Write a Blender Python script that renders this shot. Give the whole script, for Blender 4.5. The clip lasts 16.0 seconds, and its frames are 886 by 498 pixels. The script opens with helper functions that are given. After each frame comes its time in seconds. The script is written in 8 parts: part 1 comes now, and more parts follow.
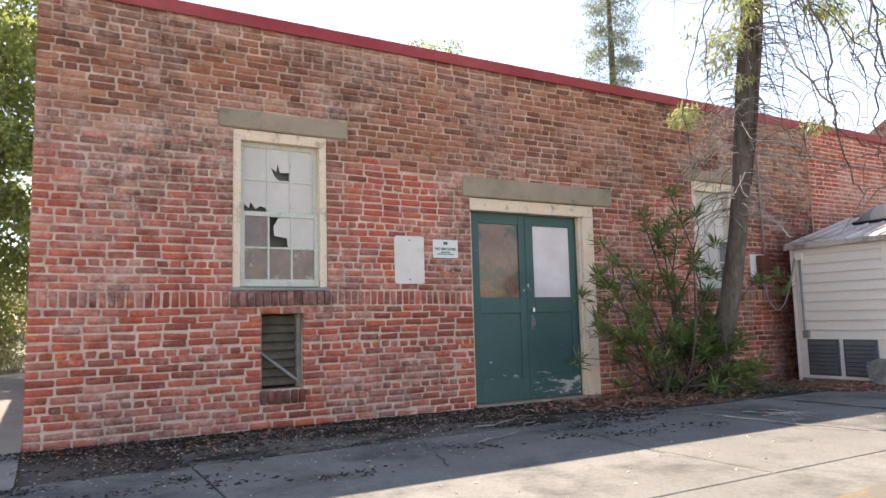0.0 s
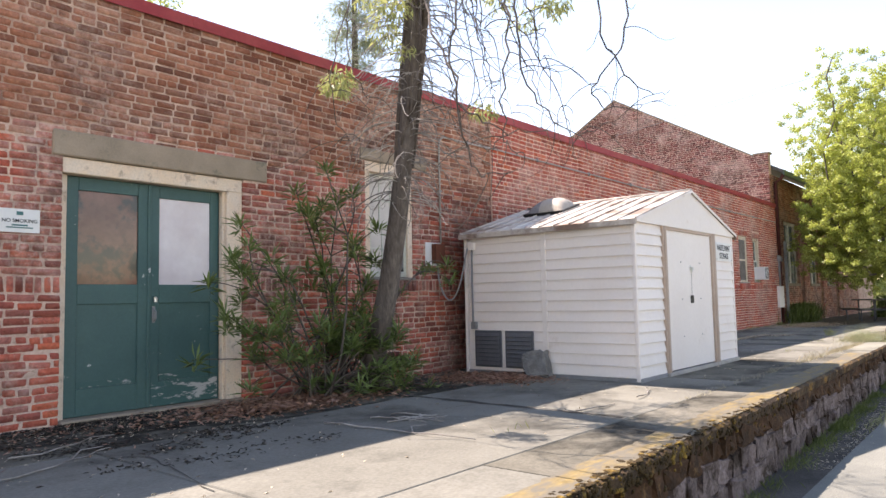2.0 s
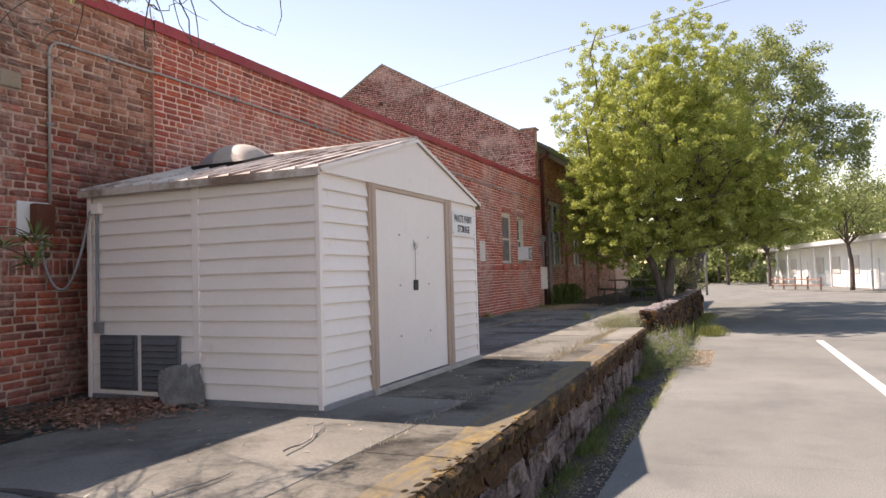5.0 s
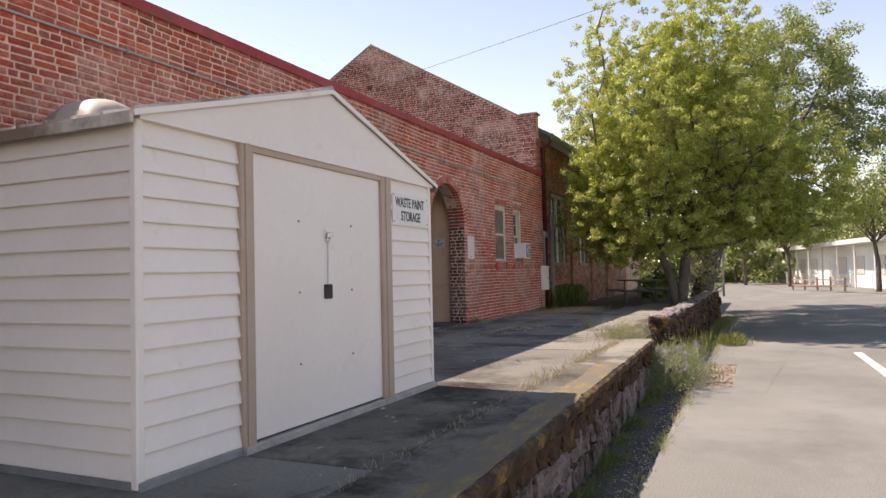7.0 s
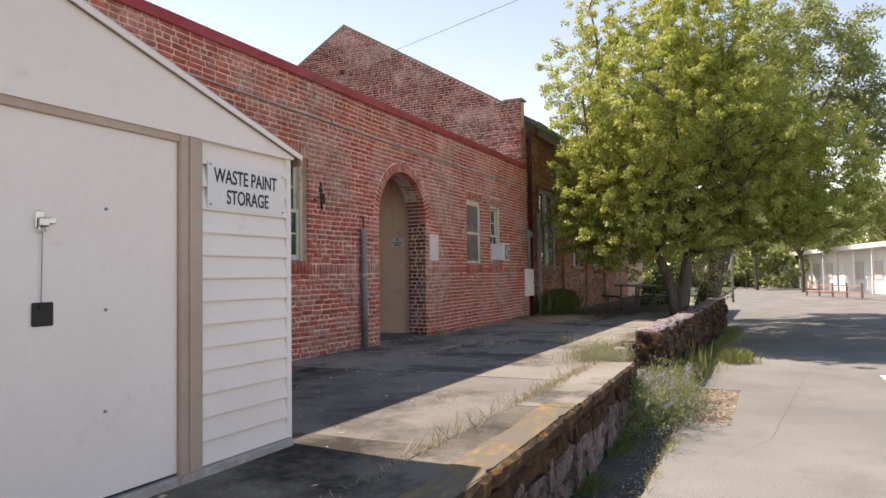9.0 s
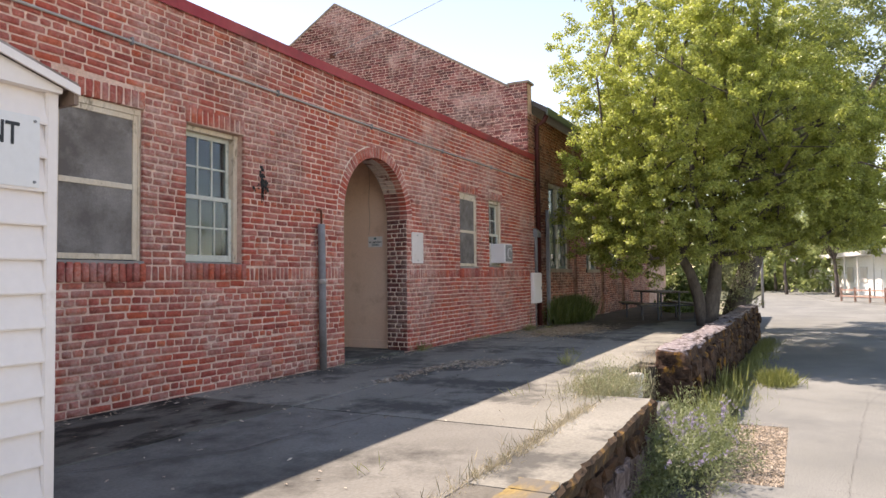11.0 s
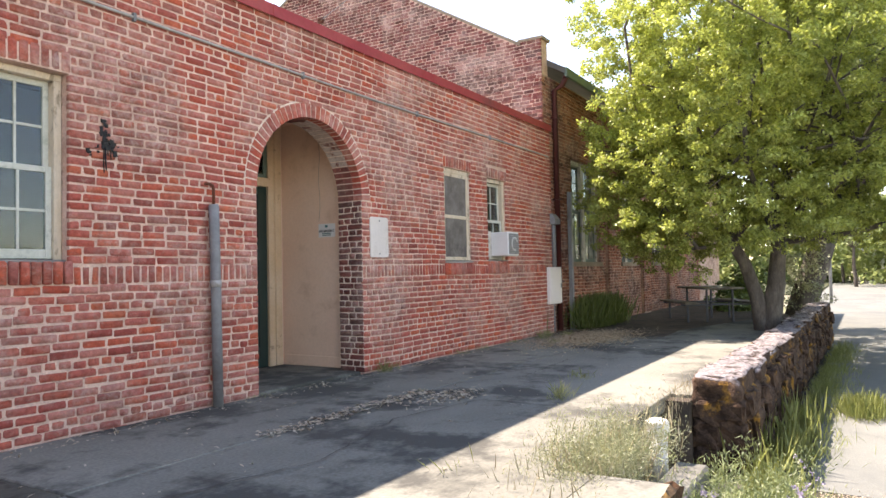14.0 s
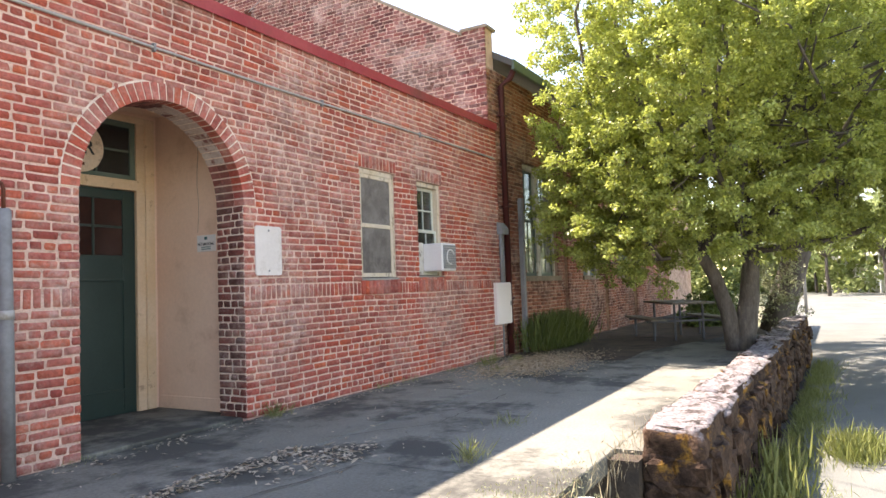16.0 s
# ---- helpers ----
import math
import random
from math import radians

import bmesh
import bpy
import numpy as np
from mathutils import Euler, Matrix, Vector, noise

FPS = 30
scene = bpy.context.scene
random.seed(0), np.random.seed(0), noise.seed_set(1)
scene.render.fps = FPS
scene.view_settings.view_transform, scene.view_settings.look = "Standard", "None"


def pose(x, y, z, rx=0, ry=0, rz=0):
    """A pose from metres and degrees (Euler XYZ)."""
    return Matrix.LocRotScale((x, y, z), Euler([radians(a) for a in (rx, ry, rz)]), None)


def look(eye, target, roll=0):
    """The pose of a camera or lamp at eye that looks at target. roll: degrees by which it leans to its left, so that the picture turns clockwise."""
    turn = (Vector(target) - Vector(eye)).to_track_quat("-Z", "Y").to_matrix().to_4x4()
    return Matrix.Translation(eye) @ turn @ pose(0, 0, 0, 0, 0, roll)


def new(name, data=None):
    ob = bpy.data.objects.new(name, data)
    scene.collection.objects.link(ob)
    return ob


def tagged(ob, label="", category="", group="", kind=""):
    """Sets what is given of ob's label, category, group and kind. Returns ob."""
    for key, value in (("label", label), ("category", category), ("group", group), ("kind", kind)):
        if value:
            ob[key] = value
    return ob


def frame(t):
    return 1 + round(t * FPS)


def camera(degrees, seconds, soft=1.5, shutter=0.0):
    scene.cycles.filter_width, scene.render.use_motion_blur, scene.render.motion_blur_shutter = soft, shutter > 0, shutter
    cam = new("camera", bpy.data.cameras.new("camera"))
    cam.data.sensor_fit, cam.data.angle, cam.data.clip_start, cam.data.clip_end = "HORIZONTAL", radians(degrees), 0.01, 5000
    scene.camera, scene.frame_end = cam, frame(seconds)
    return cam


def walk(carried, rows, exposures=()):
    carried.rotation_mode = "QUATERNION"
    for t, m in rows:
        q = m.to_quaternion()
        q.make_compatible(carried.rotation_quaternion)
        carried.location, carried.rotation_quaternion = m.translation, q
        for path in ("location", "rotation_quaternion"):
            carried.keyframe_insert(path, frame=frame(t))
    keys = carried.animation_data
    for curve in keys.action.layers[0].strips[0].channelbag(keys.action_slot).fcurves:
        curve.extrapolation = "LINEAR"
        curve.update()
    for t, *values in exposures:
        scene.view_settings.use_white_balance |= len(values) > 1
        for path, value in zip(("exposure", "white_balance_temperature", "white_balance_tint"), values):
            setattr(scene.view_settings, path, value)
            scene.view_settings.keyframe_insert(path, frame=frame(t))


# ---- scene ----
cam = camera(64.9, 16.0)
METRES, EYE, TILT, LEAN, TURN = 15.5, 1.6, 0.0, 0.0, -29.7
ROWS = [
    (0.0, 0.0, 0.0, 0.0, 0.11, 6.31, 1.01),
    (0.5, 0.0146, 0.015, 0.0021, -3.45, 6.39, 0.65),
    (1.0, 0.0381, 0.025, 0.0029, -5.07, 5.95, 1.14),
    (1.5, 0.0608, 0.0385, 0.0046, -11.96, 5.05, 1.26),
    (2.0, 0.0867, 0.0577, 0.0051, -20.0, 4.61, 0.82),
    (2.5, 0.1126, 0.0757, 0.0065, -25.22, 4.01, 1.38),
    (3.0, 0.138, 0.095, 0.0069, -26.97, 4.46, 0.93),
    (3.5, 0.164, 0.1192, 0.0078, -31.7, 3.81, 1.04),
    (4.0, 0.1905, 0.1386, 0.0069, -32.53, 3.19, 1.85),
    (4.5, 0.2149, 0.1593, 0.0072, -34.08, 2.59, 1.52),
    (5.0, 0.2399, 0.1804, 0.0084, -36.81, 2.75, 1.4),
    (7.5, 0.3808, 0.2748, 0.0117, -35.53, 2.65, 1.11),
    (8.0, 0.4151, 0.2913, 0.0123, -35.7, 3.21, 1.49),
    (8.5, 0.4466, 0.3067, 0.0139, -34.75, 3.07, 0.87),
    (9.0, 0.4751, 0.3246, 0.0154, -34.86, 2.67, 0.55),
    (11.5, 0.6033, 0.4236, 0.0202, -32.8, 2.96, 0.41),
    (12.0, 0.6295, 0.4384, 0.0199, -32.91, 3.03, 1.37),
    (12.5, 0.6558, 0.4551, 0.0214, -30.95, 2.5, 1.21),
    (13.0, 0.6789, 0.4756, 0.0233, -30.53, 2.14, 0.6),
    (13.5, 0.7035, 0.4934, 0.023, -30.3, 2.03, 1.28),
    (14.0, 0.723, 0.5131, 0.0228, -28.93, 2.45, 0.91),
    (14.5, 0.7432, 0.5318, 0.0245, -30.65, 3.24, 1.17),
    (15.0, 0.7675, 0.5444, 0.0248, -29.55, 3.7, 1.49),
    (15.5, 0.7885, 0.5608, 0.0247, -28.84, 3.85, 0.95),
    (16.0, 0.8116, 0.575, 0.0261, -30.71, 3.57, 1.74),
]
# the walls run along x and y; the road lies at z = 0
walk(cam, [(t, pose(0, 0, EYE, 0, 0.55, 0) @ pose(0, 0, 0, TILT, LEAN, TURN) @ pose(METRES * x, METRES * y, METRES * z, 90 + pitch, roll, yaw)) for t, x, y, z, yaw, pitch, roll in ROWS],
     exposures=[(0.0, 2.52, 8500, 22), (1.5, 2.56, 8500, 22), (2.5, 2.44, 8500, 22), (3.5, 2.24, 8500, 25), (5.0, 1.96, 8800, 27), (7.5, 1.88, 9000, 27), (9.0, 1.95, 8900, 26), (11.5, 2.38, 8500, 24), (13.0, 2.69, 8500, 21), (16.0, 2.99, 8500, 21)])

# ---------------------------------------------------------------- light
SUN_TO = Vector((0.075, 0.70, 1.0)).normalized()
sky_world = bpy.data.worlds.new("sky")
scene.world = sky_world
sky_world.use_nodes = True
wt = sky_world.node_tree
sky = wt.nodes.new("ShaderNodeTexSky")
sky.sky_type = "NISHITA"
sky.sun_disc = False
sky.sun_elevation = math.asin(SUN_TO.z)
sky.sun_rotation = math.atan2(SUN_TO.x, SUN_TO.y)
sky.air_density, sky.dust_density, sky.ozone_density = 1.0, 0.0, 1.2
wt.links.new(sky.outputs[0], wt.nodes["Background"].inputs[0])
wt.nodes["Background"].inputs[1].default_value = 0.074
sun_data = bpy.data.lights.new("sun", "SUN")
sun_data.energy, sun_data.angle, sun_data.color = 2.3, radians(0.53), (0.935, 0.962, 1.0)
sun = new("sun", sun_data)
sun.matrix_world = look(SUN_TO * 60, (0, 0, 0))

# ---------------------------------------------------------------- node helpers


def mk(name):
    m = bpy.data.materials.new(name)
    m.use_nodes = True
    return m, m.node_tree, m.node_tree.nodes["Principled BSDF"]


def pos(nt):
    return nt.nodes.new("ShaderNodeNewGeometry").outputs["Position"]


def stretched(nt, vec, sx, sy, sz):
    n = nt.nodes.new("ShaderNodeVectorMath")
    n.operation = "MULTIPLY"
    nt.links.new(vec, n.inputs[0])
    n.inputs[1].default_value = (sx, sy, sz)
    return n.outputs[0]


def cloud(nt, vec, scale, detail=4.0, rough=0.6, warp=0.0):
    n = nt.nodes.new("ShaderNodeTexNoise")
    n.inputs["Scale"].default_value, n.inputs["Detail"].default_value = scale, detail
    n.inputs["Roughness"].default_value, n.inputs["Distortion"].default_value = rough, warp
    nt.links.new(vec, n.inputs["Vector"])
    return n.outputs[0]


def ramp(nt, fac, stops, mode="LINEAR"):
    n = nt.nodes.new("ShaderNodeValToRGB")
    n.color_ramp.interpolation = mode
    el = n.color_ramp.elements
    while len(el) < len(stops):
        el.new(0.5)
    for e, (p, c) in zip(el, stops):
        e.position = p
        e.color = (c, c, c, 1) if isinstance(c, (int, float)) else (*c, 1)
    nt.links.new(fac, n.inputs[0])
    return n.outputs[0]


def put(nt, socket, value):
    if isinstance(value, (int, float)):
        socket.default_value = value
    elif isinstance(value, tuple):
        socket.default_value = (*value, 1)
    else:
        nt.links.new(value, socket)


def mix(nt, fac, a, b, mode="MIX"):
    n = nt.nodes.new("ShaderNodeMix")
    n.data_type, n.blend_type = "RGBA", mode
    put(nt, n.inputs[0], fac), put(nt, n.inputs[6], a), put(nt, n.inputs[7], b)
    return n.outputs[2]


def calc(nt, op, a, b=0.0):
    n = nt.nodes.new("ShaderNodeMath")
    n.operation = op
    put(nt, n.inputs[0], a), put(nt, n.inputs[1], b)
    return n.outputs[0]


def relief(nt, bsdf, height, strength=0.5, dist=0.01):
    n = nt.nodes.new("ShaderNodeBump")
    n.inputs["Strength"].default_value, n.inputs["Distance"].default_value = strength, dist
    nt.links.new(height, n.inputs["Height"])
    nt.links.new(n.outputs[0], bsdf.inputs["Normal"])


def any_random(nt):
    """A random number for each loose piece, whether joined or an object of its own."""
    a = nt.nodes.new("ShaderNodeNewGeometry").outputs["Random Per Island"]
    b = nt.nodes.new("ShaderNodeObjectInfo").outputs["Random"]
    return calc(nt, "FRACT", calc(nt, "ADD", a, b))


def surface(name, a, b, scale=3.0, rough=0.8, metal=0.0, fine=60.0, fine_amount=0.25, bump=0.3, stain=None, stain_scale=0.8, stain_range=(0.55, 0.7), spec=0.3, vec_scale=(1, 1, 1), piece=0.0):
    """A general surface: two colours blended by coarse noise, fine grain, optional stains."""
    m, nt, p = mk(name)
    v = stretched(nt, pos(nt), *vec_scale)
    col = mix(nt, ramp(nt, cloud(nt, v, scale), [(0.35, 0.0), (0.65, 1.0)]), a, b)
    grain = cloud(nt, v, fine, 3.0)
    col = mix(nt, fine_amount, col, ramp(nt, grain, [(0.3, 0.35), (0.7, 1.0)]), "MULTIPLY")
    if stain:
        s = ramp(nt, cloud(nt, v, stain_scale, 6.0, 0.7), [(stain_range[0], 0.0), (stain_range[1], 1.0)])
        col = mix(nt, s, col, stain)
    if piece:
        r = any_random(nt)
        col = mix(nt, piece, col, ramp(nt, r, [(0.0, 0.35), (1.0, 1.0)]), "MULTIPLY")
    nt.links.new(col, p.inputs["Base Color"])
    p.inputs["Roughness"].default_value, p.inputs["Metallic"].default_value = rough, metal
    p.inputs["Specular IOR Level"].default_value = spec
    if bump:
        relief(nt, p, calc(nt, "ADD", cloud(nt, v, fine, 4.0), calc(nt, "MULTIPLY", cloud(nt, v, scale * 4), 1.5)), bump, 0.006)
    return m


def weathered(nt, v, col, pale, grime, lime=(0.80, 0.61, 0.53)):
    """Lime bloom, vertical runs and soot that drift over bricks and joints alike."""
    smear = ramp(nt, cloud(nt, v, 17.0, 8.0, 0.75, 0.6), [(0.42, 0.0), (0.60, 1.0)])
    bloom = ramp(nt, cloud(nt, stretched(nt, v, 1.0, 1.0, 1.3), 0.8, 6.0, 0.68), [(0.45, 0.0), (0.60, 1.0)])
    runs = ramp(nt, cloud(nt, stretched(nt, v, 3.2, 3.2, 0.3), 1.0, 6.0, 0.62), [(0.49, 0.0), (0.66, 1.0)])
    both = calc(nt, "MULTIPLY", bloom, calc(nt, "ADD", calc(nt, "MULTIPLY", smear, 0.62), 0.14))
    both = calc(nt, "ADD", both, calc(nt, "MULTIPLY", calc(nt, "MULTIPLY", runs, bloom), 0.30))
    col = mix(nt, calc(nt, "MULTIPLY", both, pale), col, lime)
    soot = ramp(nt, cloud(nt, stretched(nt, v, 0.8, 0.8, 1.1), 1.0, 7.0, 0.72), [(0.47, 0.0), (0.62, 1.0)])
    fleck = ramp(nt, cloud(nt, v, 8.0, 6.0, 0.75), [(0.38, 0.1), (0.58, 1.0)])
    drip = ramp(nt, cloud(nt, stretched(nt, v, 2.6, 2.6, 0.28), 1.3, 6.0, 0.65), [(0.55, 0.0), (0.68, 0.5)])
    col = mix(nt, calc(nt, "MULTIPLY", drip, grime), col, (0.20, 0.060, 0.046))
    return mix(nt, calc(nt, "MULTIPLY", calc(nt, "MULTIPLY", soot, fleck), grime), col, (0.085, 0.036, 0.027))


def damp_stain(nt, v, col, x0):
    """An uneven dark damp patch on the wall from x0 on."""
    x = nt.nodes.new("ShaderNodeSeparateXYZ")
    nt.links.new(v, x.inputs[0])
    n = cloud(nt, stretched(nt, v, 1.0, 1.0, 0.6), 2.2, 7.0, 0.7)
    along = calc(nt, "SUBTRACT", calc(nt, "ADD", x.outputs[0], calc(nt, "MULTIPLY", n, 1.6)), x0 + 0.5)
    mask = calc(nt, "MULTIPLY", ramp(nt, along, [(0.0, 0.0), (0.9, 0.75)]), ramp(nt, cloud(nt, v, 7.0, 6.0, 0.75), [(0.35, 0.35), (0.6, 1.0)]))
    return mix(nt, mask, col, (0.075, 0.036, 0.026))


def brick_material(name, stops, pale=0.5, grime=0.5, burnt=0.7, damp=None):
    m, nt, p = mk(name)
    v = pos(nt)
    r = any_random(nt)
    col = ramp(nt, r, stops)
    again = calc(nt, "FRACT", calc(nt, "MULTIPLY", r, 13.7))
    area = cloud(nt, v, 0.75, 3.0)
    dark = ramp(nt, calc(nt, "ADD", calc(nt, "MULTIPLY", again, 0.45), area), [(0.80, 0.0), (0.92, 1.0)])
    col = mix(nt, calc(nt, "MULTIPLY", dark, burnt), col, (0.115, 0.05, 0.042))
    inner = cloud(nt, v, 24.0, 7.0, 0.78)
    col = mix(nt, 0.7, col, ramp(nt, inner, [(0.28, 0.35), (0.48, 0.9), (0.72, 1.45)]), "MULTIPLY")
    pits = ramp(nt, cloud(nt, v, 90.0, 3.0, 0.7), [(0.30, 0.25), (0.42, 1.0)])
    col = mix(nt, 0.6, col, pits, "MULTIPLY")
    dab = ramp(nt, cloud(nt, stretched(nt, v, 0.8, 0.8, 1.6), 9.0, 7.0, 0.78, 0.5), [(0.56, 0.0), (0.66, 0.6)])
    col = mix(nt, calc(nt, "MULTIPLY", dab, pale * 0.7), col, (0.70, 0.52, 0.43))
    col = weathered(nt, v, col, pale, grime)
    if damp:
        col = damp_stain(nt, v, col, damp)
    nt.links.new(col, p.inputs["Base Color"])
    p.inputs["Roughness"].default_value = 0.92
    p.inputs["Specular IOR Level"].default_value = 0.15
    relief(nt, p, calc(nt, "ADD", cloud(nt, v, 60.0, 5.0, 0.7), calc(nt, "MULTIPLY", cloud(nt, v, 14.0), 1.6)), 1.0, 0.010)
    return m


def mortar_material(name, a, b, pale, grime, bare=0.8, damp=None):
    m, nt, p = mk(name)
    v = pos(nt)
    col = mix(nt, ramp(nt, cloud(nt, v, 5.0, 6.0, 0.7), [(0.35, 0.0), (0.65, 1.0)]), a, b)
    col = mix(nt, 0.4, col, ramp(nt, cloud(nt, v, 70.0, 4.0), [(0.3, 0.4), (0.7, 1.1)]), "MULTIPLY")
    gaps = ramp(nt, cloud(nt, v, 10.0, 6.0, 0.75), [(0.60, 0.0), (0.66, bare)])
    col = mix(nt, gaps, col, (0.13, 0.065, 0.05))
    worn = ramp(nt, cloud(nt, v, 2.2, 7.0, 0.72), [(0.50, 0.0), (0.62, 0.75 * bare)])
    col = mix(nt, worn, col, (0.40, 0.18, 0.13))
    col = weathered(nt, v, col, pale * 0.6, grime)
    if damp:
        col = damp_stain(nt, v, col, damp)
    nt.links.new(col, p.inputs["Base Color"])
    p.inputs["Roughness"].default_value = 0.95
    p.inputs["Specular IOR Level"].default_value = 0.1
    relief(nt, p, calc(nt, "ADD", cloud(nt, v, 80.0, 5.0, 0.7), cloud(nt, v, 16.0)), 1.0, 0.010)
    return m


def rock_material(name, crown_at=0.50):
    """Dark field stone, pale and lilac on its upper faces, with ochre lichen on its flanks."""
    m, nt, p = mk(name)
    v = pos(nt)
    r = any_random(nt)
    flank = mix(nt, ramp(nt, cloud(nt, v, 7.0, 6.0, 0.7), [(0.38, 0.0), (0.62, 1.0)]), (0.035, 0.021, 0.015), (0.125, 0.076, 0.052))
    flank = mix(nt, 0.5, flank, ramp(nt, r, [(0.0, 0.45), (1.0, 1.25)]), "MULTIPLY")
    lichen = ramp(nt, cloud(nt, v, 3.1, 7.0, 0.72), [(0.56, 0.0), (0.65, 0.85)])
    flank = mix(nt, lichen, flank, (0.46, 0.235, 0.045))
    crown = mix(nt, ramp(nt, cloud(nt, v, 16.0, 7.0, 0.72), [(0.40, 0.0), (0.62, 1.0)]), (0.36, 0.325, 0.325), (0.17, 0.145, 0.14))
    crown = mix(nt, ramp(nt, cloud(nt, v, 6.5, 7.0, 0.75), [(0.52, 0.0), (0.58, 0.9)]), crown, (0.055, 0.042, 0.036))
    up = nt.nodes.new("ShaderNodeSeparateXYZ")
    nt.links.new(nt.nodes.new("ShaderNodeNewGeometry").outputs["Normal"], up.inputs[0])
    # upward-facing parts, broken up by noise, take the crown colours
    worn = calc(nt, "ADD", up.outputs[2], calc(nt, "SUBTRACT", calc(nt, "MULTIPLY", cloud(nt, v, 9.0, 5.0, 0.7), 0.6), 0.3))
    col = mix(nt, ramp(nt, worn, [(crown_at, 0.0), (crown_at + 0.18, 1.0)]), flank, crown)
    col = mix(nt, 0.6, col, ramp(nt, cloud(nt, v, 42.0, 4.0, 0.7), [(0.3, 0.4), (0.7, 1.15)]), "MULTIPLY")
    nt.links.new(col, p.inputs["Base Color"])
    p.inputs["Roughness"].default_value = 0.95
    p.inputs["Specular IOR Level"].default_value = 0.2
    relief(nt, p, calc(nt, "ADD", cloud(nt, v, 38.0, 5.0, 0.7), calc(nt, "MULTIPLY", cloud(nt, v, 11.0, 4.0), 2.0)), 1.0, 0.012)
    return m


def foliage(name, a, b, glow=0.35, lit=(0.35, 0.42, 0.04)):
    m, nt, p = mk(name)
    r = any_random(nt)
    big = cloud(nt, pos(nt), 0.9, 2.0)
    mid = cloud(nt, pos(nt), 4.5, 2.0)
    col = mix(nt, calc(nt, "MULTIPLY", calc(nt, "ADD", calc(nt, "ADD", r, big), calc(nt, "SUBTRACT", calc(nt, "MULTIPLY", mid, 1.2), 0.6)), 0.6), a, b)
    nt.links.new(col, p.inputs["Base Color"])
    p.inputs["Roughness"].default_value = 0.42
    p.inputs["Specular IOR Level"].default_value = 0.45
    t = nt.nodes.new("ShaderNodeBsdfTranslucent")
    nt.links.new(mix(nt, 0.5, col, lit), t.inputs[0])
    s = nt.nodes.new("ShaderNodeMixShader")
    s.inputs[0].default_value = glow
    nt.links.new(p.outputs[0], s.inputs[1]), nt.links.new(t.outputs[0], s.inputs[2])
    nt.links.new(s.outputs[0], nt.nodes["Material Output"].inputs[0])
    return m


def glass(name, tint=(0.8, 0.85, 0.85), dirt=0.2):
    m, nt, p = mk(name)
    g = nt.nodes.new("ShaderNodeBsdfGlass")
    g.inputs["Color"].default_value, g.inputs["Roughness"].default_value, g.inputs["IOR"].default_value = (*tint, 1), 0.0, 1.5
    p.inputs["Base Color"].default_value, p.inputs["Roughness"].default_value = (0.45, 0.45, 0.42, 1), 0.6
    s = nt.nodes.new("ShaderNodeMixShader")
    nt.links.new(calc(nt, "MULTIPLY", ramp(nt, cloud(nt, pos(nt), 4.0, 5.0), [(0.3, 0.3), (0.7, 1.0)]), dirt), s.inputs[0])
    nt.links.new(g.outputs[0], s.inputs[1]), nt.links.new(p.outputs[0], s.inputs[2])
    nt.links.new(s.outputs[0], nt.nodes["Material Output"].inputs[0])
    return m


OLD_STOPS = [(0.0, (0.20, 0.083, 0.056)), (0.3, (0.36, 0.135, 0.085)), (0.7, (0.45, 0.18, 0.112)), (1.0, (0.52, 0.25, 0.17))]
WEST_STOPS = [(0.0, (0.31, 0.094, 0.074)), (0.1, (0.45, 0.115, 0.086)), (0.25, (0.61, 0.14, 0.088)), (0.4, (0.50, 0.118, 0.086)), (0.52, (0.68, 0.165, 0.092)), (0.65, (0.53, 0.138, 0.104)), (0.78, (0.61, 0.145, 0.096)), (0.88, (0.57, 0.195, 0.155)), (0.95, (0.61, 0.25, 0.20)), (1.0, (0.40, 0.12, 0.10))]
M_BRICK = brick_material("red_brick", WEST_STOPS, 0.75, 0.75, 0.5, damp=8.8)
EAST_STOPS = [(0.0, (0.36, 0.078, 0.062)), (0.14, (0.50, 0.128, 0.100)), (0.28, (0.60, 0.122, 0.066)), (0.4, (0.46, 0.102, 0.078)), (0.54, (0.54, 0.155, 0.122)), (0.66, (0.49, 0.092, 0.058)), (0.78, (0.54, 0.20, 0.16)), (0.88, (0.42, 0.108, 0.086)), (1.0, (0.62, 0.15, 0.082))]
M_BRICK_EAST = brick_material("limed_red_brick", EAST_STOPS, 0.65, 0.5, 0.35)
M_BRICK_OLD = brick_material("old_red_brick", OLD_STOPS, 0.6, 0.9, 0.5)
M_BRICK_B = brick_material("rose_brick", [(0.0, (0.15, 0.058, 0.057)), (0.4, (0.29, 0.092, 0.085)), (0.8, (0.37, 0.125, 0.108)), (1.0, (0.43, 0.20, 0.175))], 0.8, 0.8)
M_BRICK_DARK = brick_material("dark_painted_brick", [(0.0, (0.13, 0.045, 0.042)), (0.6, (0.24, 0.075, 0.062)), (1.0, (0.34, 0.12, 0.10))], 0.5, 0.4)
M_MORTAR = mortar_material("lime_mortar", (0.86, 0.625, 0.51), (0.66, 0.455, 0.365), 0.6, 0.55, 0.5, damp=8.8)
M_MORTAR_EAST = mortar_material("pale_lime_mortar", (0.93, 0.65, 0.53), (0.74, 0.485, 0.385), 0.45, 0.3, 0.35)
M_MORTAR_RING = mortar_material("cream_mortar", (0.95, 0.78, 0.66), (0.84, 0.66, 0.54), 0.3, 0.1, 0.15)
M_MORTAR_DARK = mortar_material("mossy_dark_mortar", (0.10, 0.075, 0.055), (0.06, 0.045, 0.035), 0.1, 0.5)
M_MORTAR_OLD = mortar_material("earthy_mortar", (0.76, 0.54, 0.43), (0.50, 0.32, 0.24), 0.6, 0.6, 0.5)
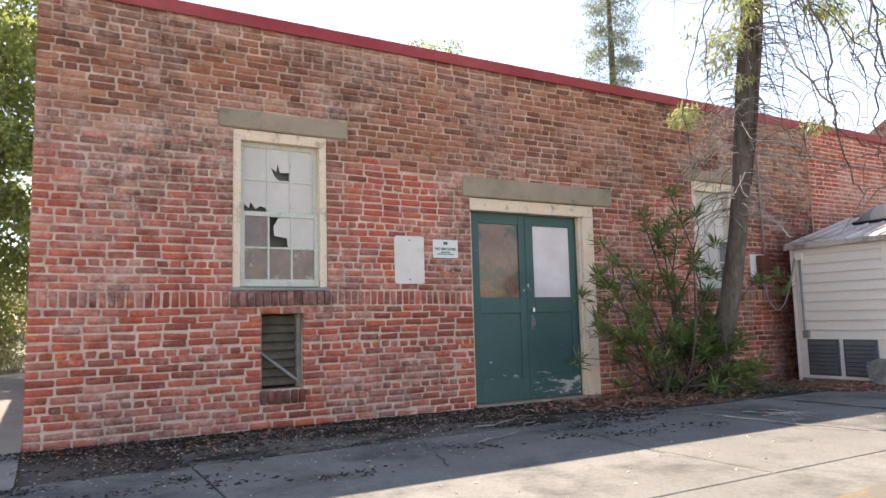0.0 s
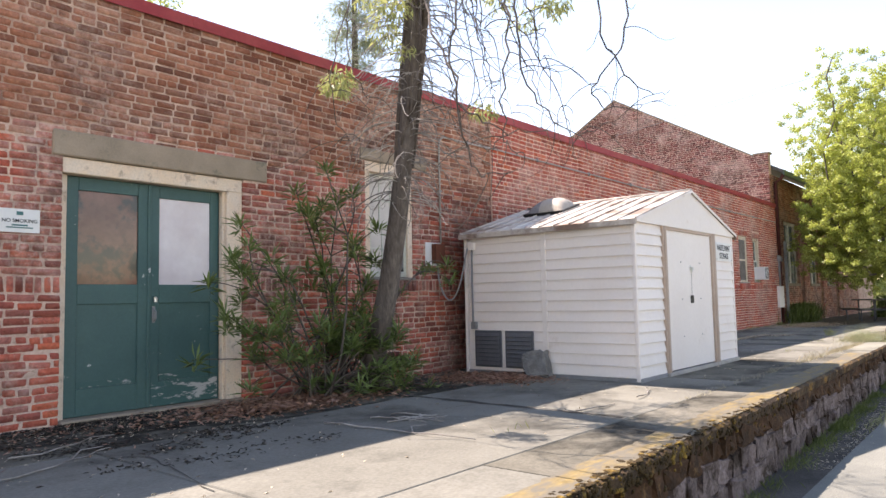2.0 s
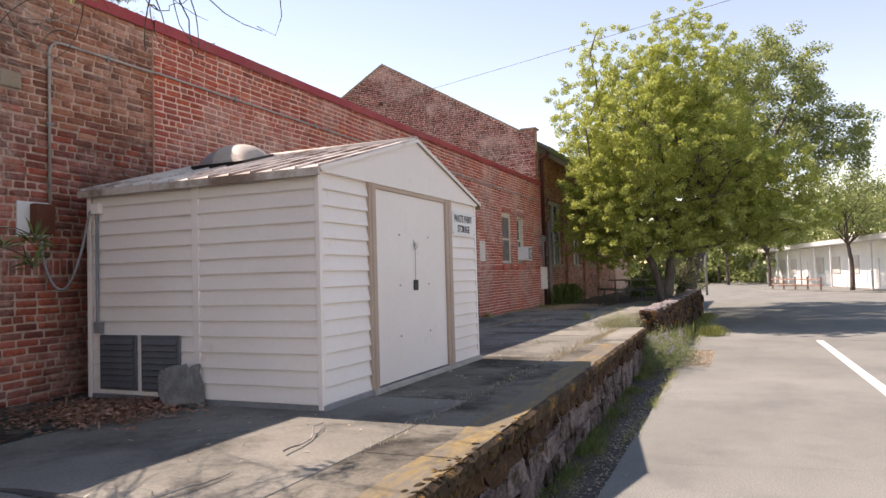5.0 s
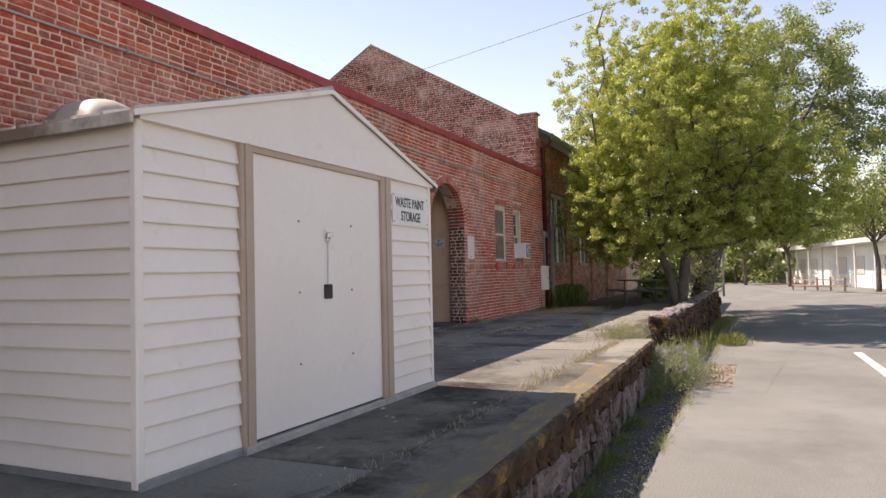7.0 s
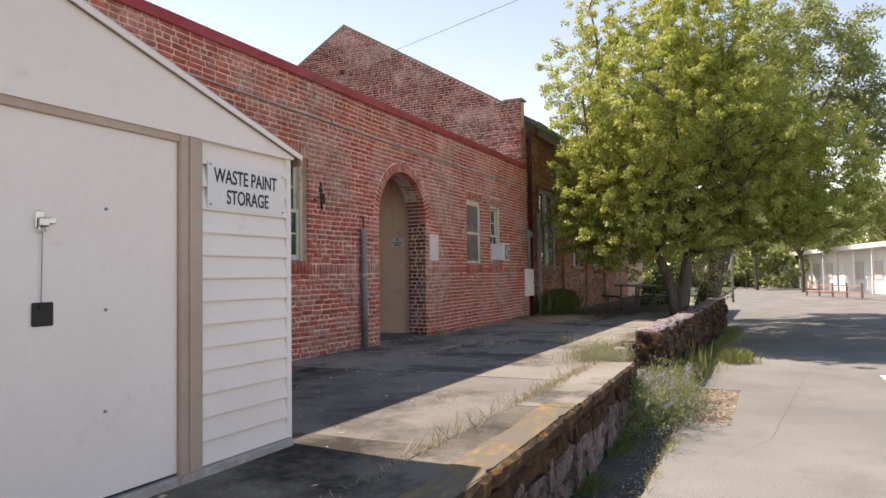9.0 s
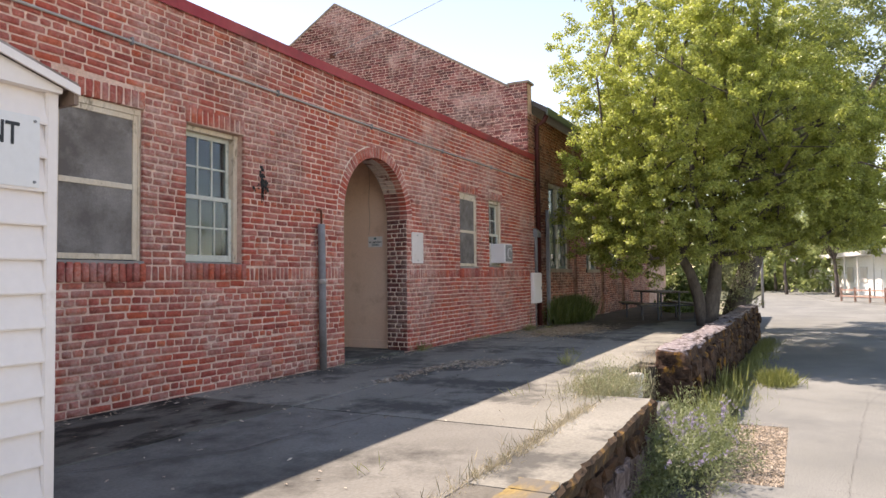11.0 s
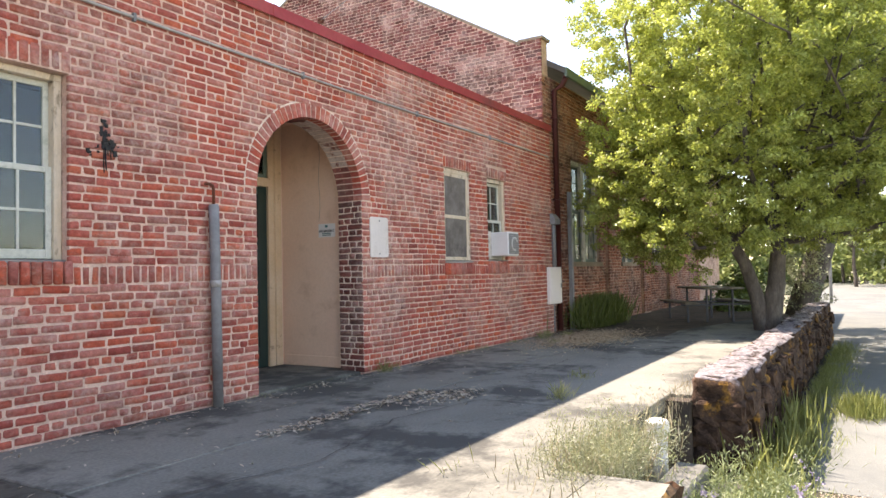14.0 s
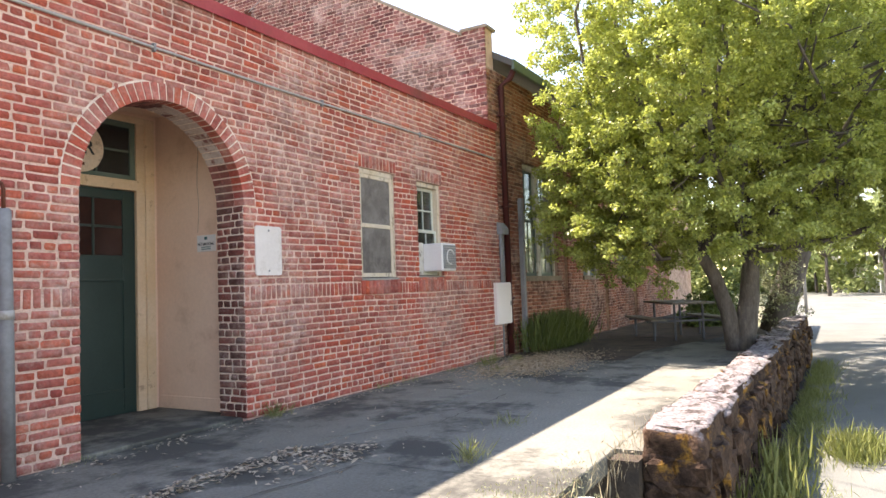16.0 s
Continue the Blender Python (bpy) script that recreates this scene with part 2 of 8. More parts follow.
M_CAP = surface("red_flashing", (0.34, 0.035, 0.045), (0.42, 0.07, 0.07), 1.2, 0.55, fine=20, stain=(0.22, 0.05, 0.05), bump=0.15)
M_CONCRETE = surface("weathered_concrete", (0.170, 0.166, 0.143), (0.236, 0.231, 0.200), 0.9, 0.95, fine=45, fine_amount=0.4, stain=(0.055, 0.053, 0.045), stain_scale=1.0, stain_range=(0.50, 0.70), bump=0.5, piece=0.12)
M_CONCRETE_EAST = surface("pale_concrete", (0.228, 0.222, 0.185), (0.292, 0.285, 0.240), 0.9, 0.95, fine=45, fine_amount=0.45, stain=(0.085, 0.084, 0.073), stain_scale=0.75, stain_range=(0.49, 0.58), bump=0.5, piece=0.18)
# moss and dirt, with shade also put into these two darker colours
M_CONCRETE_MOSSY_SHADE = surface("mossy_shaded_concrete", (0.132, 0.124, 0.100), (0.210, 0.198, 0.163), 0.9, 0.95, fine=45, fine_amount=0.5, stain=(0.028, 0.026, 0.020), stain_scale=1.1, stain_range=(0.46, 0.62), bump=0.6, piece=0.12)
M_CONCRETE_DIRTY_SHADE = surface("dirty_shaded_concrete", (0.112, 0.106, 0.085), (0.185, 0.176, 0.143), 1.1, 0.95, fine=45, fine_amount=0.45, stain=(0.024, 0.021, 0.016), stain_scale=1.6, stain_range=(0.46, 0.57), bump=0.5, piece=0.12, vec_scale=(0.7, 1.3, 1))
M_KERB = surface("mossy_kerb", (0.040, 0.024, 0.013), (0.100, 0.062, 0.034), 5.0, 0.95, fine=45, fine_amount=0.5, stain=(0.23, 0.125, 0.032), stain_scale=5.0, stain_range=(0.55, 0.66), bump=1.0)
M_LINTEL = surface("lintel_concrete", (0.40, 0.31, 0.235), (0.31, 0.245, 0.185), 3.0, 0.95, fine=70, stain=(0.15, 0.15, 0.11), stain_scale=4.0, bump=0.5)
M_ASPHALT = surface("sunbleached_asphalt", (0.205, 0.210, 0.188), (0.272, 0.277, 0.250), 0.35, 0.95, fine=70, fine_amount=0.7, stain=(0.135, 0.140, 0.130), stain_scale=0.6, stain_range=(0.48, 0.68), bump=0.8)
M_SOIL = surface("dry_soil", (0.070, 0.064, 0.056), (0.125, 0.113, 0.098), 2.5, 1.0, fine=50, fine_amount=0.6, bump=0.9)
M_EARTH = surface("brown_earth", (0.105, 0.080, 0.060), (0.165, 0.125, 0.092), 2.0, 1.0, fine=45, fine_amount=0.6, stain=(0.062, 0.050, 0.040), stain_scale=1.6, stain_range=(0.5, 0.66), bump=0.9)
M_PALESOIL = surface("pale_dry_soil", (0.30, 0.27, 0.23), (0.25, 0.225, 0.19), 2.0, 1.0, fine=40, fine_amount=0.4, stain=(0.19, 0.16, 0.12), stain_scale=2.2, stain_range=(0.5, 0.72), bump=0.8)
M_GROUND = surface("dry_ground", (0.25, 0.22, 0.16), (0.16, 0.17, 0.08), 0.15, 1.0, fine=8, fine_amount=0.4, bump=0.6)
M_STONE = surface("rubble_stone", (0.155, 0.112, 0.103), (0.315, 0.245, 0.232), 5.0, 0.95, fine=40, fine_amount=0.6, stain=(0.05, 0.031, 0.022), stain_scale=4.0, stain_range=(0.50, 0.60), bump=1.0, piece=0.55)
M_STONE_MOSSY = surface("mossy_stone", (0.045, 0.023, 0.011), (0.110, 0.052, 0.024), 7.0, 0.95, fine=40, fine_amount=0.6, stain=(0.20, 0.11, 0.045), stain_scale=5.0, stain_range=(0.58, 0.68), bump=1.0, piece=0.5)
M_MOSS = surface("dry_moss", (0.035, 0.024, 0.012), (0.115, 0.070, 0.022), 6.0, 1.0, fine=70, fine_amount=0.6, stain=(0.34, 0.215, 0.05), stain_scale=3.0, stain_range=(0.53, 0.63), bump=1.0, piece=0.5)
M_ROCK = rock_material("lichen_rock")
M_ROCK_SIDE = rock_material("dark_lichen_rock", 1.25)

M_LIMEWASH = surface("flaking_limewash", (0.62, 0.52, 0.47), (0.50, 0.36, 0.31), 6.0, 0.9, fine=50, fine_amount=0.4, stain=(0.20, 0.075, 0.06), stain_scale=7.0, stain_range=(0.52, 0.62), bump=0.9)
M_BOULDER = surface("grey_granite", (0.26, 0.255, 0.245), (0.17, 0.165, 0.16), 7.0, 0.95, fine=60, fine_amount=0.4, stain=(0.09, 0.085, 0.08), stain_scale=4.0, bump=0.8)
M_CREAM = surface("cream_paint", (0.84, 0.64, 0.48), (0.80, 0.66, 0.54), 5.0, 0.6, fine=50, stain=(0.46, 0.34, 0.26), stain_scale=8.0, stain_range=(0.55, 0.65), bump=0.35)
M_WHITE = surface("old_white_paint", (0.60, 0.55, 0.48), (0.70, 0.66, 0.60), 5.0, 0.6, fine=60, stain=(0.27, 0.225, 0.18), stain_scale=9.0, stain_range=(0.54, 0.64), bump=0.45)
M_SASH = surface("pale_green_sash", (0.55, 0.56, 0.48), (0.62, 0.62, 0.55), 6.0, 0.6, fine=60, stain=(0.34, 0.36, 0.31), stain_scale=9.0, bump=0.3)
M_GREENDOOR = surface("green_door_paint", (0.035, 0.10, 0.098), (0.045, 0.12, 0.115), 2.0, 0.45, fine=40, fine_amount=0.2, stain=(0.55, 0.56, 0.55), stain_scale=6.0, stain_range=(0.67, 0.70), bump=0.15, spec=0.4)
M_DARKDOOR = surface("dark_green_paint", (0.014, 0.038, 0.033), (0.02, 0.048, 0.041), 2.0, 0.4, fine=40, bump=0.1, spec=0.5)
M_SHED = surface("shed_enamel", (0.785, 0.705, 0.66), (0.835, 0.765, 0.725), 0.8, 0.5, fine=25, fine_amount=0.06, stain=(0.62, 0.51, 0.44), stain_scale=2.2, stain_range=(0.62, 0.8), bump=0.04, spec=0.4)
M_DOME = surface("weathered_fibreglass", (0.40, 0.355, 0.305), (0.50, 0.455, 0.40), 3.0, 0.6, fine=30, fine_amount=0.2, stain=(0.25, 0.21, 0.17), stain_scale=5.0, bump=0.1)
M_CASING = surface("ochre_white_paint", (0.66, 0.53, 0.39), (0.70, 0.60, 0.48), 5.0, 0.65, fine=60, stain=(0.27, 0.21, 0.15), stain_scale=9.0, stain_range=(0.54, 0.64), bump=0.45, vec_scale=(1, 1, 0.4))
M_TAN = surface("tan_trim", (0.44, 0.32, 0.25), (0.50, 0.38, 0.31), 1.5, 0.55, fine=30, fine_amount=0.1, bump=0.05)
M_SHEDROOF = surface("rusted_roof", (0.56, 0.48, 0.42), (0.66, 0.61, 0.56), 2.0, 0.6, fine=30, stain=(0.22, 0.15, 0.115), stain_scale=1.3, stain_range=(0.47, 0.62), bump=0.2)
M_GREY = surface("grey_metal", (0.22, 0.22, 0.225), (0.28, 0.28, 0.29), 3.0, 0.5, 0.0, fine=30, stain=(0.13, 0.12, 0.12), bump=0.1)
M_GALV = surface("galvanised_pipe", (0.36, 0.335, 0.31), (0.46, 0.435, 0.405), 6.0, 0.55, 0.1, fine=30, stain=(0.22, 0.185, 0.155), stain_scale=5, bump=0.1)
M_LOUVRE = surface("slate_louvre", (0.10, 0.105, 0.12), (0.13, 0.135, 0.15), 3.0, 0.55, fine=30, bump=0.1)
M_VENTWOOD = surface("grey_louvre_wood", (0.14, 0.12, 0.085), (0.085, 0.075, 0.055), 8.0, 0.85, fine=60, bump=0.5)
M_DARK = surface("dark_interior", (0.03, 0.028, 0.026), (0.05, 0.045, 0.04), 2.0, 0.9, bump=0)
M_ROOM = surface("room_plaster", (0.10, 0.09, 0.08), (0.13, 0.12, 0.105), 1.0, 0.9, bump=0)
M_SIGN = surface("sign_white", (0.70, 0.69, 0.68), (0.75, 0.74, 0.73), 3.0, 0.4, fine=30, fine_amount=0.08, bump=0.03)
M_PLATE = surface("plate_white", (0.70, 0.63, 0.59), (0.75, 0.68, 0.64), 3.0, 0.45, fine=30, fine_amount=0.1, stain=(0.58, 0.50, 0.45), stain_scale=5.0, bump=0.03)
M_INK = surface("sign_ink", (0.03, 0.035, 0.04), (0.04, 0.045, 0.05), 3.0, 0.6, bump=0)
M_TEAL = surface("sign_teal", (0.05, 0.16, 0.16), (0.06, 0.18, 0.18), 3.0, 0.6, bump=0)
M_BLACK = surface("black_plastic", (0.012, 0.012, 0.013), (0.02, 0.02, 0.02), 3.0, 0.4, bump=0)
M_CHROME = surface("worn_chrome", (0.55, 0.55, 0.55), (0.65, 0.65, 0.64), 9.0, 0.3, 0.9, bump=0.05)
M_RUSTBOX = surface("rust_brown_box", (0.12, 0.035, 0.02), (0.17, 0.055, 0.03), 6.0, 0.7, bump=0.2)
M_BROWNPIPE = surface("brown_downpipe", (0.085, 0.022, 0.02), (0.11, 0.03, 0.026), 3.0, 0.5, bump=0.1)
M_PLASTER = surface("beige_plaster", (0.81, 0.565, 0.43), (0.84, 0.615, 0.485), 1.2, 0.75, fine=30, fine_amount=0.12, stain=(0.66, 0.44, 0.32), stain_scale=2.0, bump=0.15)
M_TANPAINT = surface("tan_gloss_paint", (0.70, 0.49, 0.31), (0.74, 0.55, 0.38), 3.0, 0.5, fine=40, fine_amount=0.15, stain=(0.45, 0.30, 0.2), stain_scale=7.0, stain_range=(0.6, 0.68), bump=0.2)
M_YELLOW = surface("worn_yellow_paint", (0.32, 0.228, 0.082), (0.22, 0.168, 0.088), 6.0, 0.9, fine=45, fine_amount=0.6, stain=(0.135, 0.122, 0.097), stain_scale=8.0, stain_range=(0.38, 0.56), bump=0.5, vec_scale=(0.35, 1, 1))
M_ROADWHITE = surface("road_paint", (0.72, 0.71, 0.68), (0.6, 0.58, 0.55), 8.0, 0.8, fine=45, fine_amount=0.3, stain=(0.34, 0.32, 0.3), stain_scale=14.0, stain_range=(0.58, 0.66), bump=0.2)
M_ROADFADED = surface("faded_road_paint", (0.225, 0.22, 0.205), (0.21, 0.207, 0.2), 8.0, 0.9, fine=45, fine_amount=0.4, stain=(0.18, 0.18, 0.178), stain_scale=18.0, stain_range=(0.40, 0.5), bump=0.3)
M_BARK = surface("grey_bark", (0.085, 0.066, 0.056), (0.21, 0.172, 0.15), 9.0, 0.95, fine=50, fine_amount=0.6, bump=1.0, vec_scale=(1, 1, 0.25))
M_BARK_PALE = surface("pale_bark", (0.21, 0.18, 0.155), (0.11, 0.09, 0.075), 8.0, 0.95, fine=45, fine_amount=0.5, bump=1.0, vec_scale=(1, 1, 0.35))
M_TWIG = surface("bare_twig", (0.15, 0.125, 0.11), (0.42, 0.385, 0.35), 3.5, 0.9, bump=0.2)
M_LEAF_OAK = foliage("oak_leaf", (0.05, 0.085, 0.02), (0.58, 0.62, 0.18), 0.42, (0.53, 0.60, 0.10))
M_LEAF_FAR = foliage("far_leaf", (0.13, 0.18, 0.07), (0.32, 0.37, 0.15), 0.45, (0.42, 0.47, 0.16))
M_LEAF_GARDEN = foliage("garden_leaf", (0.07, 0.10, 0.034), (0.38, 0.42, 0.15), 0.4, (0.42, 0.48, 0.13))
M_LEAF_OLE = foliage("oleander_leaf", (0.05, 0.095, 0.025), (0.20, 0.27, 0.085), 0.22, (0.2, 0.3, 0.06))
M_LEAF_YEL = foliage("yellow_willow_leaf", (0.13, 0.17, 0.055), (0.44, 0.45, 0.20), 0.4, (0.42, 0.46, 0.16))
M_PINE = foliage("pine_needle", (0.15, 0.18, 0.11), (0.32, 0.35, 0.24), 0.35, (0.2, 0.25, 0.12))
M_GRASS = foliage("green_grass", (0.17, 0.19, 0.07), (0.42, 0.42, 0.20), 0.35)
M_FOOTGRASS = foliage("foot_grass", (0.06, 0.085, 0.02), (0.20, 0.25, 0.07), 0.3, (0.2, 0.26, 0.06))
M_TUFT = foliage("tuft_grass", (0.11, 0.14, 0.035), (0.42, 0.44, 0.17), 0.4, (0.40, 0.45, 0.12))
M_STRAW = foliage("dry_grass", (0.40, 0.35, 0.23), (0.54, 0.48, 0.34), 0.3, (0.42, 0.36, 0.2))
M_WEED = foliage("grey_green_weed", (0.17, 0.19, 0.095), (0.37, 0.38, 0.23), 0.35, (0.38, 0.40, 0.2))
M_LAV = foliage("lavender_leaf", (0.10, 0.14, 0.055), (0.28, 0.32, 0.15), 0.3, (0.3, 0.36, 0.14))
M_FLOWER = foliage("violet_flower", (0.26, 0.21, 0.34), (0.40, 0.35, 0.46), 0.3, (0.42, 0.36, 0.5))
M_LITTER = foliage("dead_leaf", (0.15, 0.070, 0.047), (0.44, 0.24, 0.165), 0.1, (0.3, 0.16, 0.09))
M_TANLITTER = foliage("tan_dead_leaf", (0.34, 0.245, 0.15), (0.62, 0.48, 0.33), 0.1, (0.3, 0.2, 0.12))
M_STRAWLITTER = foliage("straw_litter", (0.33, 0.26, 0.18), (0.56, 0.47, 0.36), 0.1, (0.5, 0.4, 0.28))
M_WOODPLANK = surface("weathered_wood", (0.30, 0.27, 0.235), (0.21, 0.185, 0.16), 5.0, 0.85, fine=50, bump=0.4)
M_REDWOOD = surface("red_brown_wood", (0.36, 0.22, 0.17), (0.42, 0.27, 0.21), 4.0, 0.85, fine=40, bump=0.3)
M_FARWALL = surface("white_stucco", (0.78, 0.77, 0.74), (0.72, 0.71, 0.68), 0.6, 0.8, fine=12, bump=0.1)
M_FARROOF = surface("pale_roof", (0.55, 0.54, 0.52), (0.62, 0.61, 0.59), 0.5, 0.8, fine=8, bump=0.1)
M_FLAKING = surface("flaking_green_paint", (0.04, 0.11, 0.105), (0.045, 0.115, 0.11), 2.0, 0.6, fine=40, fine_amount=0.2, stain=(0.42, 0.41, 0.40), stain_scale=9.0, stain_range=(0.54, 0.59), bump=0.4, vec_scale=(0.5, 1, 1.6))
M_MOULD = surface("leaf_mould", (0.045, 0.036, 0.03), (0.075, 0.06, 0.048), 7.0, 1.0, fine=60, fine_amount=0.6, bump=1.0)
M_CRACK = surface("crack_dirt", (0.06, 0.056, 0.05), (0.09, 0.085, 0.075), 5.0, 1.0, bump=0)
M_LAWN = surface("mown_lawn", (0.075, 0.085, 0.045), (0.11, 0.115, 0.065), 0.8, 1.0, fine=30, fine_amount=0.5, bump=0.8)
M_TAR = surface("roof_felt", (0.10, 0.10, 0.10), (0.16, 0.16, 0.155), 0.6, 0.95, fine=40, bump=0.3)
M_GLASS = glass("window_glass", (0.72, 0.80, 0.84), 0.08)
M_GLASS_DIRTY = glass("dusty_glass", (0.6, 0.64, 0.64), 0.55)
M_PAPERED = surface("whitewashed_pane", (0.62, 0.565, 0.525), (0.53, 0.48, 0.445), 2.0, 0.35, fine=10, fine_amount=0.1, bump=0.0, spec=0.5)
# no paper here: the red-brown reflection is painted into the pane's colour
M_REFLECTPANE = surface("painted_reflection_pane", (0.17, 0.075, 0.055), (0.25, 0.115, 0.085), 3.0, 0.1, fine=14, fine_amount=0.4, stain=(0.055, 0.045, 0.04), stain_scale=3.4, stain_range=(0.50, 0.60), bump=0.05, spec=0.5)
# porch door glass, its brown reflection set as base colour
M_DOORPANE = surface("brown_reflection_pane", (0.040, 0.018, 0.015), (0.060, 0.028, 0.023), 3.0, 0.12, fine=14, fine_amount=0.3, bump=0.0, spec=0.5)
M_PINKPANE = surface("frosted_pane", (0.66, 0.58, 0.60), (0.74, 0.68, 0.70), 2.5, 0.3, fine=10, fine_amount=0.06, bump=0.0, spec=0.5)
# stands for clear glass: brown room view and reflections painted on opaque panes
M_VIEWPANE = surface("brown_view_pane", (0.20, 0.115, 0.10), (0.12, 0.075, 0.066), 6.0, 0.15, fine=14, fine_amount=0.3, stain=(0.34, 0.26, 0.235), stain_scale=4.0, stain_range=(0.56, 0.66), bump=0.0, spec=0.5)
M_HOLE_BACK = surface("grey_hole_backing", (0.20, 0.19, 0.18), (0.15, 0.14, 0.13), 3.0, 0.9, bump=0.1)
M_SCREEN = surface("dusty_insect_screen", (0.19, 0.168, 0.152), (0.30, 0.272, 0.25), 2.2, 0.85, fine=120, fine_amount=0.4, stain=(0.125, 0.107, 0.096), stain_scale=1.8, stain_range=(0.44, 0.6), bump=0.2)
M_GREENPAINT = surface("eave_green", (0.11, 0.16, 0.13), (0.14, 0.19, 0.16), 2.0, 0.6, bump=0.1)
M_SILL = surface("grey_bare_wood", (0.25, 0.23, 0.21), (0.34, 0.31, 0.28), 7.0, 0.9, fine=60, bump=0.5, vec_scale=(0.3, 1, 1))

# ---------------------------------------------------------------- mesh helpers


def geo():
    return [], []


def convex(g, vs, fs):
    """Add a convex solid, its faces turned outwards."""
    V, F = g
    k = len(V)
    c = [sum(v[i] for v in vs) / len(vs) for i in range(3)]
    for f in fs:
        a, b, d = (Vector(vs[i]) for i in f[:3])
        n = (b - a).cross(d - a)
        mid = sum((Vector(vs[i]) for i in f), Vector()) / len(f)
        F.append(tuple(k + i for i in (f if n.dot(mid - Vector(c)) > 0 else f[::-1])))
    V.extend(tuple(v) for v in vs)


def cbox(g, x0, x1, y0, y1, z0, z1, c=0.004):
    """A box with chamfered edges."""
    lo, hi = (x0, y0, z0), (x1, y1, z1)
    c = min(c, 0.45 * (x1 - x0), 0.45 * (y1 - y0), 0.45 * (z1 - z0))
    if c <= 0:
        vs = [(a, b, d) for a in (x0, x1) for b in (y0, y1) for d in (z0, z1)]
        convex(g, vs, [(0, 1, 3, 2), (4, 5, 7, 6), (0, 1, 5, 4), (2, 3, 7, 6), (0, 2, 6, 4), (1, 3, 7, 5)])
        return
    vs, at = [], {}
    for s in range(8):
        sg = (s & 1, s >> 1 & 1, s >> 2 & 1)
        for a in range(3):
            at[sg, a] = len(vs)
            vs.append(tuple((hi[i] if sg[i] else lo[i]) if i == a else (hi[i] - c if sg[i] else lo[i] + c) for i in range(3)))
    fs = []
    for a in range(3):
        b, d = (a + 1) % 3, (a + 2) % 3
        for s in (0, 1):
            q = []
            for u, w in ((0, 0), (1, 0), (1, 1), (0, 1)):
                k = [0, 0, 0]
                k[a], k[b], k[d] = s, u, w
                q.append(at[tuple(k), a])
            fs.append(tuple(q))
    for a in range(3):
        b, d = (a + 1) % 3, (a + 2) % 3
        for s in (0, 1):
            for u in (0, 1):
                k0, k1 = [0, 0, 0], [0, 0, 0]
                k0[b] = k1[b] = s
                k0[d] = k1[d] = u
                k0[a], k1[a] = 0, 1
                fs.append((at[tuple(k0), b], at[tuple(k1), b], at[tuple(k1), d], at[tuple(k0), d]))
    for s in range(8):
        sg = (s & 1, s >> 1 & 1, s >> 2 & 1)
        fs.append((at[sg, 0], at[sg, 1], at[sg, 2]))
    convex(g, vs, fs)


def prism(g, outline, axis, d0, d1):
    """A flat outline (two coordinates in the order of the other axes) given depth along axis."""
    V, F = g
    k, n = len(V), len(outline)
    for d in (d0, d1):
        for p in outline:
            q = list(p)
            q.insert(axis, d)
            V.append(tuple(q))
    F.append(tuple(range(k, k + n)))
    F.append(tuple(range(k + 2 * n - 1, k + n - 1, -1)))
    for i in range(n):
        j = (i + 1) % n
        F.append((k + j, k + i, k + n + i, k + n + j))


def tube(g, pts, radii, n=8):
    """A round bar along a line of points."""
    V, F = g
    pts = [Vector(p) for p in pts]
    if isinstance(radii, (int, float)):
        radii = [radii] * len(pts)
    k = len(V)
    side = None
    for i, p in enumerate(pts):
        t = (pts[min(i + 1, len(pts) - 1)] - pts[max(i - 1, 0)]).normalized()
        if side is None:
            side = t.orthogonal().normalized()
        side = (side - t * side.dot(t)).normalized()
        up = t.cross(side)
        for j in range(n):
            a = 2 * math.pi * j / n
            V.append(tuple(p + (side * math.cos(a) + up * math.sin(a)) * radii[i]))
    for i in range(len(pts) - 1):
        for j in range(n):
            a, b = k + i * n + j, k + i * n + (j + 1) % n
            F.append((a, b, b + n, a + n))
    F.append(tuple(range(k + n - 1, k - 1, -1)))
    e = k + (len(pts) - 1) * n
    F.append(tuple(range(e, e + n)))


def mesh(name, g, material, smooth=False):
    me = bpy.data.meshes.new(name)
    me.from_pydata(g[0], [], g[1])
    me.materials.append(material)
    if smooth:
        me.polygons.foreach_set("use_smooth", [True] * len(me.polygons))
    return me


def part(name, g, material, parent=None, label="", smooth=False):
    """One mesh object under a thing or under a part of it."""
    ob = new(name, mesh(name, g, material, smooth))
    if parent is not None:
        ob.parent = parent
        ob.matrix_parent_inverse = Matrix.Translation(-parent.location if parent.parent is None else Vector((0, 0, 0)))
    if label:
        ob["label"] = label
    return ob


def thing(name, place, label, category, group="", kind=""):
    e = new(name)
    e.location = place
    e.empty_display_size = 0.2
    return tagged(e, label, category, group, kind)


def box_part(name, x0, x1, y0, y1, z0, z1, material, parent=None, c=0.004, label=""):
    g = geo()
    cbox(g, x0, x1, y0, y1, z0, z1, c)
    return part(name, g, material, parent, label)


def setting(name, g, material, label, smooth=False):
    return tagged(part(name, g, material, None, "", smooth), label, name.split("_")[0], kind="structure")

# ---------------------------------------------------------------- brickwork
W = 6.46            # face of the long wall
FLOOR = 0.67        # top of the platform
COURSE_LOW, COURSE_HIGH = 0.07, 0.0692
SOLDIER0, SOLDIER1 = 1.79, 1.94
JOINT = 0.008


def cut(spans, a, b):
    out = []
    for s, e in spans:
        if b <= s or a >= e:
            out.append((s, e))
            continue
        if a > s:
            out.append((s, a))
        if b < e:
            out.append((b, e))
    return out


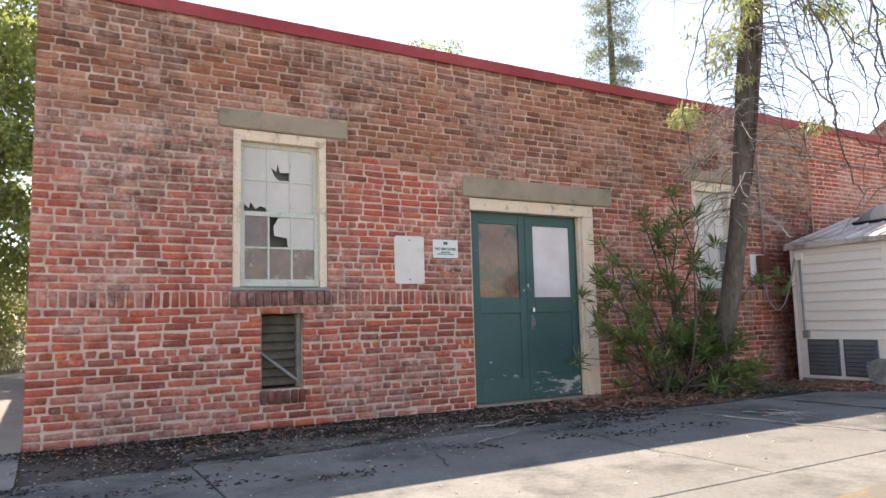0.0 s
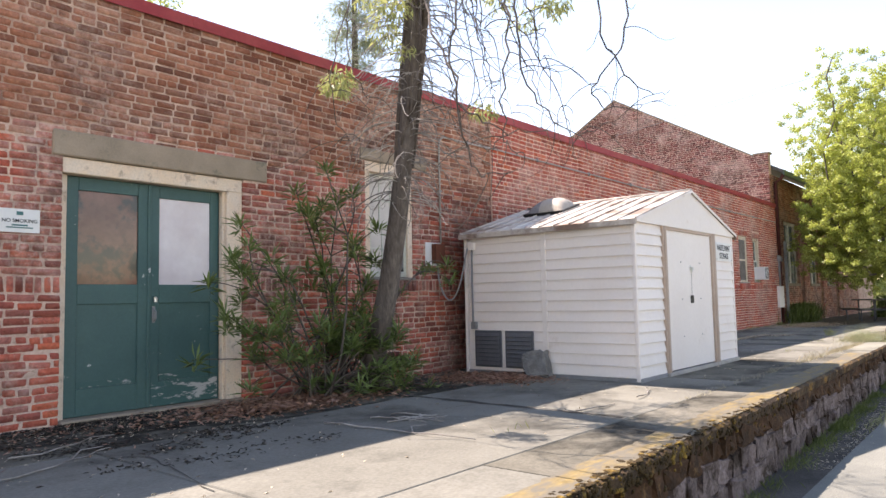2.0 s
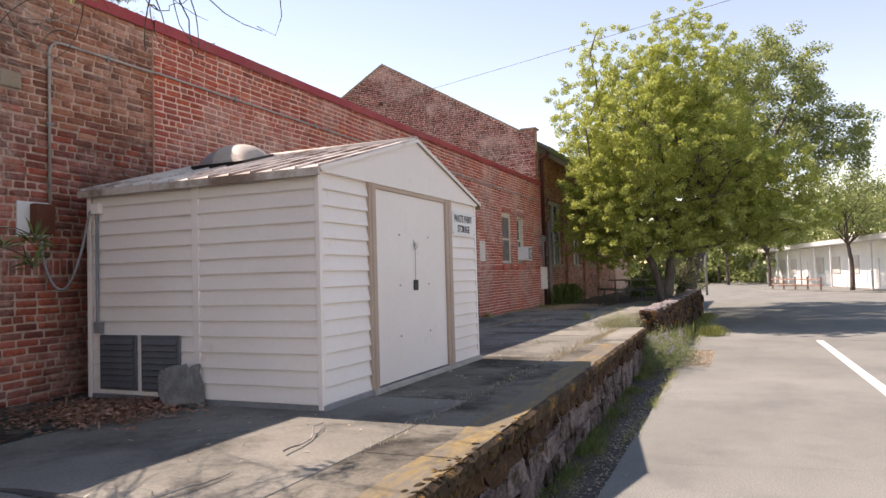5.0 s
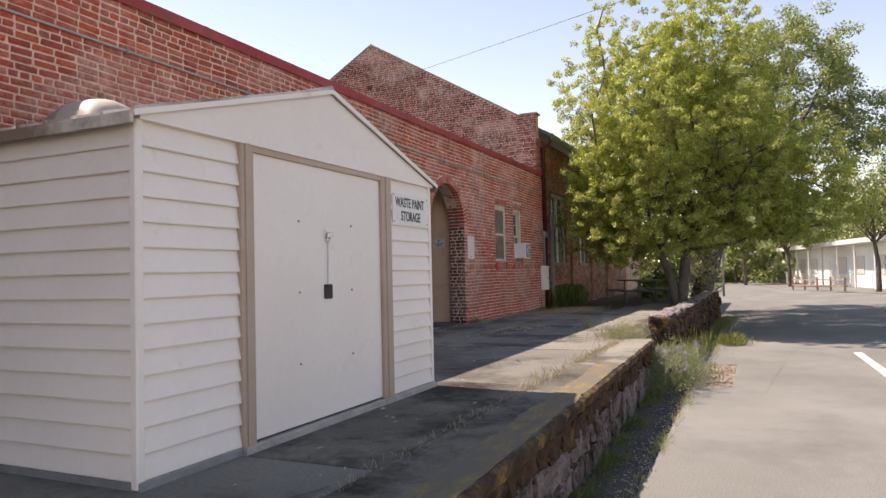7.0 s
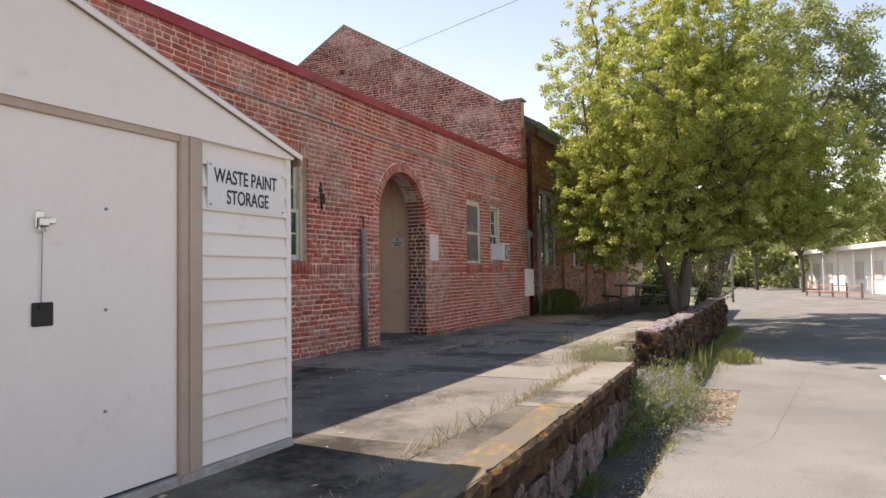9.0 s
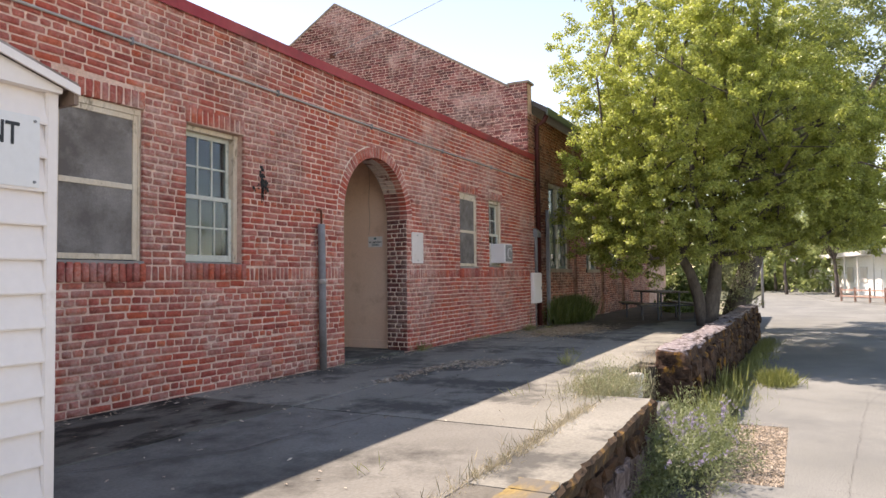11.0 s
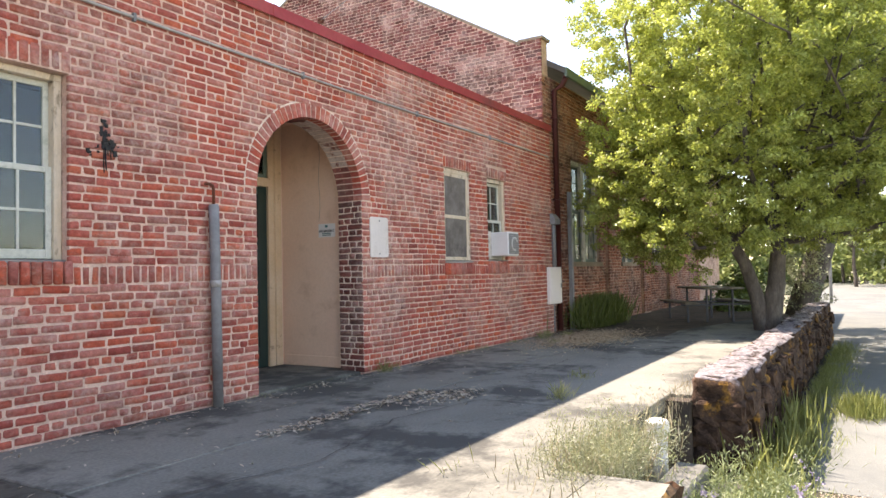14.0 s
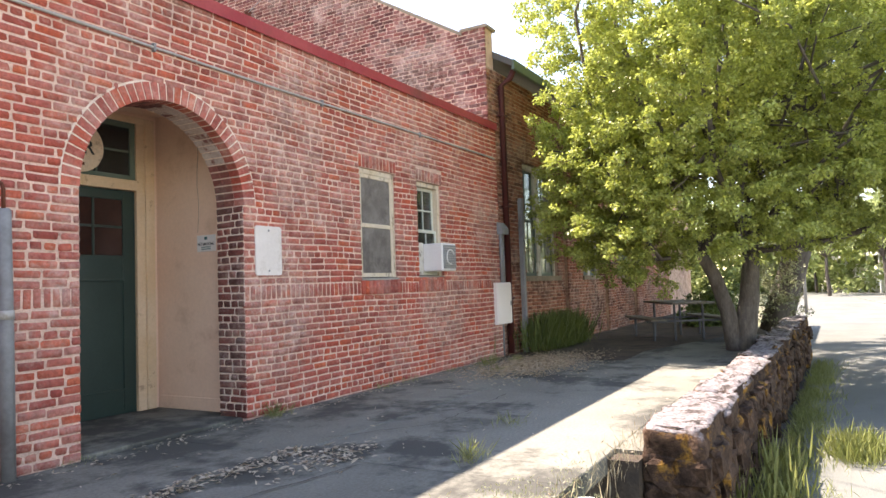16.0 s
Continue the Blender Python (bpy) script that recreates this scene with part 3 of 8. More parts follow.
def fill_course(rng, spans, z0, z1, size, jitter, joint=(JOINT, JOINT)):
    """Bricks of one course: (start, end, bottom, top) along the wall."""
    out = []
    for s, e in spans:
        u = s
        first = size * rng.choice((0.5, 0.62, 0.8, 1.0))
        while u < e - 0.02:
            step = first if u == s else size * rng.uniform(0.9, 1.08)
            v = min(u + step, e)
            if e - v < 0.045:
                v = e
            dz = rng.uniform(-jitter, jitter)
            ju = joint[0] * rng.uniform(0.7, 1.3)
            out.append((u + ju * 0.5 * (u > s), v - ju * 0.5 * (v < e), z0 + joint[1] * 0.5 + dz, z1 - joint[1] * 0.5 + dz))
            u = v
    return out


def brick_mesh(name, bricks, to_world, material, rng, depth=0.1, flip=False, proud=0.005):
    """All the bricks of a list joined: worn arrises, uneven faces."""
    n = len(bricks)
    b = np.array(bricks)
    r = np.random.RandomState(rng.randrange(1 << 30))
    ends = (0.004, 0.003)
    ph = r.uniform(0, 6.28, 4)
    V = np.zeros((n, 24, 3))
    lift = r.uniform(-proud, proud, n) * 0.6 - 0.0035
    wide, high = b[:, 1] - b[:, 0], b[:, 3] - b[:, 2]
    k = 0
    for iu, iz in ((0, 2), (1, 2), (1, 3), (0, 3)):
        su, sz = (1 if iu == 0 else -1), (1 if iz == 2 else -1)
        u, z = b[:, iu], b[:, iz]
        cu = np.minimum(np.abs(r.normal(0.006, 0.007, n)) + 0.002, wide * 0.3)
        cz = np.minimum(np.abs(r.normal(0.004, 0.005, n)) + 0.002, high * 0.35)
        ju, jz = np.abs(r.normal(0, 0.004, n)), np.abs(r.normal(0, 0.0025, n))
        wave = 0.006 * np.sin(u * 1.9 + z * 1.3 + ph[0]) + 0.003 * np.sin(u * 5.3 + z * 4.1 + ph[1])
        two = [(0 * cu, cz), (cu, 0 * cz)]
        for du, dz in two if su == sz else two[::-1]:
            V[:, k] = np.stack([u + su * (ends[0] + ju + du * 0.8), lift + r.uniform(-0.0015, 0.0015, n), z + wave + sz * (ends[1] + jz + dz * 0.8)], 1)
            V[:, 8 + k] = np.stack([u + su * (ju * 0.5 + du), lift + 0.005 + ju, z + wave + sz * (jz * 0.6 + dz)], 1)
            V[:, 16 + k] = np.stack([u + su * (ju * 0.5 + du), lift * 0 + min(depth, 0.03), z + wave + sz * (jz * 0.6 + dz)], 1)
            k += 1
    F = [tuple(range(8))] + [(8 + i, 8 + (i + 1) % 8, (i + 1) % 8, i) for i in range(8)] + [(16 + i, 16 + (i + 1) % 8, 8 + (i + 1) % 8, 8 + i) for i in range(8)]
    if flip:
        F = [f[::-1] for f in F]
    P = to_world(V.reshape(-1, 3))
    flat = np.array([v for f in F for v in f])
    size = np.array([len(f) for f in F])
    faces = (flat[None] + (24 * np.arange(n))[:, None]).reshape(-1)
    starts = (np.concatenate([[0], np.cumsum(size)[:-1]])[None] + (len(flat) * np.arange(n))[:, None]).reshape(-1)
    me = bpy.data.meshes.new(name)
    me.vertices.add(len(P))
    me.vertices.foreach_set("co", P.astype(np.float32).reshape(-1))
    me.loops.add(len(faces))
    me.loops.foreach_set("vertex_index", faces.astype(np.int32))
    me.polygons.add(len(starts))
    me.polygons.foreach_set("loop_start", starts.astype(np.int32))
    me.update(calc_edges=True)
    me.materials.append(material)
    return me


def on_long_wall(y):
    return lambda p: np.stack([p[:, 0], y + p[:, 1], p[:, 2]], 1)


def on_cross_wall(x):
    """A wall that faces -x; the first coordinate runs along y."""
    return lambda p: np.stack([x + p[:, 1], p[:, 0], p[:, 2]], 1)


def courses(z0, z1, step):
    n = max(1, round((z1 - z0) / step))
    return [(z0 + (z1 - z0) * i / n, z0 + (z1 - z0) * (i + 1) / n) for i in range(n)]


def lay(rng, x0, x1, zs, holes, header_every=6, size=0.216, jitter=0.002, start=0, joint=(JOINT, JOINT)):
    """Common bond with a header course now and then. holes: (x0, x1, z0, z1) or a function of z that gives a span or None."""
    out = []
    for i, (a, b) in enumerate(zs):
        spans = [(x0, x1)]
        mid = (a + b) / 2
        for h in holes:
            if callable(h):
                s = h(mid)
                if s:
                    spans = cut(spans, *s)
            elif h[2] < mid < h[3]:
                spans = cut(spans, h[0], h[1])
        out += fill_course(rng, spans, a, b, size * 0.5 if (i + start) % header_every == header_every - 1 else size, jitter, joint)
    return out


def soldier(rng, x0, x1, z0, z1, width=0.072):
    n = max(1, round((x1 - x0) / width))
    return [(x0 + (x1 - x0) * i / n + 0.005, x0 + (x1 - x0) * (i + 1) / n - 0.005, z0 + 0.006, z1 - 0.006 + rng.uniform(-0.003, 0.002)) for i in range(n)]


def backing(name, x0, x1, y0, y1, z0, z1, holes, label, arch=None, material=None):
    """The wall's body behind the bricks, with its openings through it."""
    g = geo()
    xs = sorted({x0, x1, *(v for h in holes for v in (h[0], h[1]) if x0 < v < x1)})
    for a, b in zip(xs, xs[1:]):
        mid = (a + b) / 2
        spans = [(z0, z1)]
        for h in holes:
            if h[0] < mid < h[1]:
                spans = cut(spans, h[2], h[3])
        for s, e in spans:
            cbox(g, a, b, y0, y1, s, e, 0)
    if arch:
        cx, cz, r, top = arch
        n = 28
        for i in range(n):
            a, b = cx - r * math.cos(math.pi * i / n), cx - r * math.cos(math.pi * (i + 1) / n)
            za, zb = (cz + math.sqrt(max(0.0, r * r - (v - cx) ** 2)) for v in (a, b))
            vs = [(a, y0, za), (b, y0, zb), (b, y0, top), (a, y0, top), (a, y1, za), (b, y1, zb), (b, y1, top), (a, y1, top)]
            convex(g, vs, [(0, 1, 2, 3), (4, 5, 6, 7), (0, 1, 5, 4), (3, 2, 6, 7), (0, 3, 7, 4), (1, 2, 6, 5)])
    return setting(name, g, material or M_MORTAR, label)


UNIT_BRICKS = {}


def brick_parts(parent, bricks, y, material, rng, across=False):
    """Single bricks on shared meshes, as parts of the wall."""
    for kind in ("long", "short"):
        key = (kind, material.name)
        if key not in UNIT_BRICKS:
            L = 0.204 if kind == "long" else 0.096
            UNIT_BRICKS[key] = [brick_mesh("brick", [(-L / 2, L / 2, -0.029, 0.029)], lambda p: p, material, rng, proud=0.0005) for _ in range(9)]
    for u, v, a, b in bricks:
        kind, L = ("long", 0.204) if v - u > 0.15 else ("short", 0.096)
        ob = new("brick", rng.choice(UNIT_BRICKS[kind, material.name]))
        ob.parent = parent
        d, turn = y + rng.uniform(-0.005, 0.005), rng.uniform(-0.012, 0.012) - (math.pi / 2 if across else 0)
        place = (d, (u + v) / 2, (a + b) / 2) if across else ((u + v) / 2, d, (a + b) / 2)
        ob.matrix_basis = Matrix.LocRotScale(place, Euler((0, 0 if across else rng.uniform(-0.006, 0.006), turn)), ((v - u) / L, 1, (b - a) / 0.058))


def rest_of_bricks(parent, bricks, y, material, rng, label="", to_world=None, flip=False):
    ob = new("brickwork", brick_mesh("brickwork", bricks, to_world or on_long_wall(y), material, rng, flip=flip))
    ob.parent = parent
    return tagged(ob, label, kind="stuff")


rng = random.Random(11)
BREAK = 10.3                 # where the second stretch of wall begins, a little proud
W2 = W - 0.025
END = 26.0                   # where the gabled building begins
TOP = 4.48
ARCH_X0, ARCH_X1, ARCH_Z = 18.54, 20.20, 2.70
ARCH_C, ARCH_R = (ARCH_X0 + ARCH_X1) / 2, (ARCH_X1 - ARCH_X0) / 2
RING = ARCH_R + 0.155

WIN_A = (1.475, 2.39, 1.94, 3.46)
WIN_B = (7.63, 8.50, 1.94, 3.45)
DOOR_A = (4.05, 5.85, FLOOR, 2.98)
VENT_A = (1.74, 2.14, 1.03, 1.72)
VENT_B = (7.79, 8.17, 1.03, 1.62)
WIN_C = (14.47, 15.35, 1.95, 3.385)
WIN_D = (15.86, 16.66, 1.95, 3.375)
WIN_E = (22.09, 22.87, 1.965, 3.33)
WIN_F = (23.40, 24.07, 1.985, 3.315)


def grown(h, d=0.005):
    return (h[0] - d, h[1] + d, h[2] - d, h[3] + d)


# first stretch
holes1 = [WIN_A, WIN_B, DOOR_A, VENT_A, VENT_B]
lintels1 = [(1.34, 2.61, 3.46, 3.64), (3.96, 6.15, 2.98, 3.21), (7.54, 8.79, 3.45, 3.61)]
sills1 = [(1.45, 2.42, SOLDIER0, SOLDIER1), (7.60, 8.53, SOLDIER0, SOLDIER1), (1.72, 2.16, 0.89, 1.03), (7.77, 8.19, 0.89, 1.03)]
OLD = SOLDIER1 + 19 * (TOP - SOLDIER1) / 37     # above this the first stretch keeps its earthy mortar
wall1 = backing("wall_west", -0.12, BREAK, W + 0.003, W + 0.30, FLOOR - 0.25, OLD, [grown(h) for h in holes1], "old red brick wall with pale lime mortar and dark stains")
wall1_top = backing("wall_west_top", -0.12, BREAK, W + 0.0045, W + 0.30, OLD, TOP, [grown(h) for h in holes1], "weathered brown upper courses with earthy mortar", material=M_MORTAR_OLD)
low1 = lay(rng, -0.13, BREAK, courses(FLOOR - 0.07, SOLDIER0, COURSE_LOW), holes1 + lintels1 + sills1, jitter=0.006, joint=(0.014, 0.0105))
high1 = lay(rng, -0.13, BREAK, courses(SOLDIER1, TOP, COURSE_HIGH), holes1 + lintels1 + sills1, start=2, jitter=0.006, joint=(0.013, 0.010))
sold1 = []
for a, b in cut(cut([(-0.13, BREAK)], 1.45, 2.42), *DOOR_A[:2]):
    for s, e in cut([(a, b)], 7.60, 8.53):
        sold1 += soldier(rng, s, e, SOLDIER0, SOLDIER1)

# second stretch
holes2 = [WIN_C, WIN_D, WIN_E, WIN_F]
heads2 = [(h[0] - 0.02, h[1] + 0.02, h[3], h[3] + 0.17) for h in holes2]
sills2 = [(h[0] - 0.03, h[1] + 0.03, SOLDIER0 - 0.002, SOLDIER1 + 0.03) for h in holes2]


def arch_hole(z):
    if z < ARCH_Z - 0.02:
        return ARCH_X0, ARCH_X1
    d = RING * RING - (z - ARCH_Z) ** 2
    return (ARCH_C - math.sqrt(d), ARCH_C + math.sqrt(d)) if d > 0 else None


wall2 = backing("wall_east", BREAK, END, W2 + 0.003, W + 0.30, FLOOR - 0.25, TOP, [grown(h) for h in holes2] + [(ARCH_X0 - 0.004, ARCH_X1 + 0.004, FLOOR - 0.3, TOP)], "red brick wall with lime bloom and a soldier course", arch=(ARCH_C, ARCH_Z, ARCH_R + 0.005, TOP), material=M_MORTAR_EAST)
low2 = lay(rng, BREAK, END, courses(FLOOR - 0.07, SOLDIER0, COURSE_LOW), holes2 + [arch_hole] + sills2, start=3, joint=(0.0115, 0.011))
high2 = lay(rng, BREAK, END, courses(SOLDIER1, TOP, COURSE_HIGH), holes2 + heads2 + [arch_hole] + sills2, start=1, joint=(0.0115, 0.011))
sold2 = []
for s, e in cut([(BREAK, END)], ARCH_X0, ARCH_X1):
    spans = [(s, e)]
    for h in sills2:
        spans = cut(spans, h[0], h[1])
    for a, b in spans:
        sold2 += soldier(rng, a, b, SOLDIER0, SOLDIER1)

# the gabled building
GX, GY0, GPEAK_Y, GPEAK_Z, GEAVE = 26.0, 6.56, 11.98, 9.13, 6.19
BY = W + 0.10
B_WINS = [(27.42, 29.15, 2.0, 4.15), (30.75, 32.05, 2.0, 4.15), (33.6, 34.9, 2.0, 4.15)]
gable = geo()
outline = [(GY0 + 0.012, 0.3), (17.2, 0.3), (17.2, GEAVE), (GPEAK_Y, GPEAK_Z), (7.0, GEAVE + 0.04), (7.0, 6.29), (GY0 + 0.012, 6.29)]
prism(gable, outline, 0, GX + 0.004, GX + 0.32)
gable_wall = setting("wall_gable", gable, M_MORTAR_EAST, "tall gabled brick wall with a stepped shoulder")


def gable_span(z):
    if z < GEAVE:
        return GY0, 17.2
    t = (z - GEAVE) / (GPEAK_Z - GEAVE)
    a = GPEAK_Y + (7.0 - GPEAK_Y) * (1 - t)
    return a, 2 * GPEAK_Y - a


gb = []
for i, (a, b) in enumerate(courses(4.3, GPEAK_Z - 0.02, 0.069)):
    s, e = gable_span((a + b) / 2)
    if a < 6.27:
        s = GY0
    spans = [(s, e)]
    if 7.0 < (a + b) / 2 < 7.35:
        spans = cut(spans, 11.67, 12.12)
    gb += fill_course(rng, spans, a, b, 0.108 if i % 6 == 5 else 0.216, 0.004)
b_front = backing("wall_hall", GX + 0.02, 44.0, BY + 0.004, BY + 0.3, 0.3, 5.62, [grown(h) for h in B_WINS], "brick side wall of the taller hall", material=M_MORTAR_OLD)
bf = lay(rng, GX, 40.0, courses(FLOOR - 0.07, 5.6, 0.069), B_WINS)
# roofs and inner walls that close the buildings
g = geo()
cbox(g, -0.1, END, W + 0.3, 16.0, 4.0, 4.12, 0)
setting("roof_low", g, M_TAR, "flat felt roof behind the parapet")
g = geo()
cbox(g, -0.1, -0.1 + 0.3, W + 0.3, 16.0, 0.3, 4.5, 0)
cbox(g, -0.1, END, 16.0, 16.3, 0.3, 4.5, 0)
setting("wall_rear", g, M_MORTAR, "plain brick walls at the side and back")
g = geo()
for sx in (0, 1):
    ya, yb = ((6.2, GPEAK_Y), (GPEAK_Y, 17.5))[sx]
    za, zb = ((5.62, GPEAK_Z - 0.25), (GPEAK_Z - 0.25, 5.62))[sx]
    prism(g, [(ya, za), (yb, zb), (yb, zb + 0.12), (ya, za + 0.12)], 0, GX + 0.3, 44.0)
setting("roof_hall", g, M_TAR, "pitched dark roof of the hall")
g = geo()
cbox(g, GX + 0.3, 44.0, 6.16, 6.22, 5.56, 5.74, 0.01)
part("eave_board", g, M_GREENPAINT, bpy.data.objects["roof_hall"], "green eave board")
g = geo()
cbox(g, 0.3, END, 9.4, 9.5, 0.3, 4.0, 0)
setting("wall_inner", g, M_ROOM, "plain inner partition wall")
g = geo()
cbox(g, 0.2, END, W + 0.3, 9.4, 0.55, 0.66, 0)
setting("floor_inner", g, M_ROOM, "plain indoor floor")

# ---------------------------------------------------------------- ground, road, platform
g = geo()
N_G = 60
for i in range(N_G + 1):
    for j in range(N_G + 1):
        x = -1600 + 3200 * (0.5 + 0.5 * math.copysign(abs(2 * i / N_G - 1) ** 3, 2 * i / N_G - 1))
        y = -1600 + 3200 * (0.5 + 0.5 * math.copysign(abs(2 * j / N_G - 1) ** 3, 2 * j / N_G - 1))
        g[0].append((x, y, -0.03))
for i in range(N_G):
    for j in range(N_G):
        k = i * (N_G + 1) + j
        g[1].append((k, k + N_G + 1, k + N_G + 2, k + 1))
setting("ground", g, M_GROUND, "dry ground with short grass to the horizon")
g = geo()
prism(g, [(-40.0, -14.0), (51.0, -14.0), (51.0, -8.2), (110.0, 3.2), (110.0, 4.6), (62.0, 4.0), (44.0, 3.2), (33.0, 2.15), (24.0, 1.95), (20.1, 1.8), (20.1, 1.22), (17.5, 1.22), (17.5, 1.74), (8.0, 1.66), (-40.0, 1.5)], 2, -0.2, 0.0)
road = setting("road", g, M_ASPHALT, "sunbleached grey asphalt road with faint paint")
g = geo()
prism(g, [(-40.0, 1.3), (17.5, 1.3), (17.5, 1.1), (20.3, 1.1), (33.0, 1.9), (33.0, 3.2), (-40.0, 3.2)], 2, -0.3, -0.012)
setting("verge", g, M_SOIL, "strip of dry soil and chippings along the road")


def edge_y(x):
    return 2.0 + 0.026 * (x - 7.0)


# platform: fill, then slabs
g = geo()
prism(g, [(-30.0, edge_y(-30) + 0.10), (17.42, edge_y(17.5) + 0.10), (17.42, 3.0), (20.1, 3.0), (20.1, 2.75), (31.5, 2.75), (36.0, 4.0), (44.0, 6.5), (44.0, 6.9), (-30.0, 6.9)], 2, -0.25, FLOOR - 0.035)
fill = setting("platform", g, M_EARTH, "raised loading platform packed with soil")
g = geo()
prism(g, [(-14.0, 5.11), (-0.14, 5.11), (-0.14, 17.5), (2.0, 24.0), (-14.0, 24.0)], 2, FLOOR - 0.3, FLOOR - 0.004)
setting("yard_west", g, M_PALESOIL, "pale dusty ground past the end of the brick wall")
SLAB_X = [-9.0, -5.0, -2.0, 0.9, 3.75, 7.0, 9.95, 12.9, 15.85, 19.3, 22.5, 25.8]
rs = random.Random(5)
for a, b in zip(SLAB_X, SLAB_X[1:]):
    for ya, yb in ((2.70, 5.1), (5.1, W2 - 0.005)):
        if a < -1 and yb > 6:
            continue
        lo = max(ya, 2.96) if a >= 17 else ya
        if a == 15.85 and ya < 5:
            g = geo()
            dz = rs.uniform(-0.004, 0.004)
            prism(g, [(a + 0.006, 2.706), (17.5, 2.706), (17.5, 2.95), (b - 0.006, 2.95), (b - 0.006, yb - 0.006), (a + 0.006, yb - 0.006)], 2, FLOOR - 0.14, FLOOR + dz)
            part("slab", g, M_CONCRETE_EAST, fill)
            continue
        if a >= 19 and ya < 5:
            yb2, lo = yb, 2.96
            g = geo()
            cbox(g, a + 0.006, b - 0.006, lo if a < 22 else 4.2, yb2 - 0.006, FLOOR - 0.14, FLOOR + rs.uniform(-0.012, 0.0), 0.008)
            part("slab", g, M_CONCRETE_EAST, fill)
            continue
        g = geo()
        cbox(g, a + 0.006, b - 0.006, lo + 0.006, yb - 0.006, FLOOR - 0.14, FLOOR + rs.uniform(-0.004, 0.004), 0.008)
        # wall-side and shed-front slabs: real grime, plus painted shade
        part("slab", g, (M_CONCRETE_DIRTY_SHADE if yb > 6 else M_CONCRETE_MOSSY_SHADE if 9 < a < 12 else M_CONCRETE) if b < 13 or (b < 16 and yb > 6) else M_CONCRETE if b < 16 else M_CONCRETE_EAST, fill)
# kerb stones along the edge, with worn yellow paint on their outer part
KERB_X = [-12.0, -8.4, -5.0, -1.6, 1.7, 5.0, 8.2, 11.3, 14.4, 17.5]
for a, b in zip(KERB_X, KERB_X[1:]):
    g = geo()
    n = 44
    rk = random.Random(int(a * 10) + 400)
    top, low = [], []
    pts = [(a + 0.006 + (b - a - 0.012) * i / n) for i in range(n + 1)]
    for i in range(n + 1):
        x = pts[i]
        wob = rk.uniform(-0.004, 0.004) - (0.0 if rk.random() > 0.07 else -0.02)
        top.append((x, edge_y(x) + wob))
    V, F = g
    rows = []
    for i, (x, y) in enumerate(top):
        base = len(V)
        h = FLOOR + 0.006
        V += [(x, y + rk.uniform(-0.01, 0.012), FLOOR - 0.10), (x, y - 0.02 + rk.uniform(0, 0.014), h - 0.016 - rk.uniform(0, 0.014)), (x, y + 0.012 + rk.uniform(0, 0.016), h - rk.uniform(0, 0.003)), (x, 2.694, h - 0.004), (x, 2.694, FLOOR - 0.14)]
        rows.append(base)
    for p, q in zip(rows, rows[1:]):
        for k in range(4):
            F.append((p + k, q + k, q + k + 1, p + k + 1))
    F.append(tuple(rows[0] + k for k in range(4, -1, -1)))
    F.append(tuple(rows[-1] + k for k in range(5)))
    kerb = part("kerbstone", g, M_CONCRETE_MOSSY_SHADE if 2 < a < 12.5 else M_CONCRETE if a < 13 else M_CONCRETE_EAST, fill)
    kerb.data.materials.append(M_KERB)
    for i, f in enumerate(kerb.data.polygons):
        f.material_index = 1 if i < 4 * n and i % 4 < 2 and a < 16 else 0
    g = geo()
    for (x, y), (x2, y2) in zip(top, top[1:]):
        if x > 14.6:
            continue
        k = len(g[0])
        w1, w2 = (0.24 + 0.015 * math.sin(v * 5.0) + 0.006 * math.sin(v * 31.0) for v in (x, x2))
        g[0].extend([(x, y + 0.024, FLOOR + 0.0095), (x2, y2 + 0.024, FLOOR + 0.0095), (x2, y2 + 0.03 + w2, FLOOR + 0.0095), (x, y + 0.03 + w1, FLOOR + 0.0095)])
        g[1].append((k, k + 1, k + 2, k + 3))
    part("yellow_edge", g, M_YELLOW, kerb, "worn yellow edge paint")


def stone(g, rg, cx, cy, cz, sx, sy, sz, rough=0.16, n=7, m=5, square=0.6):
    """A lumpy stone: a rounded block with uneven, broken sides."""
    V, F = g
    k = len(V)
    seed = Vector((rg.uniform(0, 90), rg.uniform(0, 90), rg.uniform(0, 90)))
    for i in range(m + 1):
        th = math.pi * i / m
        for j in range(n):
            ph = 2 * math.pi * (j + 0.5 * (i % 2)) / n
            d = Vector((math.sin(th) * math.cos(ph), math.sin(th) * math.sin(ph), math.cos(th)))
            e = Vector([math.copysign(abs(c) ** square, c) for c in d])
            f = 1 + rough * (1.6 * noise.noise(e * 1.6 + seed) + (0.9 * noise.noise(e * 4.3 + seed) + 0.5 * noise.noise(e * 9.0 + seed) if n > 9 else 0))
            V.append((cx + e.x * sx * f, cy + e.y * sy * f, cz + e.z * sz * f))
    for i in range(m):
        for j in range(n):
            a, b = k + i * n + j, k + i * n + (j + 1) % n
            F.append((a, a + n, b + n, b))


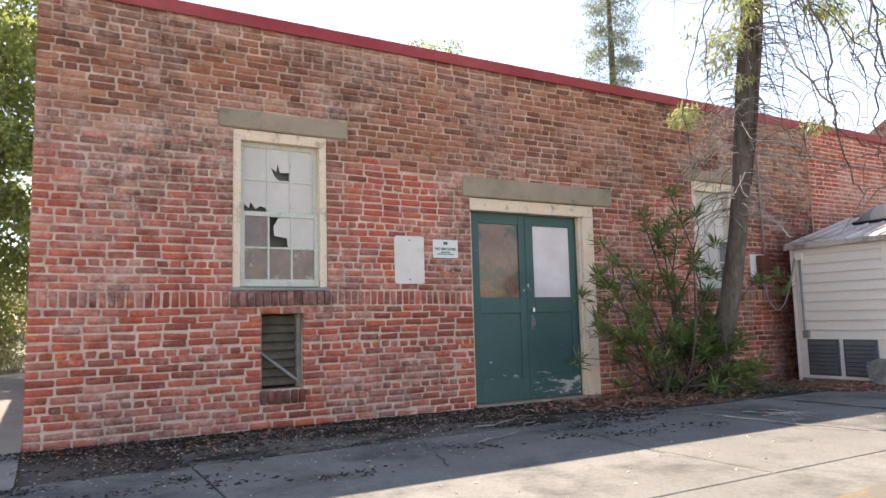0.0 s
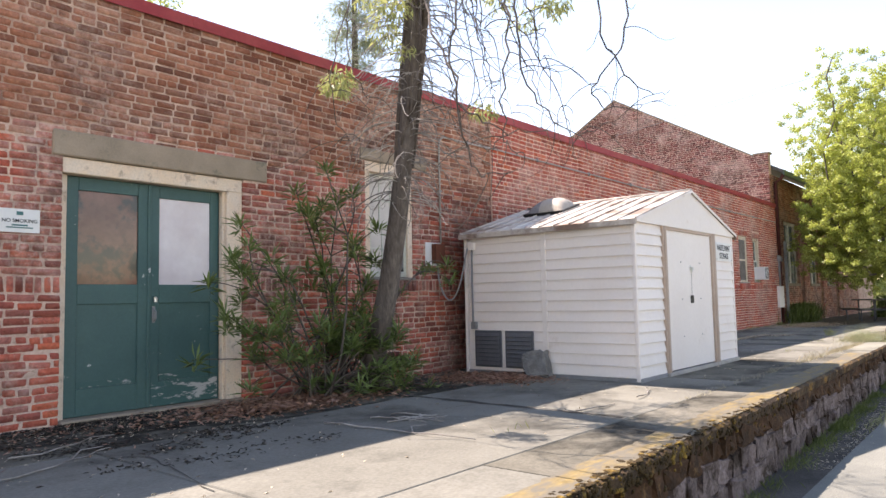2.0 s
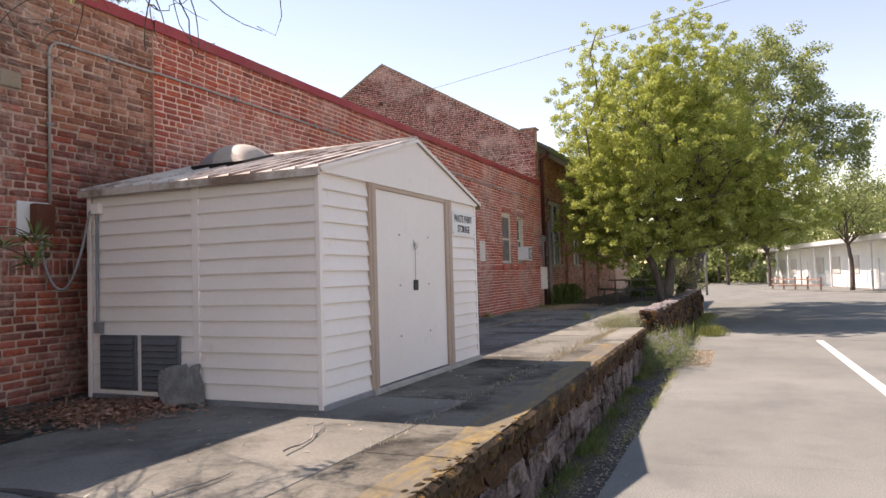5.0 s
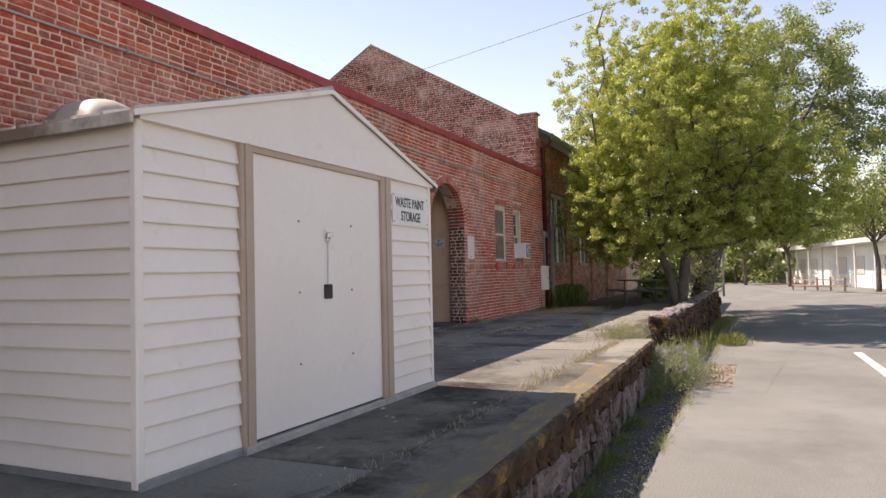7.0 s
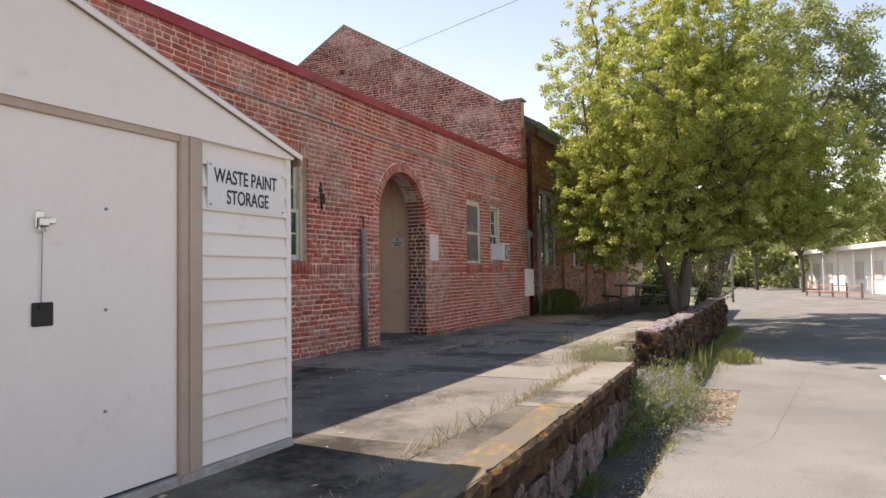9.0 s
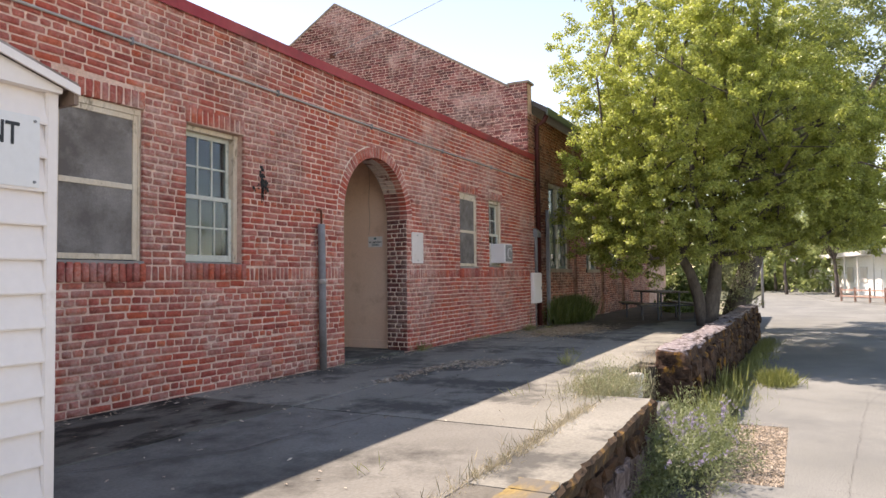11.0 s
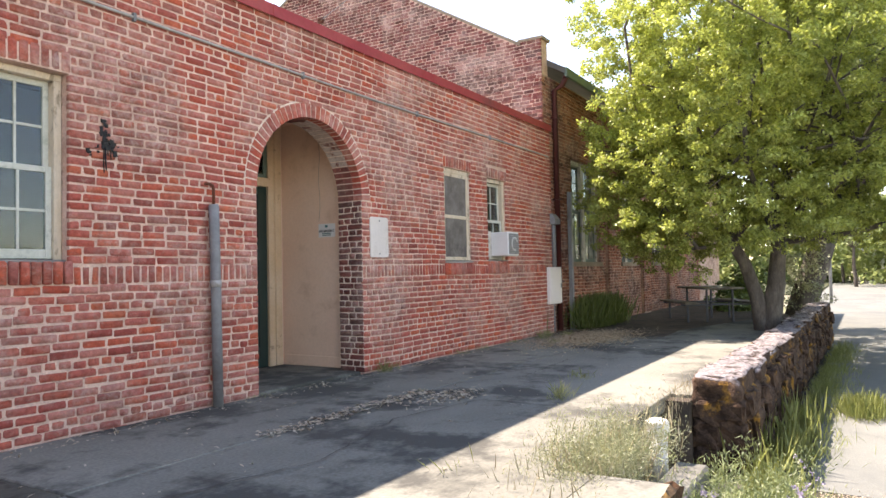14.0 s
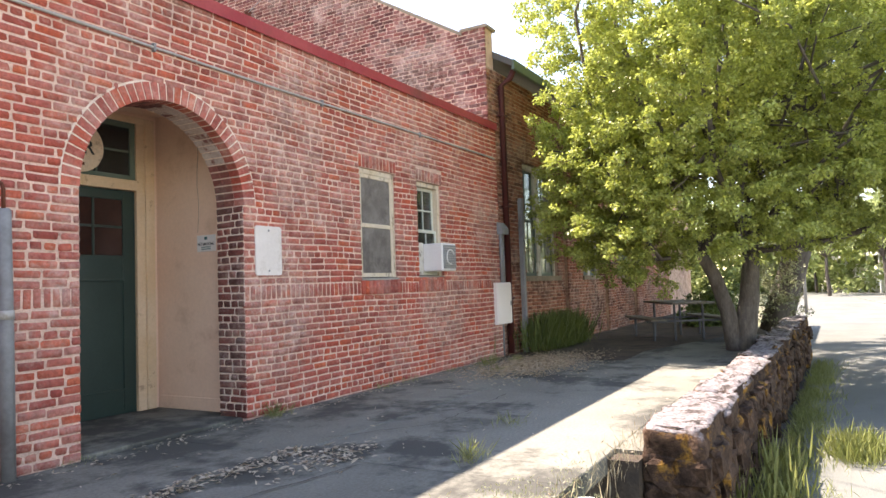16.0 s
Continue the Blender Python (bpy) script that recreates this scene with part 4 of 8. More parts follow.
# rubble retaining wall under the kerb
g = geo()
prism(g, [(-12.0, edge_y(-12) + 0.06), (17.46, edge_y(17.5) + 0.05), (17.46, edge_y(17.5) + 0.25), (-12.0, edge_y(-12) + 0.25)], 2, -0.25, FLOOR - 0.09)
retaining = setting("wall_retaining", g, M_MORTAR_DARK, "rubble stone retaining wall, brown and ochre, under the platform")
rr = random.Random(21)
x = 4.0
near, far = ([], []), ([], [])
for row, (z0, z1) in enumerate(((-0.02, 0.20), (0.19, 0.40), (0.39, 0.58))):
    x = -4.0 + rr.uniform(0, 0.2)
    while x < 17.35:
        w = rr.choice((0.14, 0.22, 0.30, 0.40)) * rr.uniform(0.85, 1.15)
        h = (z1 - z0) * rr.uniform(0.85, 1.25)
        gg = geo()
        stone(gg, rr, x + w / 2, edge_y(x) + 0.10 + rr.uniform(-0.02, 0.015), (z0 + z1) / 2 + rr.uniform(-0.03, 0.03), w * (0.455 if row < 2 else 0.54), 0.085, h * (0.46 if row < 2 else 0.56), 0.22 if row < 2 else 0.3, 12, 9, 0.27 if row < 2 else 0.5)
        (near if x > 6.0 else far)[row == 2].append(gg)
        x += w * 0.98
for k, stuff in enumerate((M_STONE, M_STONE_MOSSY)):
    for gg in near[k]:
        part("stone", gg, stuff, retaining)
    g = geo()
    for gg in far[k]:
        n0 = len(g[0])
        g[0].extend(gg[0])
        g[1].extend(tuple(i + n0 for i in f) for f in gg[1])
    tagged(part("stonework", g, stuff, retaining), kind="stuff")
# moss cushions on the outer edge of the kerb
g = geo()
mr = random.Random(33)
for _ in range(1300):
    x = mr.choice((mr.uniform(2.0, 7.5), mr.uniform(2.0, 9.5), mr.gauss(5.2, 1.2)))
    d = mr.uniform(0.006, 0.020)
    out = abs(mr.gauss(0, 0.04))
    if mr.random() < 0.3:
        stone(g, mr, x, edge_y(x) + 0.01 + out, FLOOR + 0.008, d * 1.6, d * 1.2, d * 0.4, 0.35, 7, 5, 0.9)
    else:
        stone(g, mr, x, edge_y(x) + mr.uniform(-0.012, 0.012), FLOOR - 0.01 - out * 1.4, d * 1.2, d * 0.7, d, 0.35, 7, 5, 0.9)
tagged(part("moss", g, M_MOSS, fill, "", True), kind="stuff")
# the end of the kerb stretch
for z, w in ((0.1, 0.3), (0.28, 0.26), (0.45, 0.3)):
    for y in (2.45, 2.75):
        gg = geo()
        stone(gg, rr, 17.40, y, z, 0.09, 0.17, 0.1)
        part("stone", gg, M_STONE, retaining)

# low wall of lichened rock further along the edge
g = geo()
prism(g, [(20.36, 2.42), (32.4, 2.26), (32.4, 2.5), (20.36, 2.64)], 2, -0.2, 0.70)
rockwall = setting("wall_rock", g, M_SOIL, "low dry wall of dark lichened rock along the road")
gg = geo()
stone(gg, rr, 20.66, 2.55, 0.715, 0.45, 0.225, 0.155, 0.10, 34, 20, 0.33)
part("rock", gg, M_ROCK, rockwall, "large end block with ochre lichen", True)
x = 21.05
while x < 32.6:
    w = rr.uniform(0.45, 1.05)
    gg = geo()
    yy = 2.545 - (x - 20) * 0.014
    lift = 0.05 if x > 26.4 else 0.0
    stone(gg, rr, x + w / 2, yy + rr.uniform(-0.025, 0.025), 0.745 + lift + rr.uniform(-0.035, 0.02), w * 0.54, 0.20 + rr.uniform(-0.03, 0.02), 0.125, 0.16, 30, 18, 0.42)
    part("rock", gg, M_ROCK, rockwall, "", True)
    x += w * 0.97
for z0, dz in ((0.12, 0.15), (0.36, 0.14), (0.58, 0.12)):
    x = 20.24 + rr.uniform(0, 0.1)
    while x < 32.4:
        w = rr.uniform(0.20, 0.52)
        gg = geo()
        stone(gg, rr, x + w / 2, 2.43 - (x - 20) * 0.014 + rr.uniform(-0.05, 0.03), z0 + rr.uniform(-0.03, 0.03), w * 0.53, 0.14, dz * rr.uniform(0.85, 1.15), 0.18, 14, 9, 0.45)
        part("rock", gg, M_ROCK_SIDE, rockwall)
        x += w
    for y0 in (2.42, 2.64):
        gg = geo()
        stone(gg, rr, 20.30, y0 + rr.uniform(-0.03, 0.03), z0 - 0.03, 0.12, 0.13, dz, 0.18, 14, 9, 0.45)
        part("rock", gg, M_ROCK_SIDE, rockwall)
# broken lower ledge and a capped pipe beside the slab's end
lb = thing("ledge_block", (18.6, 2.5, 0.3), "broken pale concrete ledge beside the platform end", "concrete block", kind="structure")
box_part("block", 18.2, 19.0, 2.38, 2.62, -0.05, 0.40, M_CONCRETE, lb, 0.02)
pc = thing("pipe_stub", (18.98, 2.74, 0.4), "white capped plastic pipe stub in the weeds", "pipe")
g = geo()
tube(g, [(18.98, 2.74, 0.1), (18.98, 2.74, 0.60)], 0.07, 16)
part("pipe", g, M_SIGN, pc, "", True)
g = geo()
tube(g, [(18.98, 2.74, 0.60), (18.98, 2.74, 0.68), (18.98, 2.74, 0.695)], [0.088, 0.088, 0.075], 8)
part("cap", g, M_SIGN, pc)

# road paint
g = geo()
prism(g, [(15.0, -1.14), (22.45, -0.95), (22.45, -0.80), (15.0, -0.99)], 2, 0.0, 0.004)
part("parking_line", g, M_ROADWHITE, road, "white parking line")
g = geo()
prism(g, [(22.5, -1.5), (22.6, -1.5), (22.6, -8.0), (22.5, -8.0)], 2, 0.0, 0.004)
part("cross_line", g, M_ROADFADED, road)
g = geo()
prism(g, [(20.3, 2.62), (31.0, 2.5), (31.0, 3.4), (27.2, 4.4), (22.45, 4.2), (22.45, 2.96), (20.3, 2.96)], 2, FLOOR - 0.2, FLOOR - 0.006)
setting("yard_soil", g, M_CONCRETE_EAST, "pale trodden concrete and dust beside the rock wall")


def wiggle_strip(name, parent, pts, width, z, material, seed):
    """A thin uneven strip over the ground: a crack or a tar seam."""
    q = random.Random(seed)
    g = geo()
    line = []
    for (xa, ya), (xb, yb) in zip(pts, pts[1:]):
        n = max(2, int(math.hypot(xb - xa, yb - ya) / 0.12))
        for i in range(n):
            t = i / n
            line.append((xa + (xb - xa) * t + q.uniform(-0.02, 0.02), ya + (yb - ya) * t + q.uniform(-0.02, 0.02)))
    line.append(pts[-1])
    for i, (x, y) in enumerate(line):
        x2, y2 = line[min(i + 1, len(line) - 1)]
        x1, y1 = line[max(i - 1, 0)]
        L = math.hypot(x2 - x1, y2 - y1) or 1
        nx, ny = -(y2 - y1) / L, (x2 - x1) / L
        w = width * q.uniform(0.3, 1.0)
        g[0].extend([(x + nx * w, y + ny * w, z), (x - nx * w, y - ny * w, z)])
    for i in range(len(line) - 1):
        g[1].append((2 * i, 2 * i + 1, 2 * i + 3, 2 * i + 2))
    part(name, g, material, parent)


for k, pts in enumerate(([(11.0, 1.3), (11.3, -0.6), (11.1, -3.4)], [(15.5, 1.35), (17.0, 0.8), (19.5, 0.55), (23.0, 0.2)], [(20.5, 1.2), (22.0, 0.3), (26.0, -0.6), (30.0, -2.0)], [(21.5, 1.25), (21.7, -0.4), (21.4, -3.0)], [(17.6, 1.22), (17.5, 0.0), (17.7, -2.4)])):
    wiggle_strip("crack", road, pts, 0.0018, 0.0035, M_CRACK, k)
for k, pts in enumerate(([(2.3, 4.0), (2.7, 5.3), (3.2, 5.9)], [(3.7, 3.5), (3.9, 4.6), (3.6, 5.3), (4.1, 6.2)], [(5.0, 4.9), (5.9, 4.4), (6.9, 4.2)], [(15.8, 4.6), (17.0, 4.3), (18.2, 4.6), (19.2, 4.4)], [(13.5, 5.0), (14.4, 4.4), (15.8, 4.2)], [(19.8, 5.2), (20.6, 4.6), (22.3, 4.7)], [(8.0, 4.1), (8.6, 3.6), (9.0, 3.0), (9.6, 2.75)])):
    wiggle_strip("crack", fill, pts, 0.007, FLOOR + 0.0085, M_CRACK, 40 + k)

wiggle_strip("joint_dirt", fill, [(7.02, 6.4), (7.0, 5.4), (6.99, 4.2), (6.97, 2.75)], 0.045, FLOOR + 0.0095, M_CRACK, 77)

# ---------------------------------------------------------------- windows and doors


def sash(win, x0, x1, z0, z1, y, nx, nz, material, panes, stile=0.045, bar=0.02, bottom=0.07):
    """One sash with its glazing bars; panes: a material for each pane, row by row from the top, or None for a gap."""
    s = geo()
    cbox(s, x0, x0 + stile, y, y + 0.035, z0, z1, 0.003)
    cbox(s, x1 - stile, x1, y, y + 0.035, z0, z1, 0.003)
    cbox(s, x0 + stile, x1 - stile, y + 0.001, y + 0.034, z0, z0 + bottom, 0.003)
    cbox(s, x0 + stile, x1 - stile, y + 0.001, y + 0.034, z1 - stile, z1, 0.003)
    ix0, ix1, iz0, iz1 = x0 + stile, x1 - stile, z0 + bottom, z1 - stile
    for i in range(1, nx):
        u = ix0 + (ix1 - ix0) * i / nx
        cbox(s, u - bar / 2, u + bar / 2, y + 0.004, y + 0.03, iz0, iz1, 0.002)
    for j in range(1, nz):
        v = iz0 + (iz1 - iz0) * j / nz
        cbox(s, ix0, ix1, y + 0.006, y + 0.028, v - bar / 2, v + bar / 2, 0.002)
    frame_ob = part("sash", s, material, win)
    for j in range(nz):
        for i in range(nx):
            pm = panes[(j * nx + i) % len(panes)]
            if pm is None:
                continue
            a, b = ix0 + (ix1 - ix0) * i / nx, ix0 + (ix1 - ix0) * (i + 1) / nx
            c, d = iz1 - (iz1 - iz0) * (j + 1) / nz, iz1 - (iz1 - iz0) * j / nz
            g = geo()
            if isinstance(pm, tuple):
                pm, outline = pm
                prism(g, [(a + (b - a) * p, c + (d - c) * q) for p, q in outline], 1, y + 0.015, y + 0.019)
            else:
                cbox(g, a, b, y + 0.015, y + 0.019, c, d, 0)
            ob = part("pane", g, pm, frame_ob)
            if pm in (M_GLASS, M_GLASS_DIRTY):
                ob.visible_shadow = False


def window(name, h, y, label, casing, head=0.09, jamb=0.065, recess=0.045, sill_material=M_SILL, sash_material=M_SASH, upper=None, lower=None, nx=3, nz=2, screen=False):
    x0, x1, z0, z1 = h
    win = thing(name, (x0, y, z0), label, "window", kind="structure")
    g = geo()
    cbox(g, x0, x0 + jamb, y + 0.015, y + 0.16, z0 + 0.03, z1 - head, 0.004)
    cbox(g, x1 - jamb, x1, y + 0.015, y + 0.16, z0 + 0.03, z1 - head, 0.004)
    cbox(g, x0, x1, y + 0.012, y + 0.16, z1 - head, z1, 0.004)
    part("window_frame", g, casing, win)
    g = geo()
    prism(g, [(y - 0.03, z0), (y + 0.16, z0), (y + 0.16, z0 + 0.045), (y - 0.03, z0 + 0.028)], 0, x0 - 0.01, x1 + 0.01)
    part("window_sill", g, sill_material, win)
    a, b, c, d = x0 + jamb, x1 - jamb, z0 + 0.04, z1 - head
    mid = (c + d) / 2
    if screen:
        s = geo()
        t = 0.05
        cbox(s, a, a + t, y + 0.02, y + 0.045, c, d, 0.003)
        cbox(s, b - t, b, y + 0.02, y + 0.045, c, d, 0.003)
        for v0, v1 in ((c, c + t), (mid - t / 2, mid + t / 2), (d - t, d)):
            cbox(s, a + t, b - t, y + 0.021, y + 0.044, v0, v1, 0.003)
        fr = part("screen_frame", s, M_CASING, win)
        for v0, v1 in ((c + t, mid - t / 2), (mid + t / 2, d - t)):
            g = geo()
            cbox(g, a + t, b - t, y + 0.032, y + 0.034, v0, v1, 0)
            part("insect_screen", g, M_SCREEN, fr)
        sash(win, a, b, mid - 0.02, d, y + recess + 0.06, nx, nz, M_WHITE, [M_GLASS], bottom=0.04)
        sash(win, a, b, c, mid + 0.02, y + recess + 0.02, nx, nz, M_WHITE, [M_GLASS])
        return win
    sash(win, a, b, mid - 0.02, d, y + recess + 0.04, nx, nz, sash_material, upper or [M_GLASS], bottom=0.04)
    sash(win, a, b, c, mid + 0.02, y + recess, nx, nz, sash_material, lower or [M_GLASS])
    return win


broken_low = (M_PAPERED, [(0, 0.25), (0.22, 0.12), (0.3, 0.3), (0.5, 0.1), (0.72, 0.2), (1, 0.12), (1, 1), (0, 1)])
broken_mid = (M_PAPERED, [(0, 0), (0.55, 0), (0.32, 0.16), (0.16, 0.42), (0.4, 0.3), (0.46, 0.56), (0.55, 0.28), (1, 0.3), (1, 1), (0, 1)])
broken_third = (M_PAPERED, [(0.25, 0.4), (0.8, 0.33), (0.84, 0.05), (1, 0.05), (1, 1), (0.45, 1), (0.22, 0.7)])
window("window_1", WIN_A, W, "old sash window with whitewashed and broken panes", M_CREAM, head=0.10, jamb=0.075,
       upper=[M_PAPERED, broken_mid, M_PAPERED, broken_low, M_PAPERED, M_PAPERED], lower=[M_VIEWPANE, broken_third, M_PAPERED, M_VIEWPANE, M_VIEWPANE, M_VIEWPANE])
# added sheet, no real board: makes the holes grey like a dim room
box_part("inner_board", WIN_A[0] + 0.05, WIN_A[1] - 0.05, W + 0.17, W + 0.18, WIN_A[2], WIN_A[3], M_HOLE_BACK, bpy.data.objects["window_1"], 0)
window("window_2", WIN_B, W, "old sash window with whitewashed panes behind the tree", M_CREAM, head=0.13, jamb=0.09, upper=[M_PAPERED], lower=[M_PAPERED, M_PAPERED, M_GLASS_DIRTY])
window("window_3", WIN_C, W2 + 0.02, "sash window behind a dusty insect screen in a worn white frame", M_CASING, head=0.06, jamb=0.03, screen=True)
window("window_4", WIN_D, W2 + 0.075, "six over six sash window, clear glass, pale green paint", M_CASING, head=0.05, jamb=0.06, sash_material=M_SASH)
window("window_5", WIN_E, W2 + 0.02, "narrow window with a grey insect screen and white frame", M_CASING, head=0.06, jamb=0.03, screen=True)
window("window_6", WIN_F, W2 + 0.03, "sash window with green muntins above an air conditioner", M_CASING, head=0.06, jamb=0.06, nx=2, nz=2, sash_material=M_SASH)
for i, h in enumerate(B_WINS):
    win = thing("window_%d" % (7 + i), (h[0], BY, h[2]), "tall paired sash window in the brick hall", "window", kind="structure")
    g = geo()
    mid = (h[0] + h[1]) / 2
    for a, b in ((h[0], h[0] + 0.08), (mid - 0.09, mid + 0.09), (h[1] - 0.08, h[1])):
        cbox(g, a, b, BY + 0.08, BY + 0.2, h[2], h[3], 0.004)
    cbox(g, h[0], h[1], BY + 0.075, BY + 0.21, h[3] - 0.1, h[3], 0.004)
    part("window_frame", g, M_WHITE, win)
    box_part("window_sill", h[0] - 0.05, h[1] + 0.05, BY - 0.04, BY + 0.2, h[2] - 0.1, h[2], M_LINTEL, win)
    for a, b in ((h[0] + 0.08, mid - 0.09), (mid + 0.09, h[1] - 0.08)):
        zc = (h[2] + h[3]) / 2
        sash(win, a, b, zc - 0.02, h[3] - 0.1, BY + 0.15, 2, 3, M_GREENPAINT, [M_GLASS_DIRTY], bottom=0.045)
        sash(win, a, b, h[2], zc + 0.02, BY + 0.11, 2, 3, M_GREENPAINT, [M_GLASS_DIRTY])

# lintels and brick sills
for k, (a, b, c, d) in enumerate(lintels1):
    g = geo()
    cbox(g, a, b, W - 0.018, W + 0.2, c + 0.002, d - 0.002, 0.012)
    tagged(part("lintel", g, M_LINTEL), "weathered grey concrete lintel over the opening", "lintel", "concrete lintels", "structure")

# louvred vents low in the wall
for name, h in (("wall_vent", VENT_A), ("wall_vent", VENT_B)):
    v = thing(name, (h[0], W, h[2]), "recessed wooden louvre vent under the window sill", "vent", "louvre vents")
    box_part("frame_side", h[0], h[0] + 0.03, W + 0.10, W + 0.15, h[2], h[3], M_SILL, v, 0.003)
    box_part("frame_side", h[1] - 0.04, h[1], W + 0.08, W + 0.15, h[2], h[3], M_SILL, v, 0.003)
    n = 8
    for i in range(n):
        z = h[2] + 0.03 + (h[3] - h[2] - 0.04) * i / n
        g = geo()
        prism(g, [(W + 0.105, z), (W + 0.115, z - 0.004), (W + 0.165, z + 0.075), (W + 0.155, z + 0.08)], 0, h[0] + 0.03, h[1] - 0.04)
        part("slat", g, M_VENTWOOD, v)
    g = geo()
    cbox(g, h[0] - 0.02, h[1] + 0.02, W + 0.2, W + 0.23, h[2], h[3], 0)
    part("backing", g, M_DARK, v)
stick = thing("loose_slat", (1.9, W + 0.06, 1.1), "fallen grey wooden slat leaning across the vent", "wood slat")
g = geo()
tube(g, [(1.75, W + 0.085, 1.37), (2.13, W + 0.05, 1.07)], 0.016, 4)
part("slat", g, M_GREY, stick)


def signboard(name, x0, x1, z0, z1, y, label, material=M_SIGN, screws=True, category="sign", corner=0.03):
    s = thing(name, ((x0 + x1) / 2, y, z0), label, category)
    g = geo()
    o = []
    for cx, cz, a0 in ((x1 - corner, z1 - corner, 0), (x0 + corner, z1 - corner, 90), (x0 + corner, z0 + corner, 180), (x1 - corner, z0 + corner, 270)):
        for t in (0, 30, 60, 90):
            a = radians(a0 + t)
            o.append((cx + corner * math.cos(a), cz + corner * math.sin(a)))
    prism(g, o, 1, y - 0.012, y + 0.004)
    part("plate", g, material, s)
    if screws:
        for z in (z0 + 0.045, z1 - 0.045):
            g = geo()
            tube(g, [((x0 + x1) / 2, y - 0.010, z), ((x0 + x1) / 2, y - 0.017, z)], 0.011, 8)
            part("screw", g, M_GREY, s)
    return s


def text_on(parent, words, x, z, y, size, material=M_INK, name="lettering", width=1.0, turn=0.0, span=0.0):
    c = bpy.data.curves.new(name, "FONT")
    c.body, c.size, c.align_x, c.align_y, c.extrude = words, size, "CENTER", "CENTER", 0.0008
    c.offset = size * 0.012
    tmp = bpy.data.objects.new(name, c)
    scene.collection.objects.link(tmp)
    bpy.context.view_layer.update()
    me = bpy.data.meshes.new_from_object(tmp.evaluated_get(bpy.context.evaluated_depsgraph_get()))
    bpy.data.objects.remove(tmp)
    bpy.data.curves.remove(c)
    if span:
        us = [q.co.x for q in me.vertices]
        width = span / (max(us) - min(us))
    me.transform(Matrix.Translation((x, y, z)) @ Euler((radians(90), 0, radians(turn))).to_matrix().to_4x4() @ Matrix.Diagonal((width, 1, 1, 1)))
    me.materials.clear()
    me.materials.append(material)
    ob = new(name, me)
    ob.parent = parent
    ob.matrix_parent_inverse = Matrix.Translation(-parent.location)
    return ob


def text_bars(parent, rows, x, y):
    """Writing too small to read: plain bars."""
    for z, width, h, m in rows:
        g = geo()
        cbox(g, x - width / 2, x + width / 2, y - 0.0155, y - 0.011, z - h / 2, z + h / 2, 0)
        part("text_bar", g, m, parent)


signboard("blank_plate", 3.11, 3.455, 2.01, 2.51, W, "blank white metal plate screwed to the brick wall", M_PLATE)
signboard("blank_plate", 20.34, 20.705, 2.03, 2.52, W2, "blank white metal plate beside the arch", M_PLATE)
ns = signboard("no_smoking_sign", 3.565, 3.87, 2.29, 2.485, W, "small white no smoking sign", screws=False, corner=0.006)
text_on(ns, "NO SMOKING", 3.7175, 2.385, W - 0.014, 0.042, name="lettering")
text_bars(ns, [(2.448, 0.05, 0.03, M_TEAL), (2.35, 0.12, 0.012, M_TEAL), (2.33, 0.2, 0.010, M_TEAL)], 3.7175, W)

# green double door
door = thing("door_1", (4.95, W + 0.12, FLOOR), "green painted double door with glazed upper panels, flaking at the foot", "door", kind="structure")
DY = W + 0.13
g = geo()
cbox(g, 4.05, 4.13, W + 0.11, W + 0.24, FLOOR, 2.84, 0.006)
cbox(g, 5.67, 5.85, W + 0.02, W + 0.24, FLOOR, 2.84, 0.006)
cbox(g, 4.05, 5.85, W + 0.018, W + 0.24, 2.84, 2.978, 0.006)
cbox(g, 5.64, 5.67, W + 0.06, W + 0.12, FLOOR, 2.84, 0.004)
part("door_frame", g, M_CREAM, door)
box_part("threshold", 4.05, 5.85, W - 0.03, W + 0.3, FLOOR - 0.06, FLOOR + 0.03, M_LINTEL, door, 0.01)
for k, (a, b) in enumerate(((4.135, 4.885), (4.895, 5.645))):
    leaf = geo()
    st = 0.10
    zb, zm, zt = FLOOR + 0.035, 1.80, 2.835
    cbox(leaf, a, a + st, DY, DY + 0.045, zb, zt, 0.004)
    cbox(leaf, b - st, b, DY, DY + 0.045, zb, zt, 0.004)
    for z0, z1 in ((zb, zb + 0.24), (zm - 0.11, zm + 0.07), (zt - 0.12, zt)):
        cbox(leaf, a + st, b - st, DY + 0.001, DY + 0.044, z0, z1, 0.004)
    cbox(leaf, a + st, b - st, DY + 0.018, DY + 0.03, zb + 0.24, zm - 0.11, 0)
    lf = part("door_leaf", leaf, M_GREENDOOR, door)
    box_part("kick_panel", a + st + 0.01, b - st - 0.01, DY + 0.012, DY + 0.017, zb + 0.245, zb + 0.30, M_FLAKING, lf, 0, "flaking bare strip")
    box_part("bottom_rail_face", a + 0.02, b - 0.02, DY - 0.004, DY - 0.001, zb + 0.01, zb + 0.225, M_FLAKING, lf, 0, "flaking green paint over pale wood") if k else None
    g = geo()
    cbox(g, a + st, b - st, DY + 0.018, DY + 0.024, zm + 0.07, zt - 0.12, 0)
    pn = part("pane", g, M_PINKPANE if k else M_REFLECTPANE, lf, "frosted white pane" if k else "clear pane with a mottled brown reflection painted into its colour")
    if not k:
        g = geo()
        cbox(g, b - 0.012, b + 0.022, DY - 0.012, DY, zb, zt, 0.004)
        part("astragal", g, M_GREENDOOR, lf)
g = geo()
tube(g, [(4.945, DY - 0.02, 1.74), (4.945, DY - 0.035, 1.74), (4.945, DY - 0.035, 1.70)], 0.018, 8)
part("lock", g, M_CHROME, door)
g = geo()
cbox(g, 4.925, 4.955, DY - 0.012, DY + 0.0, 1.50, 1.66, 0.003)
